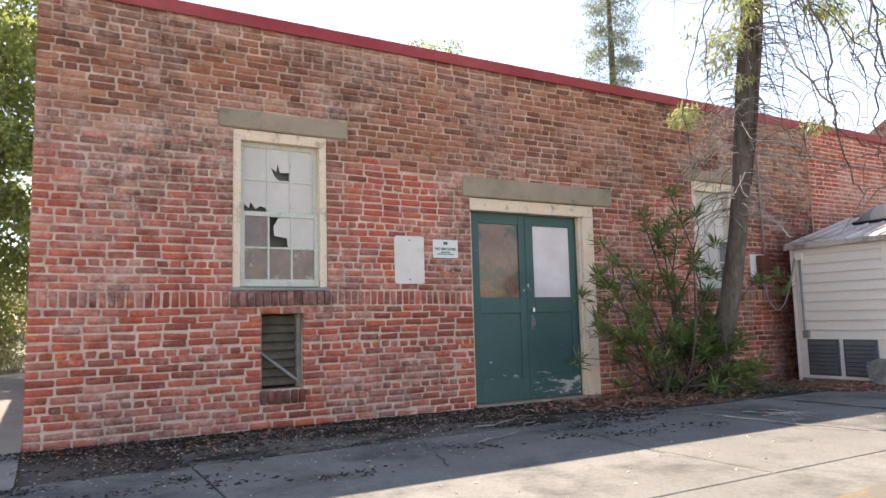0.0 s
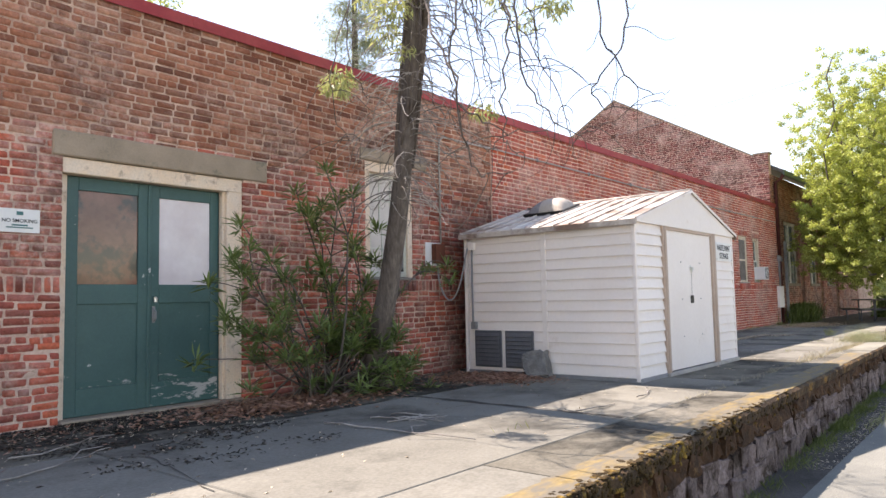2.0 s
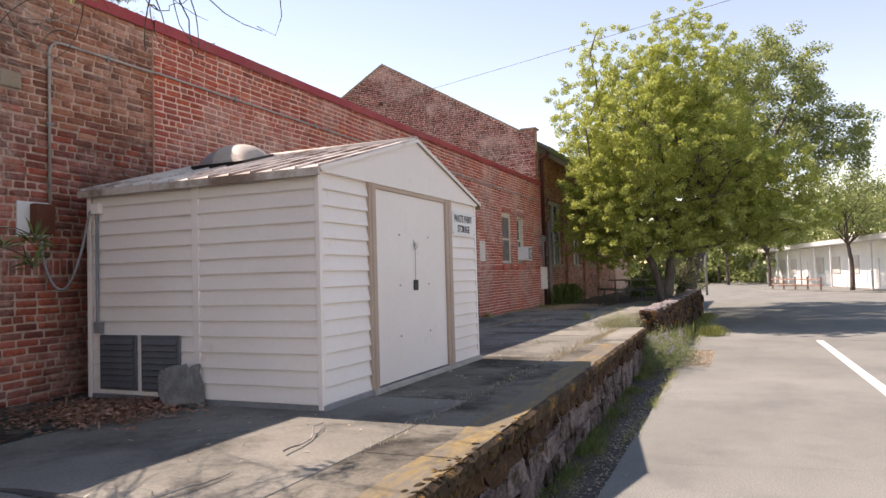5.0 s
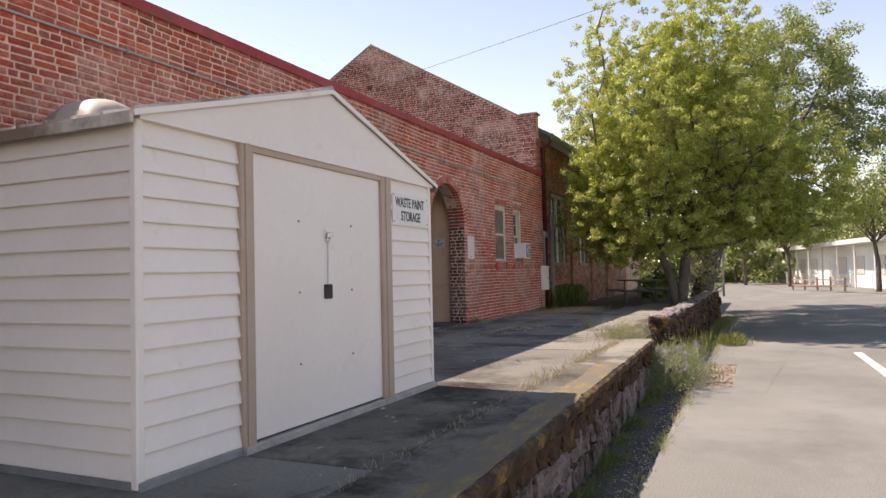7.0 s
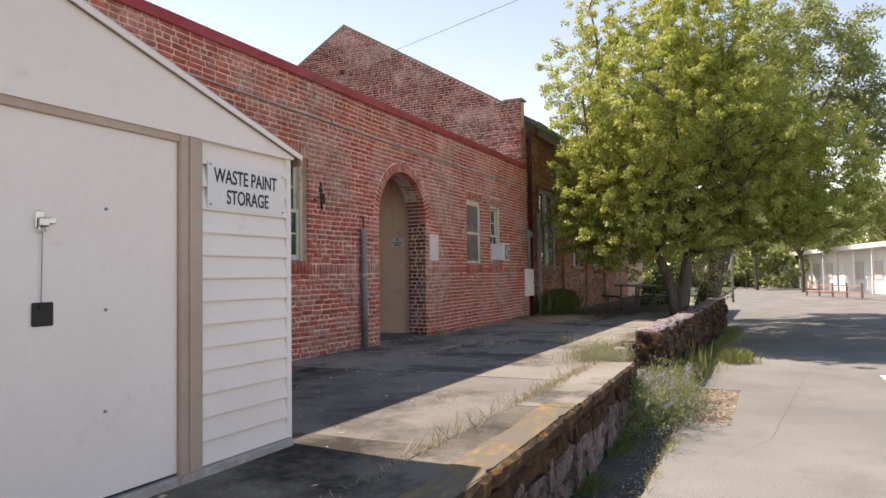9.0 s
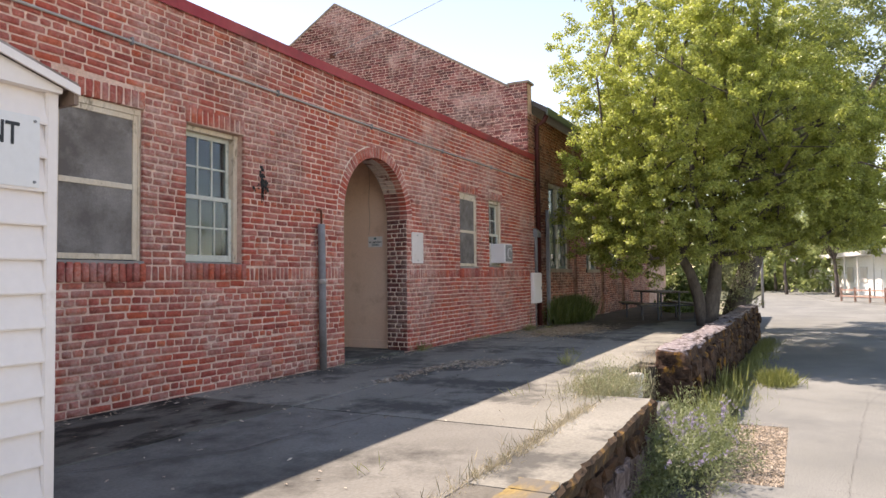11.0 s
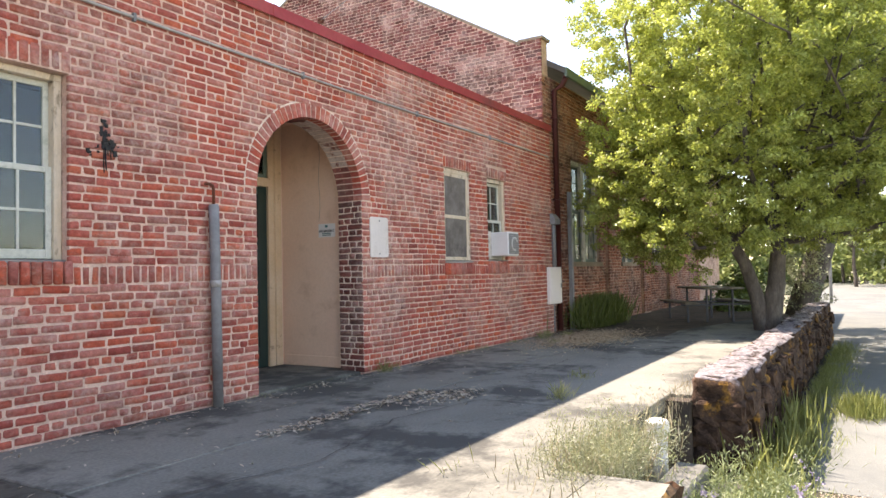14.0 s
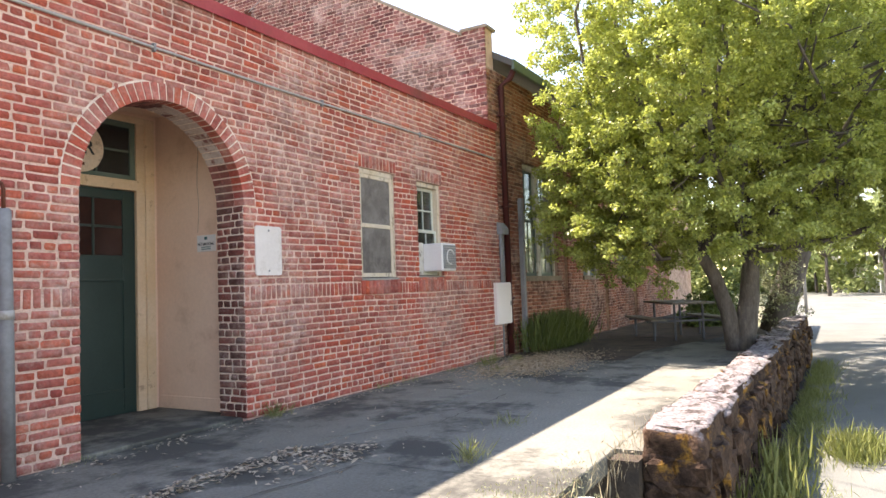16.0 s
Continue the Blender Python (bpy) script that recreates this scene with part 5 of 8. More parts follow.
tube(g, [(4.94, DY - 0.008, 1.52), (4.94, DY - 0.05, 1.54), (4.94, DY - 0.05, 1.61), (4.94, DY - 0.008, 1.635)], 0.008, 6)
part("door_handle", g, M_GREY, door)

# arched porch
VOUSSOIRS = 37
for layer, (y0, y1) in enumerate(((W2 - 0.004, W2 + 0.115), (W2 + 0.125, W2 + 0.235), (W2 + 0.245, W2 + 0.355))):
    for i in range(VOUSSOIRS):
        a0, a1 = (math.pi * k / VOUSSOIRS for k in (i + 0.10, i + 0.90))
        r0, r1 = ARCH_R - (0.0 if layer == 0 else 0.004), RING - 0.008
        dy = rng.uniform(-0.006, -0.001)
        vs = []
        for y in (y0 + dy, y1):
            for r in (r0, r1):
                for a in (a0, a1):
                    vs.append((ARCH_C - math.cos(a) * r, y, ARCH_Z + math.sin(a) * r))
        gg = geo()
        convex(gg, vs, [(0, 1, 3, 2), (4, 5, 7, 6), (0, 1, 5, 4), (2, 3, 7, 6), (0, 2, 6, 4), (1, 3, 7, 5)])
        turn = (i + 0.5) / VOUSSOIRS
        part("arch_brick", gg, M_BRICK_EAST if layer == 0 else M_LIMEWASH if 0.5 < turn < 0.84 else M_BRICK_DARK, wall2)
    g = geo()
    for i in range(54):
        a0, a1 = math.pi * i / 54, math.pi * (i + 1) / 54
        vs = [(ARCH_C - math.cos(a) * r, y, ARCH_Z + math.sin(a) * r) for y in (y0 + 0.002, y1 - 0.004) for r in (ARCH_R + 0.003, RING + 0.010) for a in (a0, a1)]
        convex(g, vs, [(0, 1, 3, 2), (4, 5, 7, 6), (0, 1, 5, 4), (2, 3, 7, 6), (0, 2, 6, 4), (1, 3, 7, 5)])
    part("arch_mortar", g, M_MORTAR_RING, wall2)
jamb_b = []
jr = random.Random(3)
for i, (a, b) in enumerate(courses(FLOOR, ARCH_Z, COURSE_LOW)):
    jamb_b += fill_course(jr, [(W2 + 0.004, W2 + 0.36)], a, b, 0.108 if i % 2 else 0.216, 0.001)
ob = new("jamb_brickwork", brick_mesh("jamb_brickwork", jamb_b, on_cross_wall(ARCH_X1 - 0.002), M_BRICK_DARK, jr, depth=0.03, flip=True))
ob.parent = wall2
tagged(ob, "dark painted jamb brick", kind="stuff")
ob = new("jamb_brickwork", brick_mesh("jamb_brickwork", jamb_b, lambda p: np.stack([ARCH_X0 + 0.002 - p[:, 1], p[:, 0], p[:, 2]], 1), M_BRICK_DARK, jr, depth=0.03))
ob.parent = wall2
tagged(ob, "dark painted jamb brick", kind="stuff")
g = geo()
cbox(g, ARCH_X1 + 0.0002, ARCH_X1 + 0.006, W2 + 0.006, W2 + 0.355, FLOOR, ARCH_Z, 0)
part("jamb_mortar", g, M_MORTAR_RING, wall2)
PORCH_Y, PX0, PX1 = 7.86, 18.40, 20.34
TOPZ = 3.86
g = geo()
cbox(g, PX1, PX1 + 0.08, W2 + 0.36, PORCH_Y, FLOOR - 0.05, TOPZ, 0)
cbox(g, PX0 - 0.08, PX0, W2 + 0.36, PORCH_Y, FLOOR - 0.05, TOPZ, 0)
cbox(g, PX0 - 0.08, PX1 + 0.08, W2 + 0.36, PORCH_Y + 0.1, TOPZ - 0.07, TOPZ + 0.02, 0)
cbox(g, PX1 - 0.022, PX1 - 0.001, W2 + 0.37, PORCH_Y - 0.05, FLOOR + 0.02, FLOOR + 0.15, 0.004)
for a, b in ((PX0 - 0.08, 18.72), (20.26, PX1 + 0.08)):
    cbox(g, a, b, PORCH_Y, PORCH_Y + 0.1, FLOOR - 0.05, TOPZ - 0.02, 0)
cbox(g, 18.72, 20.26, PORCH_Y + 0.001, PORCH_Y + 0.099, 3.74, TOPZ - 0.02, 0)
porch = setting("porch_walls", g, M_PLASTER, "beige plaster lining of the arched porch")
g = geo()
cbox(g, PX0, PX1, W2 + 0.06, PORCH_Y + 0.1, FLOOR - 0.2, FLOOR + 0.018, 0.01)
setting("porch_floor", g, M_CONCRETE_EAST, "worn concrete floor of the porch")
pd = thing("door_2", (19.4, PORCH_Y, FLOOR), "dark green panelled door with small panes under a transom", "door", kind="structure")
g = geo()
cbox(g, 18.72, 18.83, PORCH_Y - 0.03, PORCH_Y + 0.08, FLOOR, 3.74, 0.005)
cbox(g, 20.085, 20.19, PORCH_Y - 0.02, PORCH_Y + 0.08, FLOOR, 3.74, 0.005)
cbox(g, 20.18, 20.29, PORCH_Y - 0.045, PORCH_Y - 0.001, FLOOR + 0.02, 3.74, 0.008)
cbox(g, 18.83, 20.085, PORCH_Y - 0.03, PORCH_Y + 0.08, 2.965, 3.075, 0.005)
cbox(g, 18.72, 20.19, PORCH_Y - 0.028, PORCH_Y + 0.08, 3.68, 3.75, 0.005)
part("door_frame", g, M_TANPAINT, pd)
g = geo()
DX0, DX1 = 18.835, 20.08
cbox(g, DX0, DX0 + 0.14, PORCH_Y + 0.01, PORCH_Y + 0.05, FLOOR + 0.02, 2.96, 0.004)
cbox(g, DX1 - 0.14, DX1, PORCH_Y + 0.01, PORCH_Y + 0.05, FLOOR + 0.02, 2.96, 0.004)
for z0, z1 in ((FLOOR + 0.02, 0.93), (2.04, 2.29), (2.86, 2.96)):
    cbox(g, DX0 + 0.14, DX1 - 0.14, PORCH_Y + 0.011, PORCH_Y + 0.049, z0, z1, 0.004)
cbox(g, DX0 + 0.14, DX1 - 0.14, PORCH_Y + 0.025, PORCH_Y + 0.035, 0.93, 2.04, 0)
for i in (1, 2):
    u = DX0 + 0.14 + (DX1 - DX0 - 0.28) * i / 3
    cbox(g, u - 0.012, u + 0.012, PORCH_Y + 0.016, PORCH_Y + 0.044, 2.29, 2.86, 0.002)
cbox(g, DX0 + 0.14, DX1 - 0.14, PORCH_Y + 0.018, PORCH_Y + 0.042, 2.57, 2.594, 0.002)
pl = part("door_leaf", g, M_DARKDOOR, pd)
g = geo()
cbox(g, DX0 + 0.14, DX1 - 0.14, PORCH_Y + 0.028, PORCH_Y + 0.033, 2.29, 2.86, 0)
part("pane", g, M_DOORPANE, pl, "dark glossy pane with a brown reflection in its colour")
for z in (0.93, 2.04):
    box_part("moulding", DX0 + 0.13, DX1 - 0.13, PORCH_Y + 0.004, PORCH_Y + 0.012, z - 0.012, z + 0.012, M_DARKDOOR, pl, 0.004)
g = geo()
tube(g, [(18.93, PORCH_Y + 0.01, 1.72), (18.93, PORCH_Y - 0.04, 1.72)], [0.014, 0.03], 10)
part("door_knob", g, M_CHROME, pl, "worn metal knob", True)
sash(pd, 18.83, 20.085, 3.075, 3.68, PORCH_Y + 0.0, 3, 2, M_GREENPAINT, [M_GLASS], stile=0.06, bottom=0.05)
rsn = thing("round_sign", (19.44, PORCH_Y - 0.04, 3.34), "round cream sign hanging in the transom", "sign")
g = geo()
tube(g, [(19.44, PORCH_Y - 0.05, 3.34), (19.44, PORCH_Y - 0.035, 3.34)], 0.25, 28)
part("disc", g, M_CREAM, rsn)
text_on(rsn, "R", 19.53, 3.335, PORCH_Y - 0.052, 0.2)
text_bars(rsn, [(3.17, 0.05, 0.03, M_RUSTBOX)], 19.46, PORCH_Y - 0.037)
# cable down the porch's inner wall
g = geo()
tube(g, [(PX1 - 0.006, 7.21 + 0.012 * math.sin(i * 1.7), 3.78 - i * 0.16) for i in range(9)], 0.0035, 5)
part("cable", g, M_TAN, porch)
# sign on the porch's inner wall, facing -x
nsp = thing("no_smoking_sign", (PX1, 7.1, 2.38), "small white no smoking sign on the porch wall", "sign")
box_part("plate", PX1 - 0.008, PX1 - 0.001, 6.965, 7.23, 2.30, 2.468, M_SIGN, nsp, 0.001)
text_on(nsp, "NO SMOKING", PX1 - 0.0095, 2.375, 7.098, 0.042, turn=-90, span=0.235)
box_part("text_bar", PX1 - 0.0105, PX1 - 0.007, 7.08, 7.12, 2.42, 2.45, M_TEAL, nsp, 0)
for z in (2.325, 2.345):
    box_part("text_bar", PX1 - 0.0105, PX1 - 0.007, 7.03, 7.165, z - 0.005, z + 0.005, M_TEAL, nsp, 0)

# red metal flashing along the parapet
for nm, a, b, y in (("flashing", -0.17, BREAK - 0.01, W), ("flashing", BREAK - 0.01, END, W2)):
    g = geo()
    prism(g, [(y - 0.035, TOP - 0.02), (y - 0.026, TOP - 0.02), (y - 0.026, TOP + 0.085), (W + 0.34, TOP + 0.085), (W + 0.34, TOP + 0.10), (y - 0.038, TOP + 0.10)], 0, a, b)
    x = a + 2.4
    while x < b:
        cbox(g, x - 0.03, x + 0.03, y - 0.040, y - 0.034, TOP - 0.02, TOP + 0.103, 0.001)
        x += 3.05
    tagged(part(nm, g, M_CAP), "dull red metal flashing capping the parapet", "flashing", kind="structure")
g = geo()
V, F = g
prism(g, [(6.52, 6.29), (7.04, 6.29), (7.04, 6.34), (6.52, 6.34)], 0, GX - 0.02, GX + 0.36)
for s in (-1, 1):
    ya, yb = GPEAK_Y + s * (GPEAK_Y - 7.0), GPEAK_Y
    prism(g, [(ya, GEAVE + 0.03), (yb, GPEAK_Z), (yb, GPEAK_Z + 0.06), (ya, GEAVE + 0.09)], 0, GX - 0.02, GX + 0.36)
tagged(part("coping", g, M_LINTEL, None), "weathered mortar coping on the gable", "coping", kind="structure")
gv = thing("gable_vent", (GX, 11.9, 7.0), "small louvred vent high in the gable", "vent")
box_part("vent_frame", GX + 0.03, GX + 0.06, 11.67, 12.12, 6.98, 7.37, M_WHITE, gv)
for i in range(5):
    box_part("slat", GX + 0.0, GX + 0.028, 11.69, 12.10, 7.02 + i * 0.07, 7.05 + i * 0.07, M_DARK, gv, 0)
# brick piers between the hall's windows
for x in (29.5, 32.4, 35.2):
    pr = lay(rng, x, x + 0.65, courses(FLOOR, 5.3, 0.069), [])
    g = geo()
    cbox(g, x + 0.01, x + 0.64, BY - 0.08, BY + 0.01, FLOOR - 0.05, 5.3, 0)
    pier = tagged(part("pier", g, M_MORTAR_OLD), "brick pier on the hall wall", "pier", "hall piers", "structure")
    rest_of_bricks(pier, pr, BY - 0.09, M_BRICK_OLD, rng)

# ---------------------------------------------------------------- pipes, poles and boxes on the walls
def bar_thing(name, pts, r, material, label, category, n=8):
    t = thing(name, pts[0], label, category)
    g = geo()
    tube(g, pts, r, n)
    part(category.split()[-1], g, material, t, "", True)
    return t


cd = thing("conduit", (9.05, W - 0.02, 2.46), "thin grey electrical conduit bending along the brick wall", "conduit")
g = geo()
yc = W - 0.022
bend = [(9.05 + 0.13 * (1 - math.cos(a)), yc, 3.86 + 0.13 * math.sin(a)) for a in [math.pi / 2 * i / 6 for i in range(7)]]
tube(g, [(9.05, yc, 2.46)] + bend + [(BREAK - 0.1, yc, 4.0), (BREAK + 0.05, W2 - 0.02, 4.0), (15.0, W2 - 0.02, 3.985), (20.6, W2 - 0.02, 3.945), (25.4, W2 - 0.02, 3.97), (25.85, W2 - 0.02, 3.965), (26.1, BY - 0.04, 3.93), (26.15, BY - 0.04, 3.4)], 0.0135, 8)
part("tube", g, M_GALV, cd, "", True)
for x, z in ((9.05, 3.2), (9.7, 3.99), (11.6, 4.0), (13.4, 3.99), (15.2, 3.985), (17.2, 3.97), (19.2, 3.955), (21.4, 3.95), (23.5, 3.96)):
    yy = W if x < BREAK else W2
    if x == 9.05:
        box_part("strap", x - 0.035, x + 0.035, yy - 0.04, yy, z - 0.012, z + 0.012, M_GREY, cd, 0.002)
    else:
        box_part("strap", x - 0.012, x + 0.012, yy - 0.037, yy, z - 0.035, z + 0.035, M_GREY, cd, 0.002)
jb = thing("switch_box", (8.9, W, 2.15), "rust brown switch box on a white backing board", "electrical box")
box_part("backboard", 8.735, 9.045, W - 0.02, W + 0.004, 2.14, 2.46, M_SIGN, jb, 0.003)
box_part("box", 8.85, 9.04, W - 0.11, W - 0.021, 2.17, 2.44, M_RUSTBOX, jb, 0.006)
g = geo()
cable = []
for i in range(15):
    t = i / 14
    cable.append((8.93 + (9.17 - 8.93) * t, W - 0.06 + (6.02 - W + 0.06) * max(0.0, t * 1.1 - 0.1), 2.17 - 0.55 * math.sin(math.pi * min(1, t * 1.12)) ** 0.7 + 0.22 * t * t))
tube(g, cable, 0.012, 7)
part("cable", g, M_GREY, jb, "black flexible cable", True)

PXX, PYY = 17.985, 6.365
gp = thing("bollard_pole", (PXX, PYY, FLOOR), "grey painted steel pole with a hooked pipe on top", "pole")
g = geo()
tube(g, [(PXX, PYY, FLOOR - 0.02), (PXX - 0.015, PYY, 1.75), (PXX - 0.03, PYY, 2.47), (PXX - 0.031, PYY, 2.485)], [0.046, 0.046, 0.046, 0.036], 14)
part("pole", g, M_GREY, gp, "", True)
g = geo()
tube(g, [(PXX - 0.03, PYY, 2.47), (PXX - 0.032, PYY, 2.62), (PXX - 0.045, PYY, 2.655), (PXX - 0.08, PYY, 2.665), (PXX - 0.125, PYY, 2.66)], 0.014, 7)
part("hook", g, M_RUSTBOX, gp, "", True)
g = geo()
tube(g, [(PXX - 0.015, PYY, 1.74), (PXX - 0.016, PYY, 1.80)], 0.051, 14)
part("collar", g, M_GALV, gp, "", True)

bk = thing("wall_bracket", (16.95, W2, 2.9), "black remains of an old bracket on the brick", "bracket")
g = geo()
rb_ = random.Random(6)
for x, z, n, spread in ((16.95, 3.05, 5, 0.022), (16.945, 2.97, 9, 0.030), (16.96, 2.89, 14, 0.042), (17.03, 2.87, 8, 0.028), (16.90, 2.86, 4, 0.03), (16.81, 2.80, 3, 0.016)):
    for _ in range(n):
        d = rb_.uniform(0.006, 0.020)
        stone(g, rb_, x + rb_.gauss(0, spread * 0.6), W2 - 0.004, z + rb_.gauss(0, spread * 0.7), d, 0.010, d * rb_.uniform(0.6, 1.5), 0.4, 7, 5, 0.45)
for x, z0, z1 in ((16.94, 2.84, 2.66), (16.955, 2.86, 2.72), (17.0, 2.85, 2.77), (16.975, 2.86, 2.80)):
    tube(g, [(x, W2 - 0.006, z0), (x - 0.008, W2 - 0.012, (z0 + z1) / 2), (x, W2 - 0.008, z1)], 0.0045, 5)
part("bracket", g, M_BLACK, bk)
g = geo()
tube(g, [(16.95, W2 - 0.015, 2.86), (16.94, W2 - 0.03, 2.76), (16.95, W2 - 0.02, 2.68)], 0.005, 5)
part("wire", g, M_BLACK, bk)

dp = thing("downpipe", (26.45, BY - 0.06, FLOOR), "dark red brown rain downpipe on the hall wall", "downpipe")
g = geo()
tube(g, [(26.45, 6.24, 5.6), (26.45, 6.32, 5.45), (26.45, BY - 0.07, 5.35), (26.45, BY - 0.07, FLOOR)], 0.055, 12)
part("pipe", g, M_BROWNPIPE, dp, "", True)
for z in (1.6, 3.2, 4.8):
    box_part("strap", 26.37, 26.53, BY - 0.14, BY, z, z + 0.03, M_BROWNPIPE, dp, 0.002)
ga = thing("steel_post", (27.0, 6.4, FLOOR), "tall grey steel post standing by the wall", "post")
box_part("post", 26.93, 27.02, 6.40, 6.48, FLOOR - 0.05, 3.40, M_GREY, ga, 0.006)
eb = thing("meter_cabinet", (26.0, 6.4, 1.20), "pale grey metal utility cabinet on the wall with a conduit", "cabinet")
box_part("body", 25.70, 26.27, 6.375, BY - 0.002, 1.20, 1.89, M_SHED, eb, 0.008)
box_part("door", 25.72, 26.25, 6.362, 6.374, 1.22, 1.87, M_SHED, eb, 0.003)
box_part("latch", 26.19, 26.22, 6.352, 6.361, 1.50, 1.58, M_GREY, eb, 0.002)
g = geo()
tube(g, [(25.98, 6.40, 1.89), (25.98, 6.40, 2.72)], 0.03, 10)
part("conduit", g, M_GREY, eb, "", True)
g = geo()
tube(g, [(26.10, 6.42, 1.89), (26.10, 6.42, 2.72)], 0.022, 10)
part("conduit", g, M_GREY, eb, "", True)
g = geo()
tube(g, [(26.05, 6.46, 0.67), (26.05, 6.46, 1.20)], 0.03, 10)
part("conduit", g, M_GREY, eb, "", True)
g = geo()
prism(g, [(6.33, 2.70), (6.54, 2.70), (6.54, 2.90), (6.41, 2.90), (6.33, 2.80)], 0, 25.92, 26.16)
part("weatherhead", g, M_GREY, eb)

ac = thing("air_conditioner", (23.8, 6.3, 2.07), "white window air conditioner with a grille", "air conditioner")
box_part("body", 23.60, 24.0, 6.19, W2 + 0.06, 2.075, 2.455, M_SIGN, ac, 0.012)
box_part("grille_panel", 23.63, 23.975, 6.178, 6.192, 2.105, 2.43, M_GREY, ac, 0.004)
for i in range(9):
    box_part("grille_bar", 23.64, 23.965, 6.171, 6.179, 2.12 + i * 0.034, 2.128 + i * 0.034, M_GALV, ac, 0.001)
g = geo()
tube(g, [(23.80 + 0.1 * math.cos(a), 6.168, 2.265 + 0.1 * math.sin(a)) for a in [0.4 + 4.6 * i / 16 for i in range(17)]], 0.009, 5)
part("swirl_mark", g, M_SIGN, ac)
box_part("filler_panel", 23.44, 23.60, W2 + 0.050, W2 + 0.066, 2.03, 2.47, M_WHITE, ac, 0)

# ---------------------------------------------------------------- shed
SX0, SX1, SY0, SY1, SZ0, SEAVE, SPEAK = 9.22, 12.60, 3.63, 6.12, 0.665, 2.53, 3.02
SC = (SX0 + SX1) / 2
shed = thing("storage_shed", (SC, (SY0 + SY1) / 2, SZ0), "white lap-sided metal storage shed with tan door trim and rusting roof", "shed")


def laps(axis, u0, u1, face, z0, z1, n, out):
    """Lap siding, one mesh a board: each board leans out at its foot."""
    h = (z1 - z0) / n
    for i in range(n):
        a, b = z0 + i * h, z0 + (i + 1) * h
        g = geo()
        pro = [(face + out * 0.024, a + 0.001), (face + out * 0.026, a + 0.008), (face + out * 0.003, b + 0.010), (face - out * 0.006, b + 0.010), (face - out * 0.006, a + 0.012), (face + out * 0.018, a + 0.012)]
        if axis == 1:      # runs along y, faces x
            prism(g, pro, 1, u0, u1)
        else:
            prism(g, pro, 0, u0, u1)
        part("siding_board", g, M_SHED, shed)


NB = 14
laps(1, SY0 + 0.02, 4.83, SX0, SZ0 + 0.05, SEAVE, NB, -1)
laps(1, 4.89, SY1 - 0.04, SX0, SZ0 + 0.05, SEAVE, NB, -1)
laps(1, SY0 + 0.02, SY1 - 0.04, SX1, SZ0 + 0.05, SEAVE, NB, 1)
laps(0, SX0 + 0.02, 9.96, SY0, SZ0 + 0.05, SEAVE, NB, -1)
laps(0, 11.80, SX1 - 0.02, SY0, SZ0 + 0.05, SEAVE, NB, -1)
box_part("side_post", SX0 - 0.026, SX0 + 0.02, 4.825, 4.895, SZ0 + 0.02, SEAVE + 0.02, M_SHED, shed)
for x, y in ((SX0, SY0), (SX1, SY0), (SX0, SY1), (SX1, SY1)):
    box_part("corner_post", x - 0.026, x + 0.026, y - 0.026, y + 0.026, SZ0 + 0.01, SEAVE + 0.01, M_SHED, shed, 0.008)
g = geo()
cbox(g, SX0 + 0.008, SX1 - 0.008, SY1 - 0.03, SY1 - 0.01, SZ0, SEAVE, 0)
part("back_wall", g, M_SHED, shed)
g = geo()
cbox(g, SX0 - 0.02, SX1 + 0.02, SY0 - 0.035, SY1, SZ0 - 0.02, SZ0 + 0.05, 0.006)
part("base_rail", g, M_GREY, shed, "grey steel base rail")
# gable fronts
for y0, y1 in ((SY0 - 0.022, SY0 - 0.004), (SY1 - 0.02, SY1)):
    g = geo()
    prism(g, [(SX0 - 0.02, SEAVE), (SX1 + 0.02, SEAVE), (SX1 + 0.02, SEAVE + 0.02), (SC, SPEAK + 0.02), (SX0 - 0.02, SEAVE + 0.02)], 1, y0 - (0.03 if y0 < 5 else 0), y1)
    part("gable_panel", g, M_SHED, shed)
for x in (SX0 + 0.2, 10.4, 11.5, SX1 - 0.25, SC):
    g = geo()
    tube(g, [(x, SY0 - 0.02, SEAVE + 0.03), (x, SY0 - 0.029, SEAVE + 0.03)], 0.007, 6)
    part("rivet", g, M_GREY, shed)
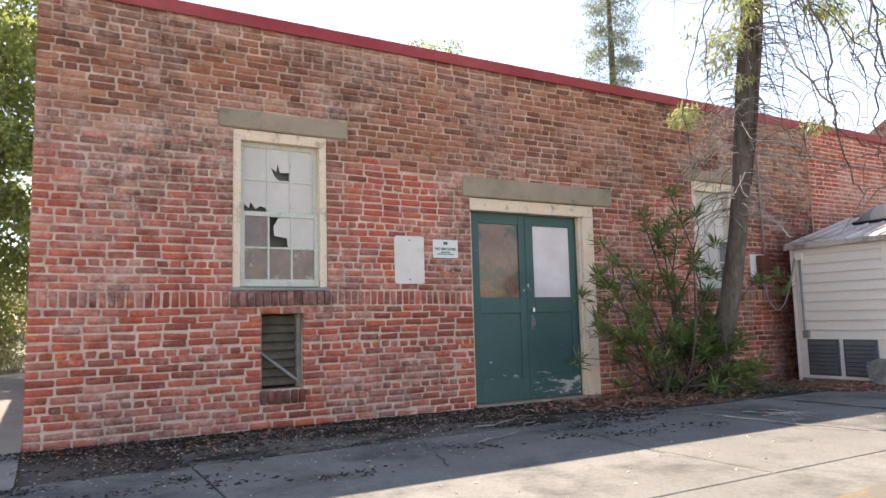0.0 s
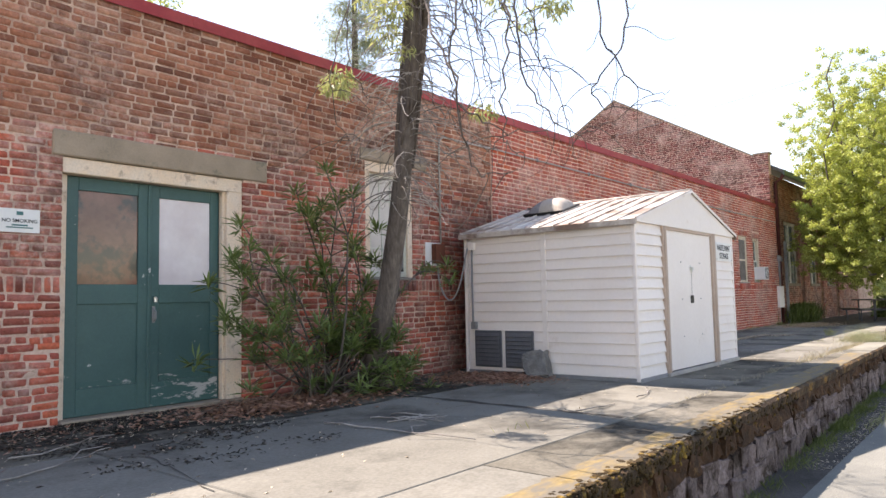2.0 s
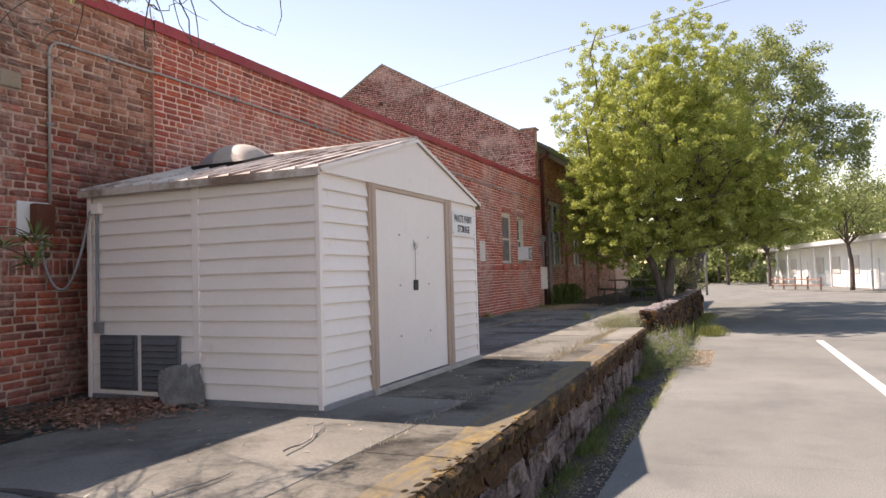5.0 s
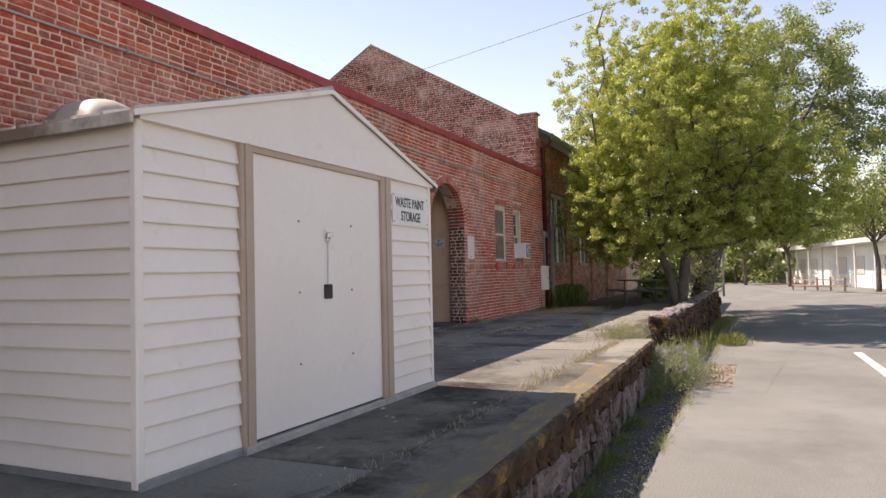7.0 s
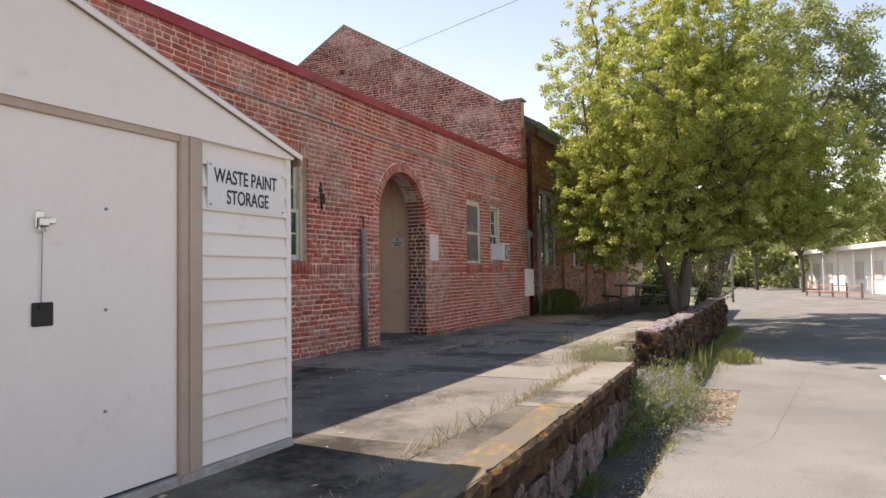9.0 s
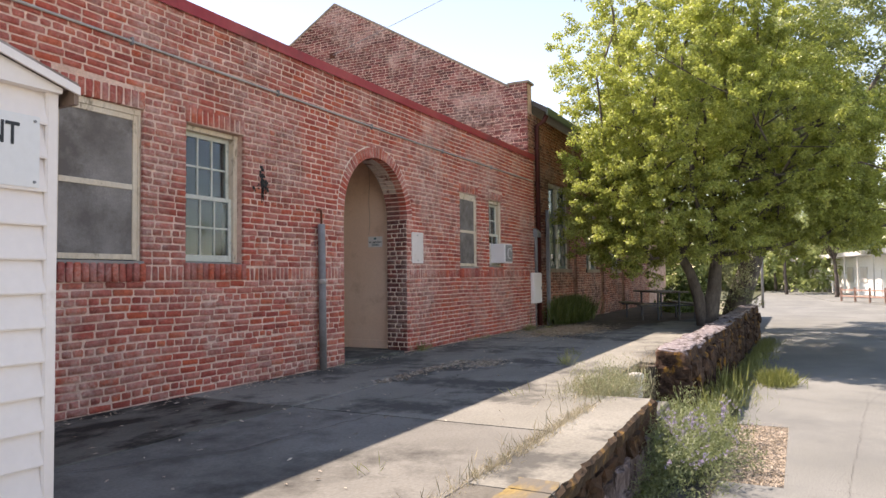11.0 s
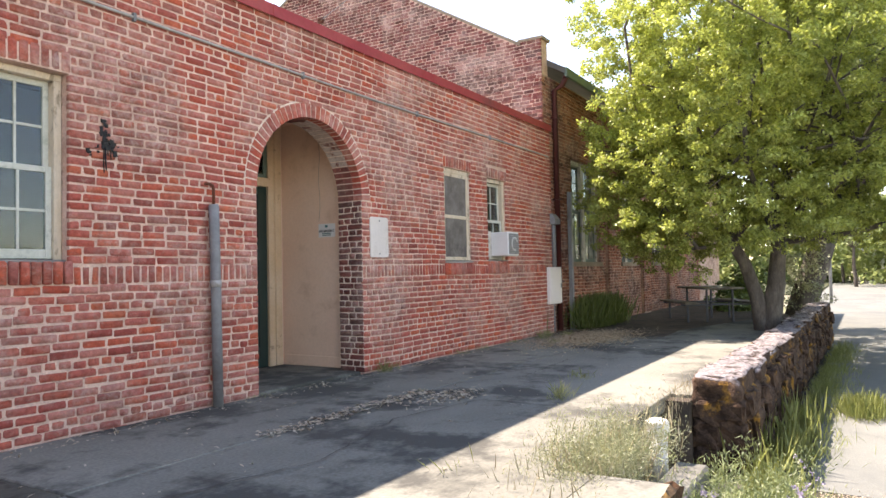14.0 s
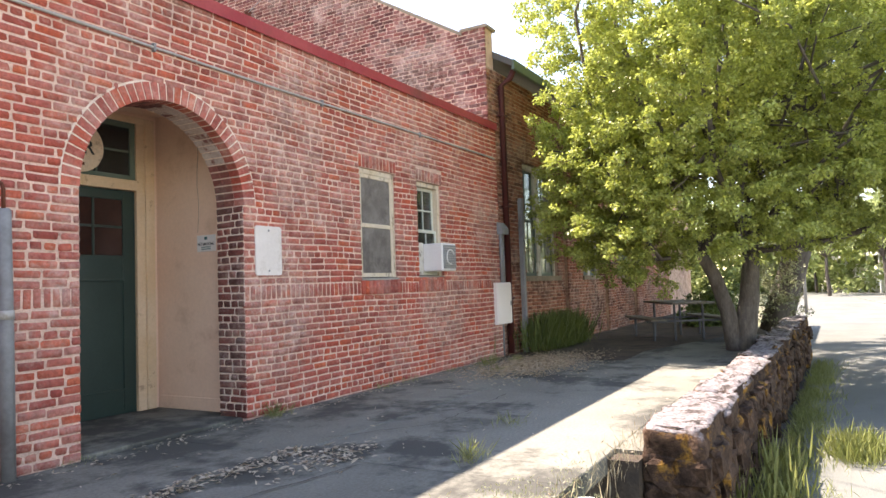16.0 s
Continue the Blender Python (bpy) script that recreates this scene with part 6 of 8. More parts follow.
# ribbed roof
for s in (-1, 1):
    xe = SC + s * (SX1 - SC + 0.075)
    g = geo()
    zt, ze = SPEAK + 0.035, SEAVE + 0.02
    ribs = []
    prism(g, [(SC, zt), (xe, ze), (xe, ze + 0.012), (SC, zt + 0.012)] if s > 0 else [(xe, ze), (SC, zt), (SC, zt + 0.012), (xe, ze + 0.012)], 1, SY0 - 0.07, SY1 + 0.06)
    n = 12
    for i in range(n + 1):
        y = SY0 - 0.062 + (SY1 - SY0 + 0.114) * i / n
        vs = []
        for yy, dz in ((y - 0.014, 0.011), (y + 0.014, 0.011), (y + 0.008, 0.03), (y - 0.008, 0.03)):
            vs += [(SC, yy, zt + dz), (xe, yy, ze + dz)]
        rib = geo()
        convex(rib, vs, [(0, 2, 4, 6), (1, 3, 5, 7), (0, 1, 3, 2), (2, 3, 5, 4), (4, 5, 7, 6), (6, 7, 1, 0)])
        ribs.append(rib)
    sheet = part("roof_panel", g, M_SHEDROOF, shed, "ribbed pale roof sheet with rust")
    for rib in ribs:
        part("rib", rib, M_SHEDROOF, sheet)
    g = geo()
    prism(g, [(xe - 0.02, ze - 0.055), (xe, ze - 0.055), (xe, ze + 0.002), (xe - 0.02, ze + 0.004)], 1, SY0 - 0.07, SY1 + 0.06)
    part("eave_trim", g, M_SHEDROOF, shed)
    g = geo()
    prism(g, [(SC, zt - 0.018), (xe, ze - 0.018), (xe, ze + 0.014), (SC, zt + 0.014)], 1, SY0 - 0.082, SY0 - 0.0705)
    part("rake_trim", g, M_SHED, shed)
g = geo()
tube(g, [(SC, SY0 - 0.07, SPEAK + 0.05), (SC, SY1 + 0.06, SPEAK + 0.05)], 0.03, 8)
part("ridge_cap", g, M_SHEDROOF, shed, "", True)
# door
box_part("door_panel", 10.07, 11.655, SY0 - 0.018, SY0 + 0.01, SZ0 + 0.06, SEAVE - 0.03, M_SHED, shed, 0.004, "smooth white sliding doors")
g = geo()
cbox(g, 9.955, 10.07, SY0 - 0.045, SY0 + 0.01, SZ0 + 0.03, SEAVE + 0.01, 0.006)
cbox(g, 9.985, 10.045, SY0 - 0.052, SY0 - 0.046, SZ0 + 0.03, SEAVE + 0.005, 0.003)
part("door_jamb", g, M_TAN, shed, "tan painted jamb")
g = geo()
cbox(g, 11.655, 11.815, SY0 - 0.045, SY0 + 0.01, SZ0 + 0.03, SEAVE + 0.01, 0.006)
cbox(g, 11.71, 11.79, SY0 - 0.052, SY0 - 0.046, SZ0 + 0.03, SEAVE + 0.005, 0.003)
part("door_jamb", g, M_TAN, shed, "tan painted jamb")
box_part("door_track", 10.07, 11.655, SY0 - 0.04, SY0 + 0.01, SEAVE - 0.04, SEAVE + 0.008, M_TAN, shed)
box_part("door_sill", 9.95, 12.58, SY0 - 0.07, SY0 - 0.036, SZ0 + 0.0, SZ0 + 0.05, M_GALV, shed)
for x in (10.55, 11.21):
    for z in (1.13, 1.612, 2.094):
        g = geo()
        tube(g, [(x, SY0 - 0.017, z), (x, SY0 - 0.025, z)], 0.008, 6)
        part("rivet", g, M_GREY, shed)
g = geo()
cbox(g, 10.855, 10.895, SY0 - 0.026, SY0 - 0.018, 1.985, 2.06, 0.004)
cbox(g, 10.89, 10.945, SY0 - 0.034, SY0 - 0.026, 2.005, 2.035, 0.003)
tube(g, [(10.865, SY0 - 0.034, 2.0), (10.865, SY0 - 0.034, 1.975), (10.88, SY0 - 0.034, 1.965), (10.898, SY0 - 0.034, 1.975), (10.898, SY0 - 0.034, 2.0)], 0.005, 6)
part("hasp", g, M_CHROME, shed, "chrome hasp")
g = geo()
cbox(g, 10.858, 10.905, SY0 - 0.052, SY0 - 0.030, 1.99, 2.03, 0.006)
part("padlock", g, M_CHROME, shed, "small chrome padlock")
g = geo()
tube(g, [(10.882, SY0 - 0.030, 1.965), (10.883, SY0 - 0.024, 1.66)], 0.0022, 5)
part("cord", g, M_GREY, shed)
g = geo()
cbox(g, 10.84, 10.94, SY0 - 0.030, SY0 - 0.018, 1.556, 1.66, 0.006)
cbox(g, 10.868, 10.912, SY0 - 0.036, SY0 - 0.030, 1.63, 1.652, 0.002)
part("handle_plate", g, M_BLACK, shed, "black recessed handle")
sg = signboard("waste_paint_sign", 11.865, 12.545, 2.155, 2.425, SY0 - 0.018, "white sign with dark lettering on the shed", screws=False, corner=0.005)
text_on(sg, "WASTE PAINT", 12.19, 2.343, SY0 - 0.032, 0.118, span=0.555)
text_on(sg, "STORAGE", 12.20, 2.225, SY0 - 0.032, 0.118, span=0.37)
for x in (11.885, 12.525):
    for z in (2.175, 2.405):
        g = geo()
        tube(g, [(x, SY0 - 0.028, z), (x, SY0 - 0.035, z)], 0.006, 6)
        part("screw", g, M_GREY, sg)
# louvres in the side
for a, b in ((5.53, 5.97), (5.03, 5.47)):
    lv = geo()
    cbox(lv, SX0 - 0.042, SX0 - 0.02, a, b, 0.76, 1.245, 0.004)
    fr = part("louvre_vent", lv, M_LOUVRE, shed, "slate grey louvre vent")
    for i in range(8):
        z = 0.79 + i * 0.054
        g = geo()
        prism(g, [(SX0 - 0.066, z), (SX0 - 0.042, z + 0.044), (SX0 - 0.039, z + 0.044), (SX0 - 0.060, z - 0.003)], 1, a + 0.03, b - 0.03)
        part("slat", g, M_LOUVRE, fr)
pp = thing("shed_conduit", (SX0 - 0.04, 5.93, 1.3), "thin grey conduit with small boxes on the shed side", "conduit")
g = geo()
tube(g, [(SX0 - 0.045, 5.99, 2.36), (SX0 - 0.045, 5.99, 1.36), (SX0 - 0.045, 5.96, 1.3)], 0.014, 7)
part("tube", g, M_GREY, pp, "", True)
box_part("top_box", SX0 - 0.07, SX0 - 0.02, 5.94, 6.04, 2.34, 2.44, M_SHED, pp)
box_part("bottom_box", SX0 - 0.075, SX0 - 0.02, 5.93, 6.01, 1.26, 1.36, M_GREY, pp)
# rotary-style ventilator on the roof
vn = thing("roof_ventilator", (10.35, 5.4, 2.9), "pale rounded fibreglass roof ventilator on a dark base", "ventilator")
SLOPE = (SPEAK + 0.015 - SEAVE) / (SC - SX0 + 0.075)


def roof_z(x):
    return SEAVE + 0.032 + (x - SX0 + 0.075) * SLOPE


VX, VY = 10.36, 5.42
g = geo()
V, F = g
nx, ny = 14, 14
for i in range(nx + 1):
    for j in range(ny + 1):
        u, v = i / nx * 2 - 1, j / ny * 2 - 1
        z = max(0.0, 1 - abs(u) ** 2.6) ** 0.6 * max(0.0, 1 - abs(v) ** 2.6) ** 0.6
        x = VX + u * 0.22
        V.append((x, VY + v * 0.30, roof_z(x) + 0.035 + 0.165 * z))
for i in range(nx):
    for j in range(ny):
        k = i * (ny + 1) + j
        F.append((k, k + ny + 1, k + ny + 2, k + 1))
dome = part("dome", g, M_DOME, vn, "", True)
dome.data.materials.append(M_GREY)
for i, f in enumerate(dome.data.polygons):
    f.material_index = 1 if i % ny >= 9 else 0
g = geo()
prism(g, [(VX - 0.25, roof_z(VX - 0.25)), (VX + 0.25, roof_z(VX + 0.25)), (VX + 0.25, roof_z(VX + 0.25) + 0.045), (VX - 0.25, roof_z(VX - 0.25) + 0.045)], 1, VY - 0.33, VY + 0.33)
part("base", g, M_BLACK, vn)
rk = thing("boulder", (9.05, 4.92, FLOOR), "grey rough boulder leaning at the shed foot", "boulder")
g = geo()
stone(g, random.Random(4), 0.0, 0.0, 0.0, 0.085, 0.16, 0.18, 0.22, 18, 12, 0.38)
lean = Matrix.Translation((9.06, 4.92, FLOOR + 0.15)) @ Euler((radians(-14), radians(16), 0.15)).to_matrix().to_4x4()
part("stone", ([tuple(lean @ Vector(q)) for q in g[0]], g[1]), M_BOULDER, rk)

# ---------------------------------------------------------------- plants


def leaf_mesh(name, centres, normals, lengths, widths, along, material):
    """Many leaves in one mesh: each a folded blade of two triangles pairs."""
    n = len(centres)
    along = along / np.linalg.norm(along, axis=1, keepdims=True)
    side = np.cross(normals, along)
    side /= np.linalg.norm(side, axis=1, keepdims=True) + 1e-9
    up = np.cross(along, side)
    L, Wd = lengths[:, None], widths[:, None]
    base = centres - along * L * 0.5
    tip = centres + along * L * 0.5 - up * L * 0.08
    a = centres + side * Wd * 0.5 + up * Wd * 0.12
    b = centres - side * Wd * 0.5 + up * Wd * 0.12
    P = np.stack([base, a, tip, b], 1).reshape(-1, 3)
    me = bpy.data.meshes.new(name)
    me.vertices.add(4 * n)
    me.vertices.foreach_set("co", P.astype(np.float32).reshape(-1))
    k = 4 * np.arange(n)[:, None]
    idx = np.concatenate([k, k + 1, k + 2, k, k + 2, k + 3], 1).reshape(-1)
    me.loops.add(6 * n)
    me.loops.foreach_set("vertex_index", idx.astype(np.int32))
    me.polygons.add(2 * n)
    me.polygons.foreach_set("loop_start", np.arange(0, 6 * n, 3, dtype=np.int32))
    me.update(calc_edges=True)
    me.materials.append(material)
    return me


def clump_leaves(r, clumps, per, spread, length, width, droop=0.2, flat=0.75, outward=0.4):
    """Leaves scattered round each clump centre."""
    c = np.repeat(np.array(clumps), per, axis=0)
    n = len(c)
    d = r.normal(size=(n, 3))
    d /= np.linalg.norm(d, axis=1, keepdims=True)
    rad = spread * r.uniform(0.15, 1.0, (n, 1)) ** 0.6
    p = c + d * rad * np.array([1, 1, flat])
    al = d + r.normal(scale=0.7, size=(n, 3))
    al[:, 2] -= droop
    nm = r.normal(size=(n, 3)) * 0.6 + np.array([0, 0, 1.0]) + d * outward
    return p, nm, length * r.uniform(0.6, 1.3, n), width * r.uniform(0.7, 1.25, n), al


def leafy(name, parent, leaves, material, label=""):
    me = leaf_mesh(name, leaves[0], leaves[1], leaves[2], leaves[3], leaves[4], material)
    ob = new(name, me)
    ob.parent = parent
    ob.matrix_parent_inverse = Matrix.Translation(-parent.location)
    if label:
        ob["label"] = label
    return ob


def lobes_points(r, lobes, n, hollow, rough, seed, cut_low):
    total = sum(l[1][0] * l[1][1] * l[1][2] for l in lobes)
    out = []
    for i, (c, q) in enumerate(lobes):
        out += crown_points(r, c, q, max(4, int(n * q[0] * q[1] * q[2] / total)), hollow, rough, seed + i * 3.1, cut_low)
    return out


def crown_points(r, centre, radii, n, hollow=0.45, rough=0.35, seed=0.0, cut_low=-1.0):
    """Clump centres in an uneven crown."""
    out = []
    centre = Vector(centre)
    while len(out) < n:
        d = Vector(r.normal(size=3))
        d.normalize()
        if d.z < cut_low:
            continue
        lump = 1 + rough * (noise.noise(d * 1.7 + Vector((seed, 0, 0))) * 1.3 + noise.noise(d * 4.0 + Vector((0, seed, 0))) * 0.6)
        q = d * (hollow + (1 - hollow) * r.uniform(0, 1) ** 0.5) * lump
        out.append((centre.x + q.x * radii[0], centre.y + q.y * radii[1], centre.z + q.z * radii[2]))
    return out


def limb(g, r, a, b, ra, rb, wob=0.12, n=7, sides=7):
    a, b = Vector(a), Vector(b)
    pts, rad = [], []
    L = (b - a).length
    off = Vector(r.normal(size=3)) * wob * L
    for i in range(n):
        t = i / (n - 1)
        pts.append(a.lerp(b, t) + off * math.sin(math.pi * t) * 0.5 + Vector(r.normal(size=3)) * wob * L * 0.06 * (0 < i < n - 1) + Vector((0, 0, 0.08 * L * math.sin(math.pi * t))))
        rad.append(ra + (rb - ra) * t)
    tube(g, pts, rad, sides)
    return pts


def broad_tree(name, base, trunks, lobes, n_clumps, per, spread, leaf, material, bark, label, seed, r_trunk=0.16, hollow=0.45, rough=0.35, twigs=40, group="", cut_low=-0.75):
    r = np.random.RandomState(seed)
    t = thing(name, base, label, "tree", group)
    pts = lobes_points(r, lobes, n_clumps, hollow, rough, seed * 1.7, cut_low)
    g = geo()
    heads = []
    for dx, dy, fx, fy, fz, k in trunks:
        p = limb(g, r, (base[0] + dx, base[1] + dy, base[2] - 0.1), (base[0] + fx, base[1] + fy, base[2] + fz), r_trunk * 1.25 * k, r_trunk * 0.8 * k, 0.06, 9, 12)
        heads.append((p[-1], r_trunk * 0.8 * k))
    part("trunk", g, bark, t, "", True)
    for i in range(twigs):
        g = geo()
        h, rad = heads[i % len(heads)]
        q = pts[r.randint(len(pts))]
        if i < 12:
            limb(g, r, h, q, rad * 0.5, 0.02, 0.14, 8, 7)
        else:
            w = pts[r.randint(len(pts))]
            mid = Vector(h).lerp(Vector(q), 0.55)
            limb(g, r, mid, q if i % 2 else w, 0.035, 0.008, 0.2, 6, 5)
        part("limb", g, bark, t, "", True)
    leafy("crown", t, clump_leaves(r, pts, per, spread, leaf[0], leaf[1], outward=0.9), material)
    return t


# the oak beside the rock wall, and the thinner tree behind it
broad_tree("oak_tree", (27.6, 3.0, FLOOR - 0.02), [(0.0, 0.02, -0.2, 0.46, 1.6, 0.8), (0.02, -0.04, 0.12, -0.26, 1.6, 1.05)],
           [((27.7, 3.7, 6.1), (2.9, 2.5, 3.0)), ((27.6, 2.0, 8.0), (1.8, 1.5, 1.8)), ((27.2, 4.7, 3.5), (1.7, 1.4, 1.7)), ((27.7, 1.2, 4.9), (2.3, 2.0, 2.3)), ((28.2, -0.4, 4.3), (1.8, 1.5, 1.4)), ((25.9, 3.2, 4.8), (1.6, 1.6, 1.7)), ((27.4, 3.6, 3.1), (2.3, 2.2, 1.1)), ((27.8, 1.2, 3.2), (1.9, 1.6, 1.0)), ((26.1, 4.7, 2.75), (1.0, 0.95, 0.9)), ((26.4, 5.1, 3.6), (1.1, 0.9, 1.0)), ((26.0, 3.9, 2.5), (0.9, 0.9, 0.6)), ((27.0, 4.7, 2.2), (0.8, 0.7, 0.6)), ((27.2, 4.1, 1.8), (0.35, 0.35, 0.45)), ((26.9, 2.3, 2.65), (1.3, 1.2, 0.55)), ((28.0, 0.2, 2.95), (1.6, 1.5, 0.7)), ((28.6, -1.0, 3.3), (1.3, 1.1, 0.8))],
           4600, 68, 0.15, (0.066, 0.042), M_LEAF_OAK, M_BARK_PALE, "broad oak with bright yellow green spring leaves and forked pale trunk", 3, 0.145, 0.5, 0.42, 70, cut_low=-0.92)
broad_tree("roadside_tree", (36.0, 3.1, 0.3), [(0, 0, 0.3, -1.2, 3.2, 1.1)],
           [((36.2, -0.8, 8.4), (2.5, 2.4, 2.9)), ((36.2, -2.9, 6.4), (2.0, 1.6, 1.8)), ((36.2, 1.2, 8.8), (1.6, 1.6, 1.9)), ((36.0, 0.4, 5.2), (2.0, 2.0, 1.5)), ((35.0, 3.4, 6.5), (3.2, 2.6, 2.6)), ((32.4, 2.6, 7.0), (2.6, 2.4, 2.0)), ((39.0, 2.0, 6.5), (3.0, 2.6, 2.2)), ((31.5, 4.8, 5.6), (2.4, 2.2, 1.8))],
           1100, 100, 0.42, (0.12, 0.08), M_LEAF_FAR, M_BARK_PALE, "tall loose-crowned tree with a thick ivy-grown trunk", 8, 0.3, 0.3, 0.5, 60, cut_low=-0.8)
# far trees by the white building and a belt behind them
FAR = [((55.8, -5.6, 0), 6.6, 2.7, 5), ((70.5, -1.3, 0), 6.2, 2.6, 6), ((80.0, 2.2, 0), 7.0, 3.2, 7), ((72.0, -17.0, 0), 9.0, 3.6, 9), ((92.0, 3.4, 0), 8.0, 3.4, 12)]
for b, h, rad, sd in FAR:
    broad_tree("far_tree", b, [(0, 0, 0.1, 0.1, h * 0.45, 0.8)], [((b[0], b[1], h * 0.8), (rad, rad, h * 0.36))], 190, 60, 0.75, (0.16, 0.11), M_LEAF_FAR, M_BARK, "young leafy tree before the white building", sd, 0.16, 0.25, 0.5, 24, "trees by the white building", -0.7)
r = np.random.RandomState(40)
belt = thing("tree_belt", (95, 10, 0), "belt of distant trees closing the view", "trees", kind="stuff")
pts = []
for i in range(60):
    x, y = r.uniform(84, 110), r.uniform(-60, 40)
    h = r.uniform(5, 11)
    pts += [(x + r.normal() * 2.2, y + r.normal() * 2.2, abs(h * r.uniform(0.05, 1.0))) for _ in range(30)]
leafy("foliage", belt, clump_leaves(r, pts, 40, 1.3, 0.55, 0.42), M_LEAF_FAR)
belt2 = thing("tree_belt", (10, -80, 0), "belt of trees across the road", "trees", kind="stuff")
pts = []
for i in range(50):
    x, y = r.uniform(-60, 90), r.uniform(-90, -72)
    h = r.uniform(3, 6)
    pts += [(x + r.normal() * 2.2, y + r.normal() * 2.0, abs(h * r.uniform(0.05, 1.0))) for _ in range(30)]
leafy("foliage", belt2, clump_leaves(r, pts, 30, 1.3, 0.6, 0.45), M_LEAF_FAR)
# greenery past the corner of the long wall
left = thing("garden_tree", (-2.2, 19.0, 0.0), "tall leafy tree past the end of the brick wall", "tree")
g = geo()
limb(g, r, (-2.2, 19.0, 0), (-1.6, 19.2, 4.2), 0.2, 0.1)
limb(g, r, (-1.9, 19.1, 2.4), (-0.6, 18.6, 4.6), 0.08, 0.03)
part("trunk", g, M_BARK, left, "", True)
pts = crown_points(r, (-1.8, 19.0, 6.0), (3.2, 2.6, 4.6), 700, 0.2, 0.4, 4.0)
leafy("crown", left, clump_leaves(r, pts, 110, 0.4, 0.14, 0.08), M_LEAF_GARDEN)
hedge = thing("garden_shrub", (-2.0, 21.0, 0.0), "tangled grey green shrub at the building's end", "shrub")
pts = [(r.uniform(-5.5, 0.8), r.uniform(20.0, 22.5), r.uniform(0.1, 3.2)) for _ in range(520)]
leafy("foliage", hedge, clump_leaves(r, pts, 90, 0.4, 0.12, 0.04), M_WEED)
pine = thing("pine_tree", (30.2, 31.0, 0), "tall conifer rising behind the roof", "tree")
g = geo()
tube(g, [(30.2, 31, 0), (30.2, 31, 12), (30.1, 31, 27)], [0.4, 0.28, 0.05], 9)
part("trunk", g, M_BARK, pine, "", True)
pts = []
for i in range(420):
    z = r.uniform(9.0, 27.0)
    reach = (27.6 - z) * 0.17 + 0.6
    a = r.uniform(0, 2 * math.pi)
    d = reach * r.uniform(0.15, 1.0)
    pts.append((30.2 + math.cos(a) * d, 31 + math.sin(a) * d, z - d * 0.3 + r.normal() * 0.2))
leafy("crown", pine, clump_leaves(r, pts, 56, 0.7, 0.26, 0.05, 0.5, 0.5), M_PINE)
back = thing("backyard_tree", (13.5, 24.0, 0), "tree crown just showing over the parapet", "tree")
g = geo()
tube(g, [(13.5, 24, 0), (13.5, 24, 10.5)], [0.22, 0.1], 8)
part("trunk", g, M_BARK, back, "", True)
pts = crown_points(r, (13.5, 24.0, 11.4), (1.6, 1.6, 1.5), 120, 0.3, 0.4, 9.0)
leafy("crown", back, clump_leaves(r, pts, 60, 0.5, 0.16, 0.09), M_LEAF_FAR)

# the leaning tree by the long wall, nearly bare
willow = thing("leaning_tree", (7.1, 5.85, FLOOR), "leaning grey tree with hanging bare twigs and few yellow leaves", "tree")
r = np.random.RandomState(14)
g = geo()
tp = [(7.1, 5.86, FLOOR - 0.05), (7.09, 5.74, 1.15), (7.08, 5.52, 1.85), (7.06, 5.36, 2.5), (7.05, 5.25, 3.1), (7.02, 5.12, 3.75), (6.98, 4.98, 4.5), (6.95, 4.85, 5.3), (6.98, 4.7, 6.3), (7.05, 4.5, 7.4)]
tr = [0.145, 0.125, 0.115, 0.106, 0.098, 0.098, 0.102, 0.098, 0.08, 0.05]
tube(g, tp, tr, 14)
for i in range(8):
    a = 2 * math.pi * i / 8
    tube(g, [(7.1 + 0.1 * math.cos(a), 5.84 + 0.1 * math.sin(a), FLOOR + 0.22), (7.1 + 0.17 * math.cos(a), 5.84 + 0.17 * math.sin(a), FLOOR + 0.02)], [0.045, 0.03], 6)
part("trunk", g, M_BARK, willow, "", True)
for i in range(9):
    a0, lift = i * 0.7, 3.1 + 0.22 * (i % 4)
    strand = []
    for k in range(12):
        z = lift + k * 0.17
        j = max(0, next((q for q in range(len(tp)) if tp[q][2] >= z), 9) - 1)
        f = (z - tp[j][2]) / (tp[j + 1][2] - tp[j][2])
        c = Vector(tp[j]).lerp(Vector(tp[j + 1]), f)
        rad = tr[j] + (tr[j + 1] - tr[j]) * f
        ang = a0 + k * 0.09 * (1 if i % 2 else -1)
        strand.append((c.x + math.cos(ang) * (rad + 0.008), c.y + math.sin(ang) * (rad + 0.008), z))
    g = geo()
    tube(g, strand, [0.012 + 0.016 * math.sin(math.pi * k / 11) for k in range(12)], 6)
    part("bark_strip", g, M_BARK, willow, "", True)
boughs = []
for a, b, ra in (((6.96, 4.9, 5.1), (6.1, 4.0, 5.9), 0.04), ((6.97, 4.88, 5.2), (8.4, 3.9, 6.3), 0.04), ((6.96, 4.85, 5.3), (8.6, 5.6, 6.4), 0.04), ((6.98, 4.7, 6.3), (5.6, 5.2, 7.2), 0.04), ((6.97, 4.8, 5.6), (8.6, 4.6, 6.8), 0.04),
                 ((7.02, 4.6, 6.8), (7.6, 3.0, 7.6), 0.04), ((7.02, 4.6, 6.8), (8.9, 3.2, 7.4), 0.035), ((7.0, 4.7, 6.2), (8.6, 2.6, 6.4), 0.035)):
    g = geo()
    boughs.append(limb(g, r, a, b, ra, 0.012, 0.12, 9, 6))
    part("limb", g, M_BARK, willow, "", True)


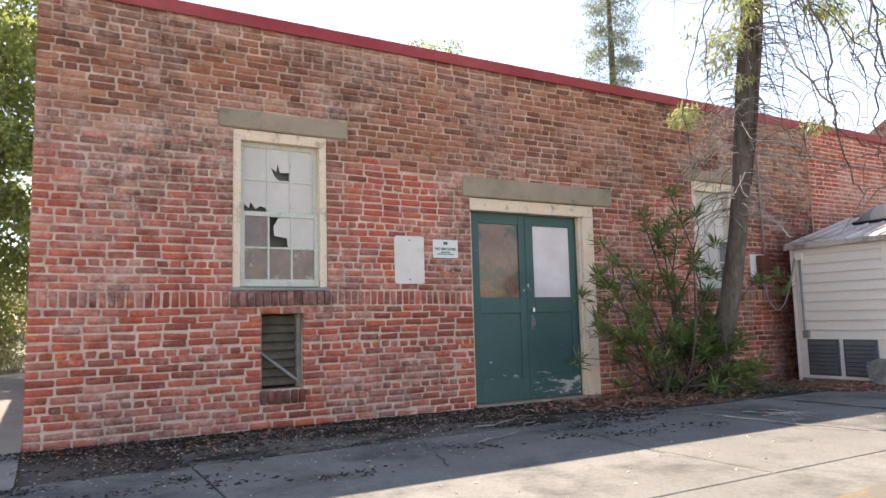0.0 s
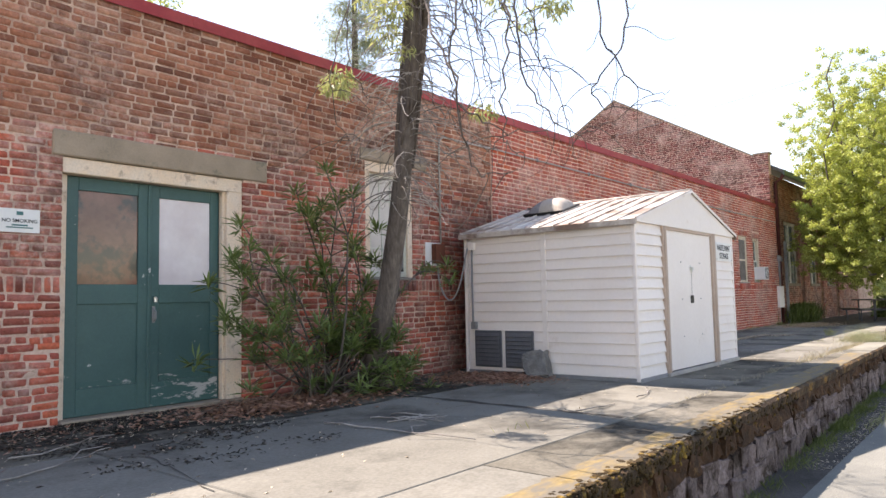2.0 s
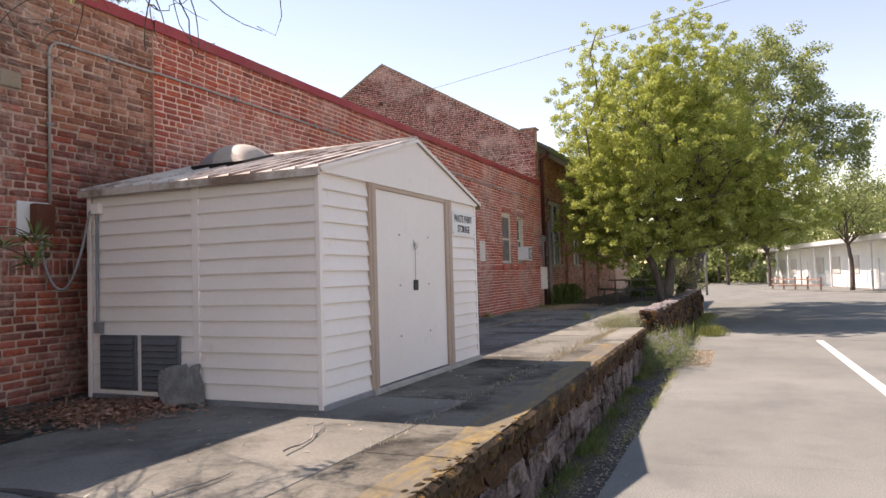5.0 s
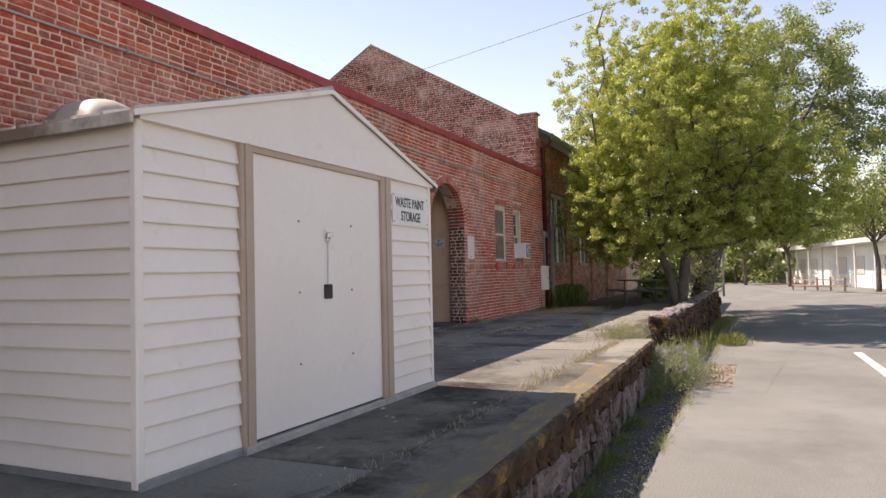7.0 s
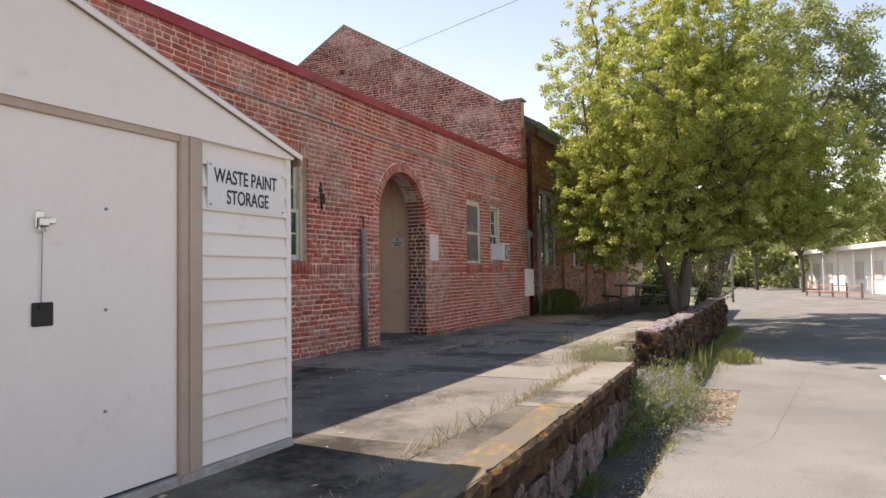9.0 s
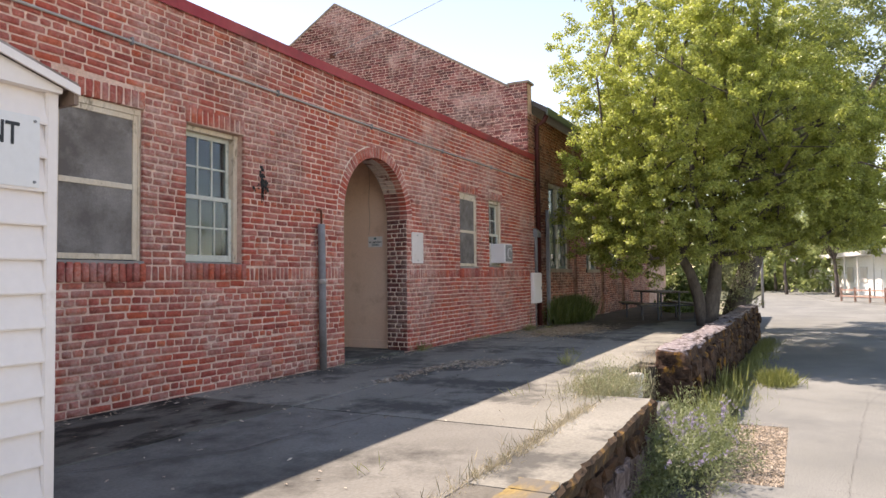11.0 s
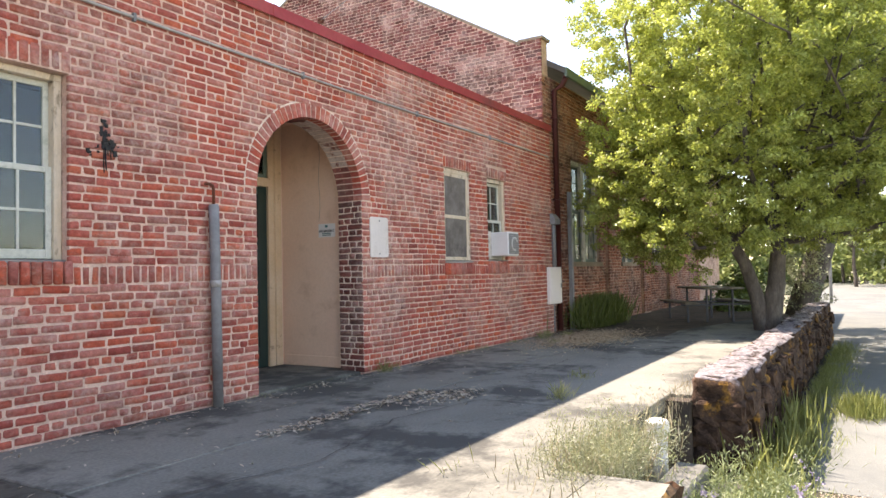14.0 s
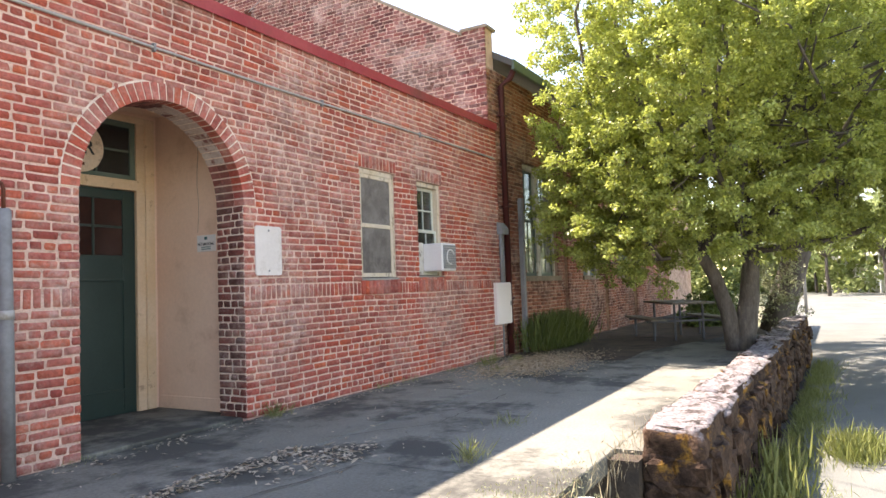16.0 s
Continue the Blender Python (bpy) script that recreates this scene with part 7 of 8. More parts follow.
def hanging(g, start, drop, out, r0=0.006, curl=0.25, n=12):
    """A drooping twig: out, down, and up again at its tip."""
    p = Vector(start)
    v = Vector((out[0], out[1], 0.35))
    pts, rad = [p.copy()], [r0]
    step = drop / n
    bend = Vector((r.normal() * 0.10, r.normal() * 0.10, 0))
    for i in range(n):
        t = i / n
        v = v * 0.9 + bend + Vector((r.normal() * 0.07, r.normal() * 0.07, -0.26 if t < 0.62 else 0.30 * curl * 2))
        p = p + v.normalized() * step
        pts.append(p.copy())
        rad.append(max(0.0018, r0 * (1 - t * 0.75)))
    tube(g, pts, rad, 5)
    return pts


tips = []
for bp in boughs:
    for k in range(3):
        g = geo()
        s = bp[3 + r.randint(len(bp) - 3)]
        an = r.uniform(0, 2 * math.pi)
        q = hanging(g, s, r.uniform(0.9, 2.4), (math.cos(an), math.sin(an)), r.uniform(0.006, 0.011), r.uniform(0.1, 0.7))
        tips.append(q[-1])
        for _ in range(4):
            w = q[3 + r.randint(9)]
            an = r.uniform(0, 2 * math.pi)
            hanging(g, w, r.uniform(0.25, 0.8), (math.cos(an), math.sin(an)), 0.0045, r.uniform(0.1, 0.9), 7)
        part("twig", g, M_BARK, willow)
# long drooping branches that curl up at their ends
def drooper(way, r0, seed):
    q = np.random.RandomState(seed)
    w = [Vector(p) for p in way]
    w = [w[0] * 2 - w[1]] + w + [w[-1] * 2 - w[-2]]
    pts = []
    for i in range(1, len(w) - 2):
        for k in range(7):
            t = k / 7
            p = ((2 * w[i]) + (w[i + 1] - w[i - 1]) * t + (2 * w[i - 1] - 5 * w[i] + 4 * w[i + 1] - w[i + 2]) * t * t + (3 * w[i] - w[i - 1] - 3 * w[i + 1] + w[i + 2]) * t ** 3) * 0.5
            pts.append(p + Vector(q.normal(size=3)) * 0.018)
    g = geo()
    n = len(pts)
    tube(g, pts, [max(0.0025, r0 * (1 - 0.8 * i / n)) for i in range(n)], 6)
    for _ in range(7):
        i = 4 + q.randint(n - 5)
        an = q.uniform(0, 2 * math.pi)
        hanging(g, pts[i], q.uniform(0.25, 0.9), (math.cos(an), math.sin(an)), 0.0045, q.uniform(0.1, 0.9), 8)
    part("twig", g, M_BARK, willow)


DROOP = [[(6.98, 4.8, 5.6), (5.8, 3.7, 4.8), (5.3, 3.1, 3.8), (5.2, 3.0, 3.05), (5.8, 3.0, 2.9), (6.7, 3.0, 3.15)], [(7.0, 4.7, 6.0), (6.6, 3.6, 5.2), (6.1, 3.1, 4.0), (6.1, 3.0, 3.3), (6.8, 3.0, 3.05), (7.5, 2.9, 3.3)],
         [(7.05, 4.5, 7.0), (8.3, 3.5, 5.8), (7.9, 3.0, 4.3), (7.1, 3.0, 3.5), (7.6, 2.9, 3.4), (8.4, 2.8, 3.65)], [(7.05, 4.5, 6.8), (7.6, 3.4, 5.4), (7.2, 2.9, 4.0), (7.4, 2.7, 3.5), (8.1, 2.6, 3.6)],
         [(7.0, 4.9, 4.9), (6.0, 4.0, 4.3), (5.3, 3.1, 3.2), (5.4, 3.0, 2.55), (6.0, 3.0, 2.65)], [(7.0, 4.6, 6.2), (6.4, 3.4, 5.0), (5.8, 3.0, 3.6), (5.75, 3.0, 2.9), (5.9, 3.0, 2.7)]]
for k, way in enumerate(DROOP):
    drooper(way, 0.0135, 900 + k)
for k in range(13):
    a = r.uniform(-1.7, 0.8)
    low = r.uniform(3.0, 4.2)
    y = r.uniform(2.8, 5.0)
    drooper([(7.0, 4.7, r.uniform(5.2, 7.0)), (7.0 + a * 0.75, (y + 4.7) / 2, low + 1.6), (7.0 + a, y, low + 0.5), (7.0 + a + 0.2, y, low), (7.0 + a + r.uniform(0.2, 0.8), y, low + r.uniform(0.0, 0.35))], 0.0085, 920 + k)
# pale dry tangle round the trunk
g = geo()
for k in range(230):
    z = r.uniform(2.7, 5.2)
    t = min(8, max(0, next(i for i in range(len(tp)) if tp[i][2] >= z or i == 9) - 1))
    f = (z - tp[t][2]) / (tp[t + 1][2] - tp[t][2])
    s = Vector(tp[t]).lerp(Vector(tp[t + 1]), f)
    an = r.uniform(0, 2 * math.pi)
    s = s + Vector((math.cos(an), math.sin(an), 0)) * 0.10
    q = hanging(g, s, r.uniform(0.25, 1.2), (math.cos(an) * 1.6, math.sin(an) * 1.6), 0.006, r.uniform(0.2, 0.9), 9)
    w = q[2 + r.randint(6)]
    hanging(g, w, r.uniform(0.15, 0.4), (math.cos(an + 1), math.sin(an + 1)), 0.0035, 0.6, 6)
tagged(part("dead_tangle", g, M_TWIG, willow, "pale grey dead twigs tangled round the trunk"), kind="stuff")
tufts = [((6.8, 5.25, 4.5), 0.24, 120), ((6.82, 5.0, 4.78), 0.22, 80), ((6.9, 5.5, 5.05), 0.3, 90), ((7.3, 4.3, 4.95), 0.28, 170), ((7.7, 4.3, 5.05), 0.25, 120), ((8.0, 4.6, 5.1), 0.25, 120), ((7.9, 3.8, 4.75), 0.22, 120), ((7.6, 3.6, 4.6), 0.16, 70), ((6.05, 5.15, 3.78), 0.2, 200), ((6.5, 4.9, 4.6), 0.26, 190), ((6.2, 4.6, 5.0), 0.25, 150), ((8.05, 4.9, 3.85), 0.2, 110), ((6.5, 4.6, 4.9), 0.22, 130), ((6.7, 4.9, 4.2), 0.14, 50), ((8.3, 4.5, 4.9), 0.25, 110), ((7.4, 4.4, 5.3), 0.35, 200), ((8.1, 3.6, 5.9), 0.4, 200), ((6.6, 4.3, 5.7), 0.3, 170), ((7.7, 4.4, 6.3), 0.4, 160)]
parts4 = [clump_leaves(r, [c], n, s, 0.10, 0.022, 0.9) for c, s, n in tufts]
leafy("leaves", willow, tuple(np.concatenate([q[i] for q in parts4]) for i in range(5)), M_LEAF_YEL)
high = [clump_leaves(r, [tuple(Vector(b[-1]) + Vector(r.normal(size=3)) * 0.45) for b in boughs for _ in range(6)] + [tuple(Vector(b[5]) + Vector(r.normal(size=3)) * 0.5 + Vector((0, 0, 0.6))) for b in boughs for _ in range(2)], 20, 0.45, 0.10, 0.022, 0.8)]
leafy("leaves", willow, high[0], M_LEAF_YEL)
for a, b in (((7.03, 4.55, 7.1), (9.9, 5.9, 8.0)), ((7.05, 4.5, 7.4), (9.4, 4.9, 8.6)), ((7.05, 4.5, 7.4), (8.6, 6.2, 8.8))):
    g = geo()
    bough = limb(g, r, a, b, 0.045, 0.012, 0.10, 9, 6)
    part("limb", g, M_BARK, willow, "", True)
    ends = [tuple(Vector(q) + Vector(r.normal(size=3)) * 0.4) for q in bough[4:] for _ in range(4)]
    leafy("leaves", willow, clump_leaves(r, ends, 34, 0.36, 0.11, 0.03, 0.8), M_LEAF_YEL)

# oleander
ole = thing("oleander", (6.55, 5.9, FLOOR), "dark green oleander with long leaves growing against the wall", "shrub")
r = np.random.RandomState(31)
whorls = []
STEMS = [(5.45, 5.9, 2.45), (6.35, 5.7, 3.05), (6.95, 5.95, 2.3), (6.15, 5.95, 2.85), (6.45, 6.0, 2.55), (6.7, 5.9, 2.85), (7.15, 5.75, 2.5), (8.22, 5.9, 2.06), (5.44, 5.75, 2.23), (5.25, 5.75, 2.1), (5.88, 5.8, 1.97),
         (6.38, 5.75, 1.96), (6.76, 5.75, 2.35), (5.8, 5.7, 1.69), (5.38, 5.6, 1.44), (5.19, 5.75, 1.58), (6.17, 5.6, 1.47), (6.51, 5.5, 1.24), (5.73, 5.65, 1.5), (6.99, 5.7, 1.6), (7.5, 5.75, 1.78), (5.44, 5.7, 1.23), (5.73, 5.55, 1.17), (7.4, 5.7, 1.29), (6.96, 5.75, 1.9), (7.2, 5.5, 1.0), (6.8, 5.4, 0.98), (7.45, 5.6, 0.95)]
for i in range(60):
    if i < len(STEMS):
        tip = Vector(STEMS[i])
    else:
        a = r.uniform(0, 2 * math.pi)
        rad = r.uniform(0.2, 1.0)
        tip = Vector((6.75 + math.cos(a) * rad * 0.9, 5.7 + math.sin(a) * rad * 0.5, FLOOR + r.uniform(0.12, 0.95) * (1.15 - 0.4 * rad)))
    base = Vector((6.6 + r.normal() * 0.22, 5.95 + r.normal() * 0.12, FLOOR - 0.02))
    g = geo()
    p = limb(g, r, base, tip, 0.014, 0.006, 0.10, 7, 5)
    whorls.append((p[-1], 1.0))
    if i % 2:
        whorls.append((p[-2], 0.9))
    if i < len(STEMS):
        for _ in range(2):
            q = Vector(p[-2]) + Vector((r.normal() * 0.22, r.normal() * 0.12, r.uniform(-0.3, 0.12)))
            limb(g, r, p[-3], q, 0.007, 0.004, 0.1, 5, 5)
            whorls.append((q, 1.0))
    part("stem", g, M_BARK, ole, "", True)
C, N, L, Wd, A = [], [], [], [], []
for p, k in whorls:
    for j in range(24):
        a = r.uniform(0, 2 * math.pi)
        el = r.uniform(-0.25, 1.2)
        d = np.array([math.cos(a) * math.cos(el), math.sin(a) * math.cos(el), math.sin(el)])
        ln = r.uniform(0.13, 0.21) * k
        C.append(np.array(p) + d * ln * 0.55 - np.array([0, 0, 0.10 * r.uniform(0, 1)]))
        A.append(d)
        N.append(np.array([0, 0, 1.0]) + r.normal(size=3) * 0.3)
        L.append(ln)
        Wd.append(0.025 * r.uniform(0.8, 1.2))
C = np.array(C)
C[:, 1] = np.minimum(C[:, 1], W - 0.03)
leafy("leaves", ole, (C, np.array(N), np.array(L), np.array(Wd), np.array(A)), M_LEAF_OLE)


# ---------------------------------------------------------------- grass, weeds, litter


def blades(r, spots, height, width, lean=0.4):
    """Upright blades: centres, normals, lengths, widths, directions."""
    c = np.array(spots, dtype=float)
    n = len(c)
    d = np.stack([r.normal(scale=lean, size=n), r.normal(scale=lean, size=n), np.ones(n)], 1)
    d /= np.linalg.norm(d, axis=1, keepdims=True)
    ln = height * r.uniform(0.45, 1.25, n)
    return c + d * ln[:, None] * 0.5, r.normal(size=(n, 3)) * np.array([1, 1, 0.1]), ln, np.full(n, width), d


def weeds(name, label, category, spots, height, width, material, seed, lean=0.4):
    rr_ = np.random.RandomState(seed)
    t = thing(name, tuple(spots[0]), label, category, kind="stuff")
    leafy("blades", t, blades(rr_, spots, height, width, lean), material)
    return t


r = np.random.RandomState(77)
# straw in the joint behind the kerb
sp = [(x, 2.70 + r.normal() * 0.035, FLOOR - 0.01) for x in np.concatenate([r.uniform(12.2, 17.0, 900), r.uniform(14.5, 16.9, 1300), r.uniform(8.0, 12.2, 240)])]
weeds("joint_straw", "dry straw growing in the joint behind the kerb", "dry grass", sp, 0.06, 0.0025, M_STRAW, 1, 0.8)
sp = [(x, 2.72 + r.normal() * 0.05, FLOOR - 0.01) for x in r.uniform(12.6, 16.4, 150)]
weeds("tall_straw", "thin dry grass stems in the joint", "dry grass", sp, 0.14, 0.0012, M_STRAW, 2, 0.5)


def small_weed(name, label, spots, spread, leaf, material, seed, per=26):
    """A low cushion of small leaves with thin stems."""
    q = np.random.RandomState(seed)
    t = thing(name, tuple(spots[0]), label, "weeds", kind="stuff")
    leafy("foliage", t, clump_leaves(q, spots, per, spread, leaf[0], leaf[1], -0.5, 1.1), material)
    return t


# weeds round the platform's end
sp = [(18.0 + r.normal() * 0.42, 2.84 + r.normal() * 0.15, 0.50 + abs(r.normal()) * 0.13) for _ in range(420)]
small_weed("end_weeds", "grey green weeds crowding the platform end", sp, 0.12, (0.024, 0.005), M_WEED, 3, 95)
sp = [(18.05 + r.normal() * 0.45, 2.86 + r.normal() * 0.16, r.uniform(0.45, 0.65)) for _ in range(1300)]
weeds("end_straw", "dry straw among the weeds", "dry grass", sp, 0.18, 0.0016, M_STRAW, 4, 0.4)
sp = [(r.uniform(19.3, 21.6), 2.86 + r.normal() * 0.10, FLOOR - 0.02) for _ in range(350)]
weeds("wall_straw", "dry straw between the soil and the rock wall", "dry grass", sp, 0.10, 0.0012, M_STRAW, 14, 0.5)
lav = thing("lavender_shrub", (17.4, 1.95, 0.0), "loose grey green shrub with violet flowers by the kerb end", "shrub")
pts = [(17.95 + r.normal() * 0.7, 2.05 + r.normal() * 0.22, abs(r.normal()) * 0.19 + 0.06) for _ in range(380)]
tagged(leafy("foliage", lav, clump_leaves(r, pts, 60, 0.15, 0.05, 0.008, -0.6, 1.0), M_LAV), kind="stuff")
pts = []
for _ in range(38):
    x, y, z = 17.7 + r.normal() * 0.55, 1.98 + r.normal() * 0.2, 0.24 + abs(r.normal()) * 0.15
    dx, dy = r.normal() * 0.03, r.normal() * 0.03
    pts += [(x + dx * k, y + dy * k, z + 0.022 * k) for k in range(6)]
tagged(leafy("bloom", lav, clump_leaves(r, pts, 7, 0.018, 0.020, 0.012, -0.6, 1.0), M_FLOWER), kind="stuff")
# grass along the foot of the walls
sp = [(x + r.normal() * 0.12, edge_y(x) - abs(r.normal()) * 0.10, -0.02) for c in r.uniform(7.0, 17.5, 46) for x in [c] * r.randint(25, 110)]
weeds("foot_grass", "short green grass along the foot of the stone wall", "grass", sp, 0.12, 0.006, M_FOOTGRASS, 5, 0.7)
sp = [(x + r.normal() * 0.14, 2.18 - (x - 20) * 0.014 - abs(r.normal()) * 0.2, -0.02) for c in r.uniform(19.0, 32.0, 75) for x in [c] * r.randint(30, 130)]
weeds("foot_grass", "green grass along the rock wall", "grass", sp, 0.16, 0.003, M_TUFT, 6, 0.5)
sp = [(r.uniform(18.9, 23.0), 2.08 + r.normal() * 0.12, -0.02) for _ in range(420)]
weeds("tall_grass", "tall seeding grass beside the rock wall", "grass", sp, 0.42, 0.002, M_TUFT, 7, 0.25)
sp = [(23.6 + r.normal() * 0.24, 1.45 + r.normal() * 0.14, -0.01) for _ in range(1400)]
weeds("grass_tuft", "bright green grass tuft at the road edge", "grass", sp, 0.26, 0.004, M_TUFT, 8, 0.5)
sp = [(x, 1.72 + r.normal() * 0.04, -0.01) for x in np.concatenate([r.normal(13.8, 0.3, 130), r.normal(16.2, 0.35, 150), r.normal(12.0, 0.5, 90), r.normal(15.0, 0.2, 60)])]
weeds("edge_grass", "small grass tufts at the asphalt edge", "grass", sp, 0.09, 0.005, M_GRASS, 9, 0.6)
for x, y, n, h in ((20.45, 6.30, 150, 0.24), (22.3, 6.32, 60, 0.16), (24.7, 6.1, 110, 0.24), (25.4, 5.95, 90, 0.2), (24.2, 5.7, 60, 0.16), (22.9, 6.32, 60, 0.14), (25.2, 6.25, 120, 0.22), (24.0, 6.34, 50, 0.12), (19.6, 3.75, 90, 0.28), (20.8, 4.0, 60, 0.2), (17.2, 3.5, 14, 0.2), (18.5, 6.38, 30, 0.1), (14.4, 3.3, 10, 0.18), (6.0, 3.2, 8, 0.2)):
    sp = [(x + r.normal() * 0.09, y + r.normal() * 0.05, FLOOR - 0.01) for _ in range(n)]
    weeds("weed_tuft", "small weed growing from the paving joint", "weed", sp[:int(n * 0.7)], h * 0.65, 0.003, M_GRASS, int(x * 10), 0.7)
bush = thing("wall_bush", (27.6, 6.2, FLOOR), "dark green spiky clump at the foot of the hall", "shrub")
sp = [(28.0 + r.normal() * 0.55, 6.2 + r.normal() * 0.12, FLOOR - 0.03) for _ in range(2600)]
leafy("foliage", bush, blades(r, sp, 0.62, 0.016, 0.28), M_FOOTGRASS)
bush = thing("garden_bush", (33.5, 4.6, FLOOR), "dark bush behind the picnic table", "shrub")
pts = [(34.6 + r.normal() * 0.5, 4.4 + r.normal() * 0.30, FLOOR + abs(r.normal()) * 0.45) for _ in range(110)]
leafy("foliage", bush, clump_leaves(r, pts, 60, 0.3, 0.12, 0.06), M_LEAF_OLE)
ivy = thing("trunk_ivy", (35.6, 3.0, 0.6), "ivy and suckers round the far trunk", "ivy")
pts = [(35.4 + r.normal() * 0.35, 2.9 + r.normal() * 0.35, r.uniform(0.6, 2.6)) for _ in range(55)]
leafy("foliage", ivy, clump_leaves(r, pts, 50, 0.22, 0.08, 0.045), M_WEED)


def litter(name, label, spots, size, material, seed):
    q = np.random.RandomState(seed)
    c = np.array(spots, dtype=float)
    n = len(c)
    t = thing(name, tuple(c[0]), label, "leaf litter", kind="stuff")
    d = np.stack([q.normal(size=n), q.normal(size=n), q.normal(scale=0.15, size=n)], 1)
    leafy("leaves", t, (c, np.array([0, 0, 1.0]) + q.normal(scale=0.35, size=(n, 3)), size * q.uniform(0.6, 1.4, n), size * 0.35 * q.uniform(0.6, 1.4, n), d), material)


sp = [(8.68 + r.normal() * 0.3, 5.3 + r.normal() * 0.32, FLOOR + 0.012 + r.uniform(0, 0.035)) for _ in range(2600)] + [(r.uniform(7.2, 9.2), r.uniform(5.6, 6.4), FLOOR + 0.012) for _ in range(260)]
sp = [s for s in sp if s[1] < W - 0.02 and not (s[0] > SX0 - 0.03 and s[1] > SY0)]
litter("shed_leaf_litter", "brown dead leaves heaped at the shed's foot", sp, 0.06, M_LITTER, 1)
sp = [(5.95 + r.normal() * 0.55, 5.75 + r.normal() * 0.24, FLOOR + 0.010 + r.uniform(0, 0.04)) for _ in range(3400)]
litter("oleander_leaf_litter", "brown dead leaves under the oleander", [s for s in sp if s[1] < W - 0.02], 0.07, M_LITTER, 2)
sp = [(r.uniform(0.3, 5.0), min(W - 0.03, W - 0.12 - abs(r.normal()) * 0.5), FLOOR + 0.010) for _ in range(800)]
litter("wall_leaf_litter", "dark dead leaves scattered along the brick wall", sp, 0.05, M_LITTER, 3)
sp = []
for i in range(46):
    cx, far = r.uniform(-0.1, 5.0), abs(r.normal()) * 0.55
    cy = W - 0.06 - far
    ang, L = r.normal() * 0.25, r.uniform(0.15, 0.6)
    for _ in range(int(110 * L / (0.4 + far))):
        q = r.uniform(-1, 1) * L
        sp.append((cx + q * math.cos(ang), min(W - 0.02, cy + q * math.sin(ang) + r.normal() * 0.035), FLOOR + 0.007 + r.uniform(0, 0.007)))
sp += [(r.uniform(0.0, 5.2), W - 0.02 - abs(r.normal()) * 0.05, FLOOR + 0.008) for _ in range(1500)]
rm = np.random.RandomState(77)
for i in range(70):
    cx, cy = rm.uniform(-0.3, 5.1), W - 0.1 - rm.uniform(0, 1) ** 1.4 * 2.3
    ang, L = rm.normal() * 0.2, rm.uniform(0.15, 0.5)
    for _ in range(int(rm.uniform(60, 230) * L)):
        q = rm.normal() * 0.5 * L
        sp.append((cx + q * math.cos(ang), min(W - 0.02, cy + q * math.sin(ang) + rm.normal() * 0.06), FLOOR + 0.007 + rm.uniform(0, 0.007)))
litter("leaf_mould", "black leaf mould crumbled over the paving by the wall", sp, 0.045, M_MOULD, 10)
sp = [(r.uniform(17.3, 19.5), 5.10 + r.normal() * 0.07, FLOOR + 0.010) for _ in range(500)] + [(19.3 + r.normal() * 0.3, 4.75 + r.normal() * 0.14, FLOOR + 0.01) for _ in range(260)]
litter("joint_leaf_litter", "straw coloured leaves gathered in the paving joint", sp, 0.05, M_STRAWLITTER, 4)
sp = [(25.0 + r.normal() * 0.75, 5.45 + r.normal() * 0.33, FLOOR + 0.012 + r.uniform(0, 0.012)) for _ in range(6500)]
litter("yard_leaf_litter", "tan dead leaves under the oak", [s for s in sp if s[1] < W2 - 0.03], 0.045, M_TANLITTER, 5)
sp = [(r.uniform(20.3, 27), r.uniform(2.9, 4.4), FLOOR - 0.02) for _ in range(1500)]
litter("soil_litter", "pale leaf scraps on the sunlit soil", sp, 0.05, M_STRAWLITTER, 6)
sp = [(r.uniform(9, 17.5), 1.75 + r.normal() * 0.14, -0.005) for _ in range(1500)] + [(r.uniform(17.5, 20.3), r.uniform(1.2, 1.75), -0.005) for _ in range(2600)]
sp += [(r.uniform(17.5, 20.3), r.uniform(1.2, 1.75), -0.003) for _ in range(3600)]
litter("verge_litter", "pale leaf scraps and chippings along the verge", sp, 0.032, M_STRAWLITTER, 7)
sp = [(r.uniform(14, 26), r.uniform(6.15, 6.42), FLOOR + 0.008) for _ in range(600)]
litter("wall_foot_litter", "straw coloured scraps along the wall foot", sp, 0.04, M_STRAWLITTER, 8)
sp = [(r.uniform(0, 26), r.uniform(2.8, 6.3), FLOOR + 0.007) for _ in range(500)]
litter("paving_litter", "few scattered leaves on the paving", sp, 0.04, M_STRAWLITTER, 9)
sp = [(r.uniform(-0.2, 5.4), W - 0.05 - abs(r.normal()) * 0.95, FLOOR + 0.013) for _ in range(1500)]
litter("crumb_litter", "pale dry crumbs and leaf bits near the wall", sp, 0.028, M_STRAWLITTER, 12)
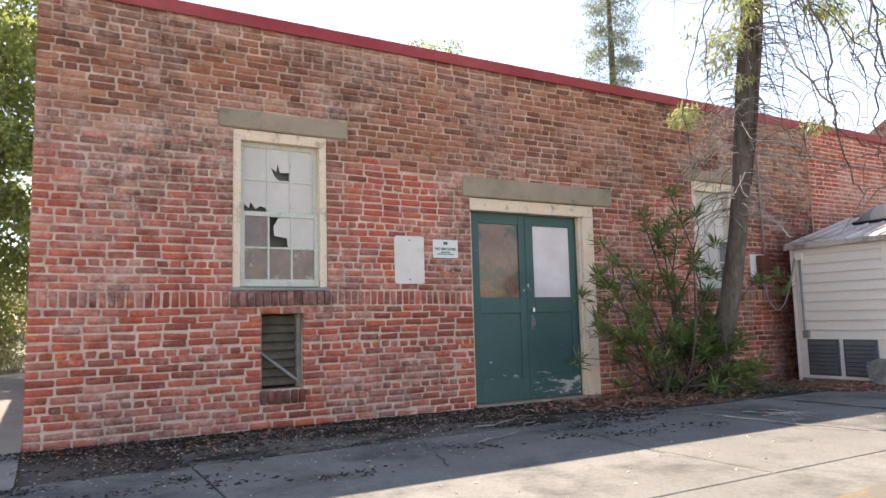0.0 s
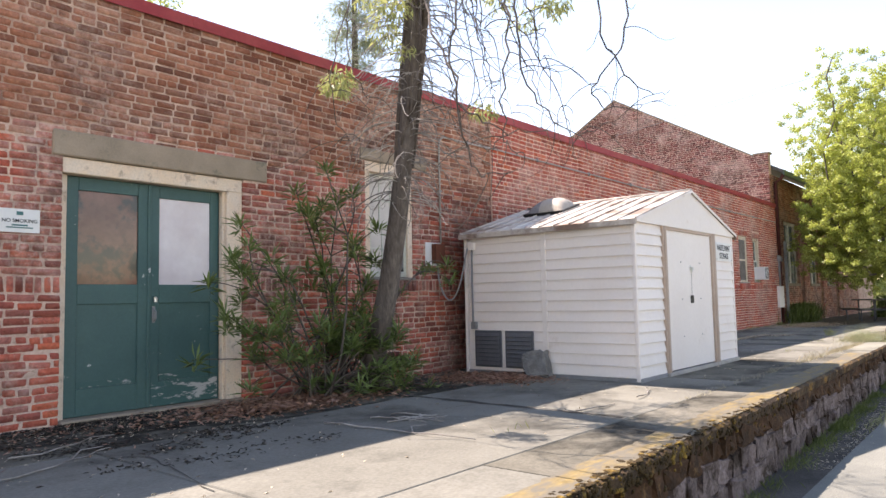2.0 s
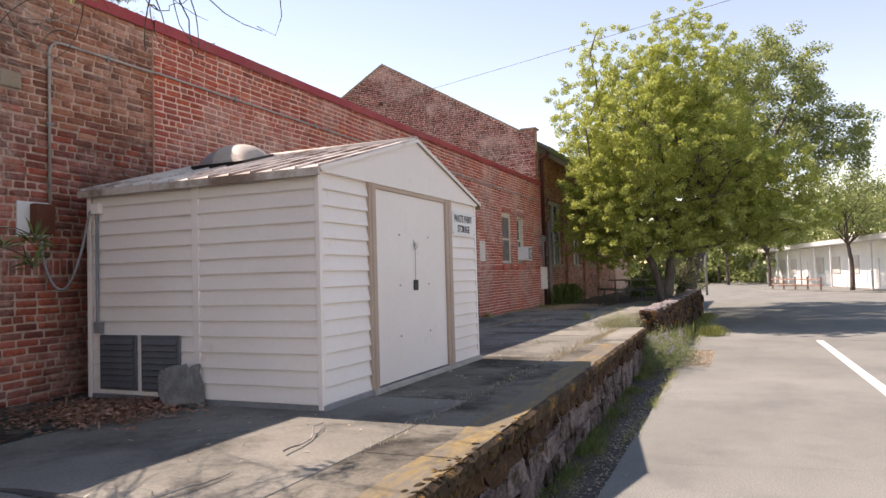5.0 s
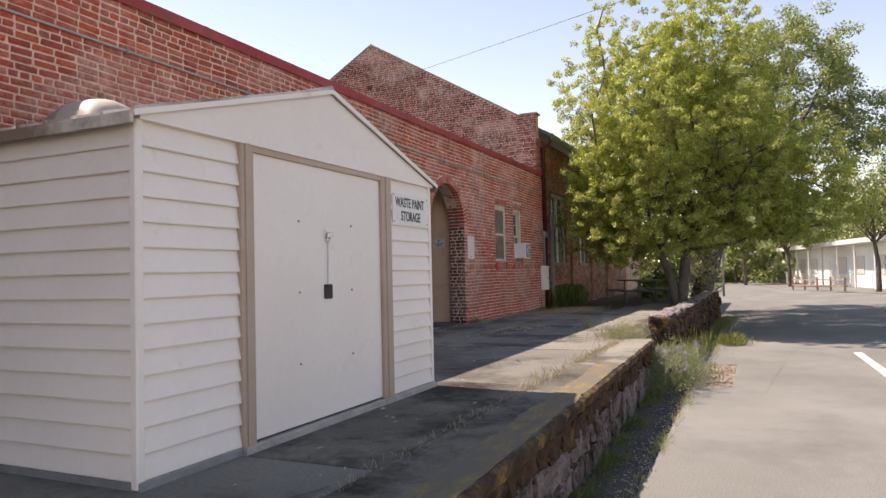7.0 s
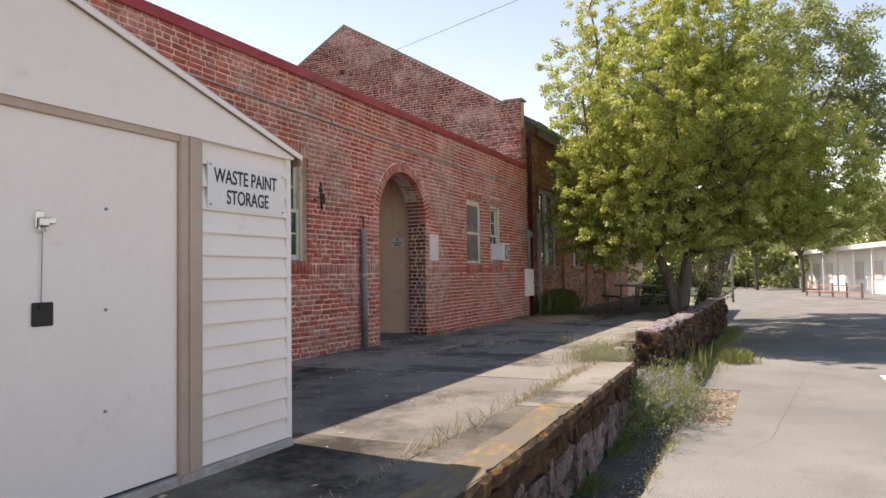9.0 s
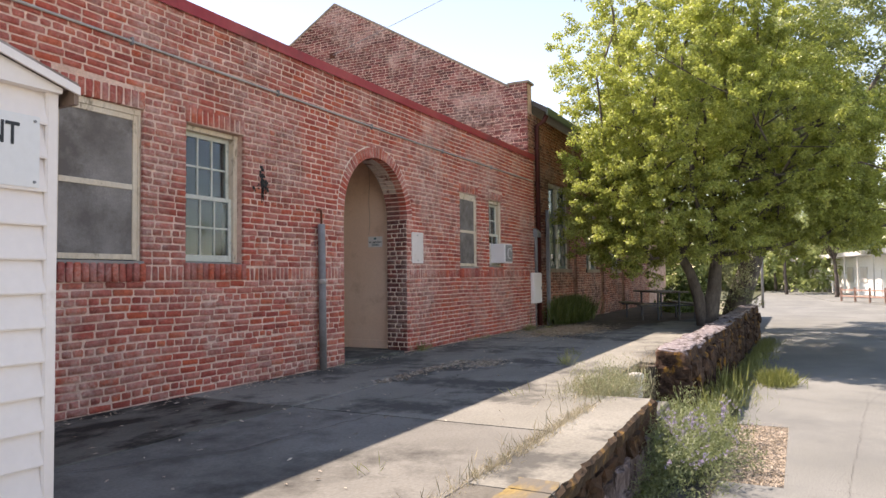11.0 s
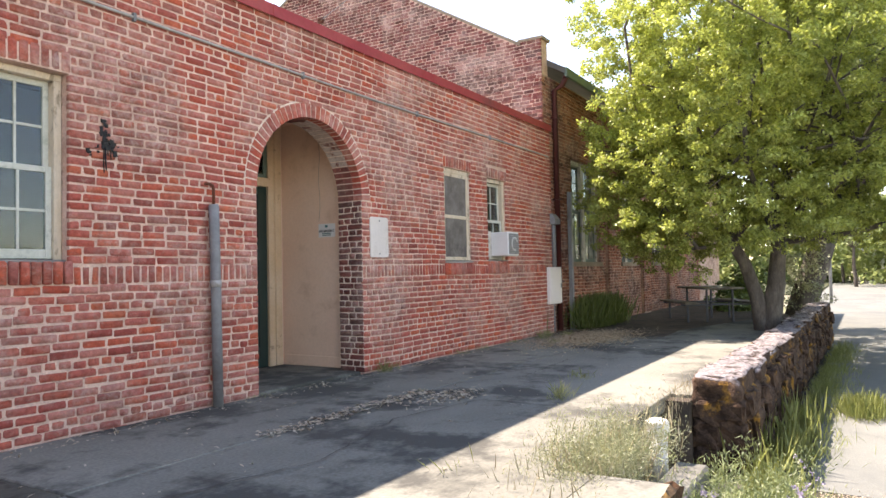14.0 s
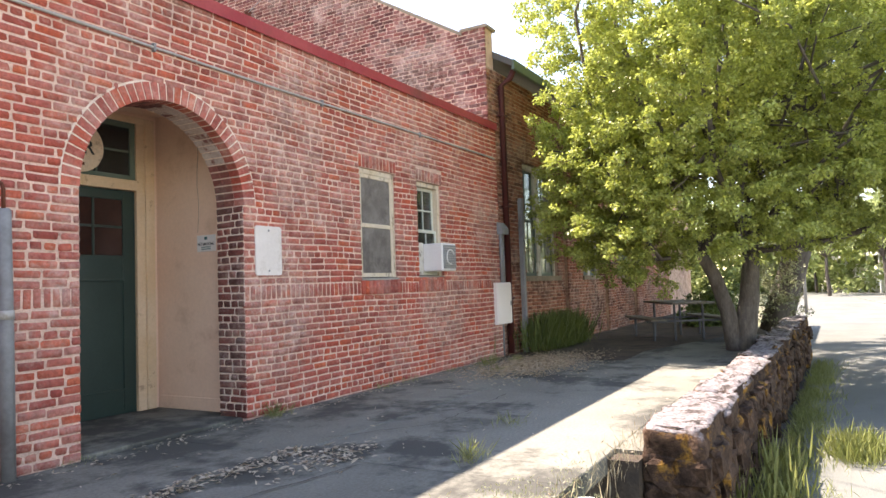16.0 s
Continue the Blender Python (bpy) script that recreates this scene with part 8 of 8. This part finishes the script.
for k, (x, y, ang, L) in enumerate(((7.0, 3.2, -0.4, 0.6), (5.37, 4.59, -1.44, 1.45), (8.0, 3.1, 0.3, 0.7), (2.9, 4.6, 0.5, 1.1), (3.3, 5.3, -0.2, 0.8), (5.75, 4.45, -0.9, 0.6), (5.7, 4.2, -0.3, 0.5), (6.0, 4.45, -1.3, 0.55), (5.85, 4.3, -1.9, 0.4), (6.1, 4.2, -2.2, 0.45), (5.8, 4.05, 0.2, 0.4))):
    q = random.Random(60 + k)
    st = thing("fallen_twig", (x, y, FLOOR), "thin pale fallen twig on the concrete", "twig", "fallen twigs")
    pts, a = [], ang
    px, py = x, y
    for i in range(9):
        pts.append((px, py, FLOOR + 0.012 + q.uniform(0, 0.015)))
        a += q.uniform(-0.25, 0.25)
        px, py = px + math.cos(a) * L / 8, py + math.sin(a) * L / 8
    g = geo()
    tube(g, pts, [0.009 - 0.0008 * i if L > 1.3 else 0.007 - 0.0005 * i for i in range(9)], 6)
    part("stick", g, M_TWIG, st, "", True)
    if L > 0.65:
        g = geo()
        p = pts[5]
        tube(g, [p, (p[0] + 0.12, p[1] + q.uniform(0.06, 0.16), p[2] + 0.02), (p[0] + 0.3, p[1] + q.uniform(0.08, 0.25), p[2] + 0.005)], [0.005, 0.004, 0.003], 5)
        part("side_twig", g, M_TWIG, st, "", True)

# ---------------------------------------------------------------- picnic tables, far building, wires


def picnic_table(m):
    t = thing("picnic_table", (0, 0, 0), "weathered picnic table with fixed benches under the oak", "picnic table")
    for i in range(5):
        box_part("top_board", -0.9, 0.9, -0.36 + i * 0.146, -0.36 + i * 0.146 + 0.138, 0.71, 0.75, M_WOODPLANK, t)
    for y in (-0.72, 0.46):
        for i in range(2):
            box_part("bench_board", -0.9, 0.9, y + i * 0.135, y + i * 0.135 + 0.128, 0.40, 0.44, M_WOODPLANK, t)
    for x in (-0.62, 0.62):
        g = geo()
        cbox(g, x - 0.02, x + 0.02, -0.72, 0.72, 0.36, 0.40, 0.004)
        part("cross_rail", g, M_LOUVRE, t)
        for y, z in ((-0.60, 0.38), (0.60, 0.38), (-0.24, 0.71), (0.24, 0.71)):
            g = geo()
            tube(g, [(x, y, 0.0), (x, y, z)], 0.022, 8)
            part("leg", g, M_LOUVRE, t)
    t.matrix_basis = m
    return t


picnic_table(pose(30.3, 4.45, FLOOR - 0.03, 0, 0, 29) @ Matrix.Diagonal((1.1, 1.15, 1.0, 1.0)))

fb = thing("white_building", (0, 0, 0), "long low white building with a flat pale overhanging roof", "building")
g = geo()
cbox(g, 0.0, 58.0, -11.0, 0.0, -0.1, 3.2, 0)
part("wall", g, M_FARWALL, fb)
box_part("roof", -1.2, 59.0, -12.0, 1.3, 3.2, 3.55, M_FARROOF, fb, 0.02)
for i in range(14):
    x = 2.5 + i * 3.9
    if i % 4 == 1:
        wp = box_part("door", x - 0.5, x + 0.5, 0.004, 0.05, 0.0, 2.1, M_FARWALL, fb, 0.01)
        box_part("door_handle", x + 0.35, x + 0.42, 0.05, 0.09, 0.95, 1.1, M_GREY, wp, 0.005)
    else:
        wp = box_part("window", x - 0.9, x + 0.9, 0.004, 0.06, 1.05, 2.35, M_FARROOF, fb, 0.01)
        for k in range(2):
            box_part("pane", x - 0.82 + k * 0.84, x - 0.02 + k * 0.84, 0.055, 0.066, 1.13, 2.27, M_PAPERED, wp, 0)
    box_part("post", x + 1.9, x + 2.02, 0.9, 1.02, 0.0, 3.2, M_FARWALL, fb, 0.01)
fb.matrix_basis = pose(52.0, -8.6, 0, 0, 0, 11.2)
fence = thing("wooden_railing", (59, -2.6, 0), "low red brown wooden railing before the white building", "railing")
for i in range(5):
    box_part("post", 61.8 - i * 1.25 - 0.06, 61.8 - i * 1.25 + 0.06, -1.2 - i * 0.68 - 0.06, -1.2 - i * 0.68 + 0.06, -0.02, 0.95, M_REDWOOD, fence)
for z in (0.4, 0.78):
    g = geo()
    tube(g, [(61.9, -1.15, z), (56.7, -3.98, z)], 0.06, 4)
    part("rail", g, M_REDWOOD, fence)
g = geo()
prism(g, [(62.0, 4.1), (110.0, 4.7), (110.0, 14.0), (64.0, 9.0)], 2, -0.05, 0.05)
setting("lawn", g, M_LAWN, "patch of green lawn past the road")
g = geo()
prism(g, [(51.5, -7.2), (56.2, -3.6), (62.5, -0.6), (104.0, 3.4), (104.0, 1.2), (52.0, -8.4)], 2, -0.02, 0.06)
setting("pavement_far", g, M_ASPHALT, "grey paving before the white building")
pole = bar_thing("lamp_pole", [(52.0, 2.9, 0), (52.0, 2.9, 4.4)], 0.07, M_GREY, "grey steel pole at the lawn's edge", "steel pole")
for p, q in (((25.97, 12.05, 7.77), (6.75, -22.95, 5.95)), ((29.3, 15.6, 10.0), (50.4, 42.9, 25.0))):
    wr = thing("overhead_wire", p, "thin overhead wire from the gable across the road" if p[0] < 27 else "thin far wire rising behind the gable", "wire")
    g = geo()
    tube(g, [Vector(p).lerp(Vector(q), i / 24) - Vector((0, 0, 0.35 * (i / 24) * (1 - i / 24))) for i in range(25)], 0.0065 if p[0] < 27 else 0.004, 5)
    part("cable", g, M_GREY, wr)
wb = thing("wire_bracket", (25.97, 12.05, 7.75), "small rusty bracket holding a wire on the gable", "bracket")
box_part("plate", 25.95, 26.0, 11.98, 12.12, 7.70, 7.84, M_RUSTBOX, wb, 0.006)
box_part("arm", 25.88, 25.95, 12.03, 12.07, 7.75, 7.79, M_RUSTBOX, wb, 0.004)

# ---------------------------------------------------------------- the bricks themselves
rb = random.Random(77)


def split(bricks, x0, x1, z0, z1, most=300):
    near = [b for b in bricks if x0 <= b[0] and b[1] <= x1 and z0 <= b[2] and b[3] <= z1 and (0.15 < b[1] - b[0] or b[1] - b[0] < 0.12)][:most]
    chosen = set(near)
    return near, [b for b in bricks if b not in chosen]


for a, b in ((low1 + high1, (0.0, 4.05, 0.6, 2.6)),):
    near, rest = split(a, *b)
    brick_parts(wall1, near, W, M_BRICK, rb)
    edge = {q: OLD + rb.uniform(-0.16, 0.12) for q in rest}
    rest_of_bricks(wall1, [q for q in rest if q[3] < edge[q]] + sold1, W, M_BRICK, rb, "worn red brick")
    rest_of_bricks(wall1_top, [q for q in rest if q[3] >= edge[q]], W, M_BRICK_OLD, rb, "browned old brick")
for a, b in ((low2 + high2, (15.9, 18.55, 0.6, 3.2)),):
    near, rest = split(a, *b)
    brick_parts(wall2, near, W2, M_BRICK_EAST, rb)
    rest_of_bricks(wall2, rest + sold2, W2, M_BRICK_EAST, rb, "worn red brick")
sills = []
for h in sills1:
    sills += soldier(rb, h[0], h[1], h[2], h[3], 0.075)
rest_of_bricks(wall1, sills, W - 0.022, M_BRICK_DARK, rb, "dark brick sill")
sills = []
for h in sills2:
    sills += soldier(rb, h[0], h[1], h[2], h[3], 0.075)
rest_of_bricks(wall2, sills, W2 - 0.022, M_BRICK_EAST, rb, "brick window sill")
heads = []
for h in heads2:
    heads += soldier(rb, h[0], h[1], h[2], h[3], 0.075)
rest_of_bricks(wall2, heads, W2, M_BRICK_EAST, rb, "brick window head")
near, rest = split(gb, GY0, 10.0, 4.6, 6.25)
brick_parts(gable_wall, near, GX, M_BRICK_B, rb, True)
rest_of_bricks(gable_wall, rest, 0, M_BRICK_B, rb, "rose brick of the gable", on_cross_wall(GX), True)
near, rest = split(bf, GX, 27.5, 0.6, 5.2)
brick_parts(b_front, near, BY, M_BRICK_OLD, rb)
rest_of_bricks(b_front, rest, BY, M_BRICK_OLD, rb, "red brick of the hall")
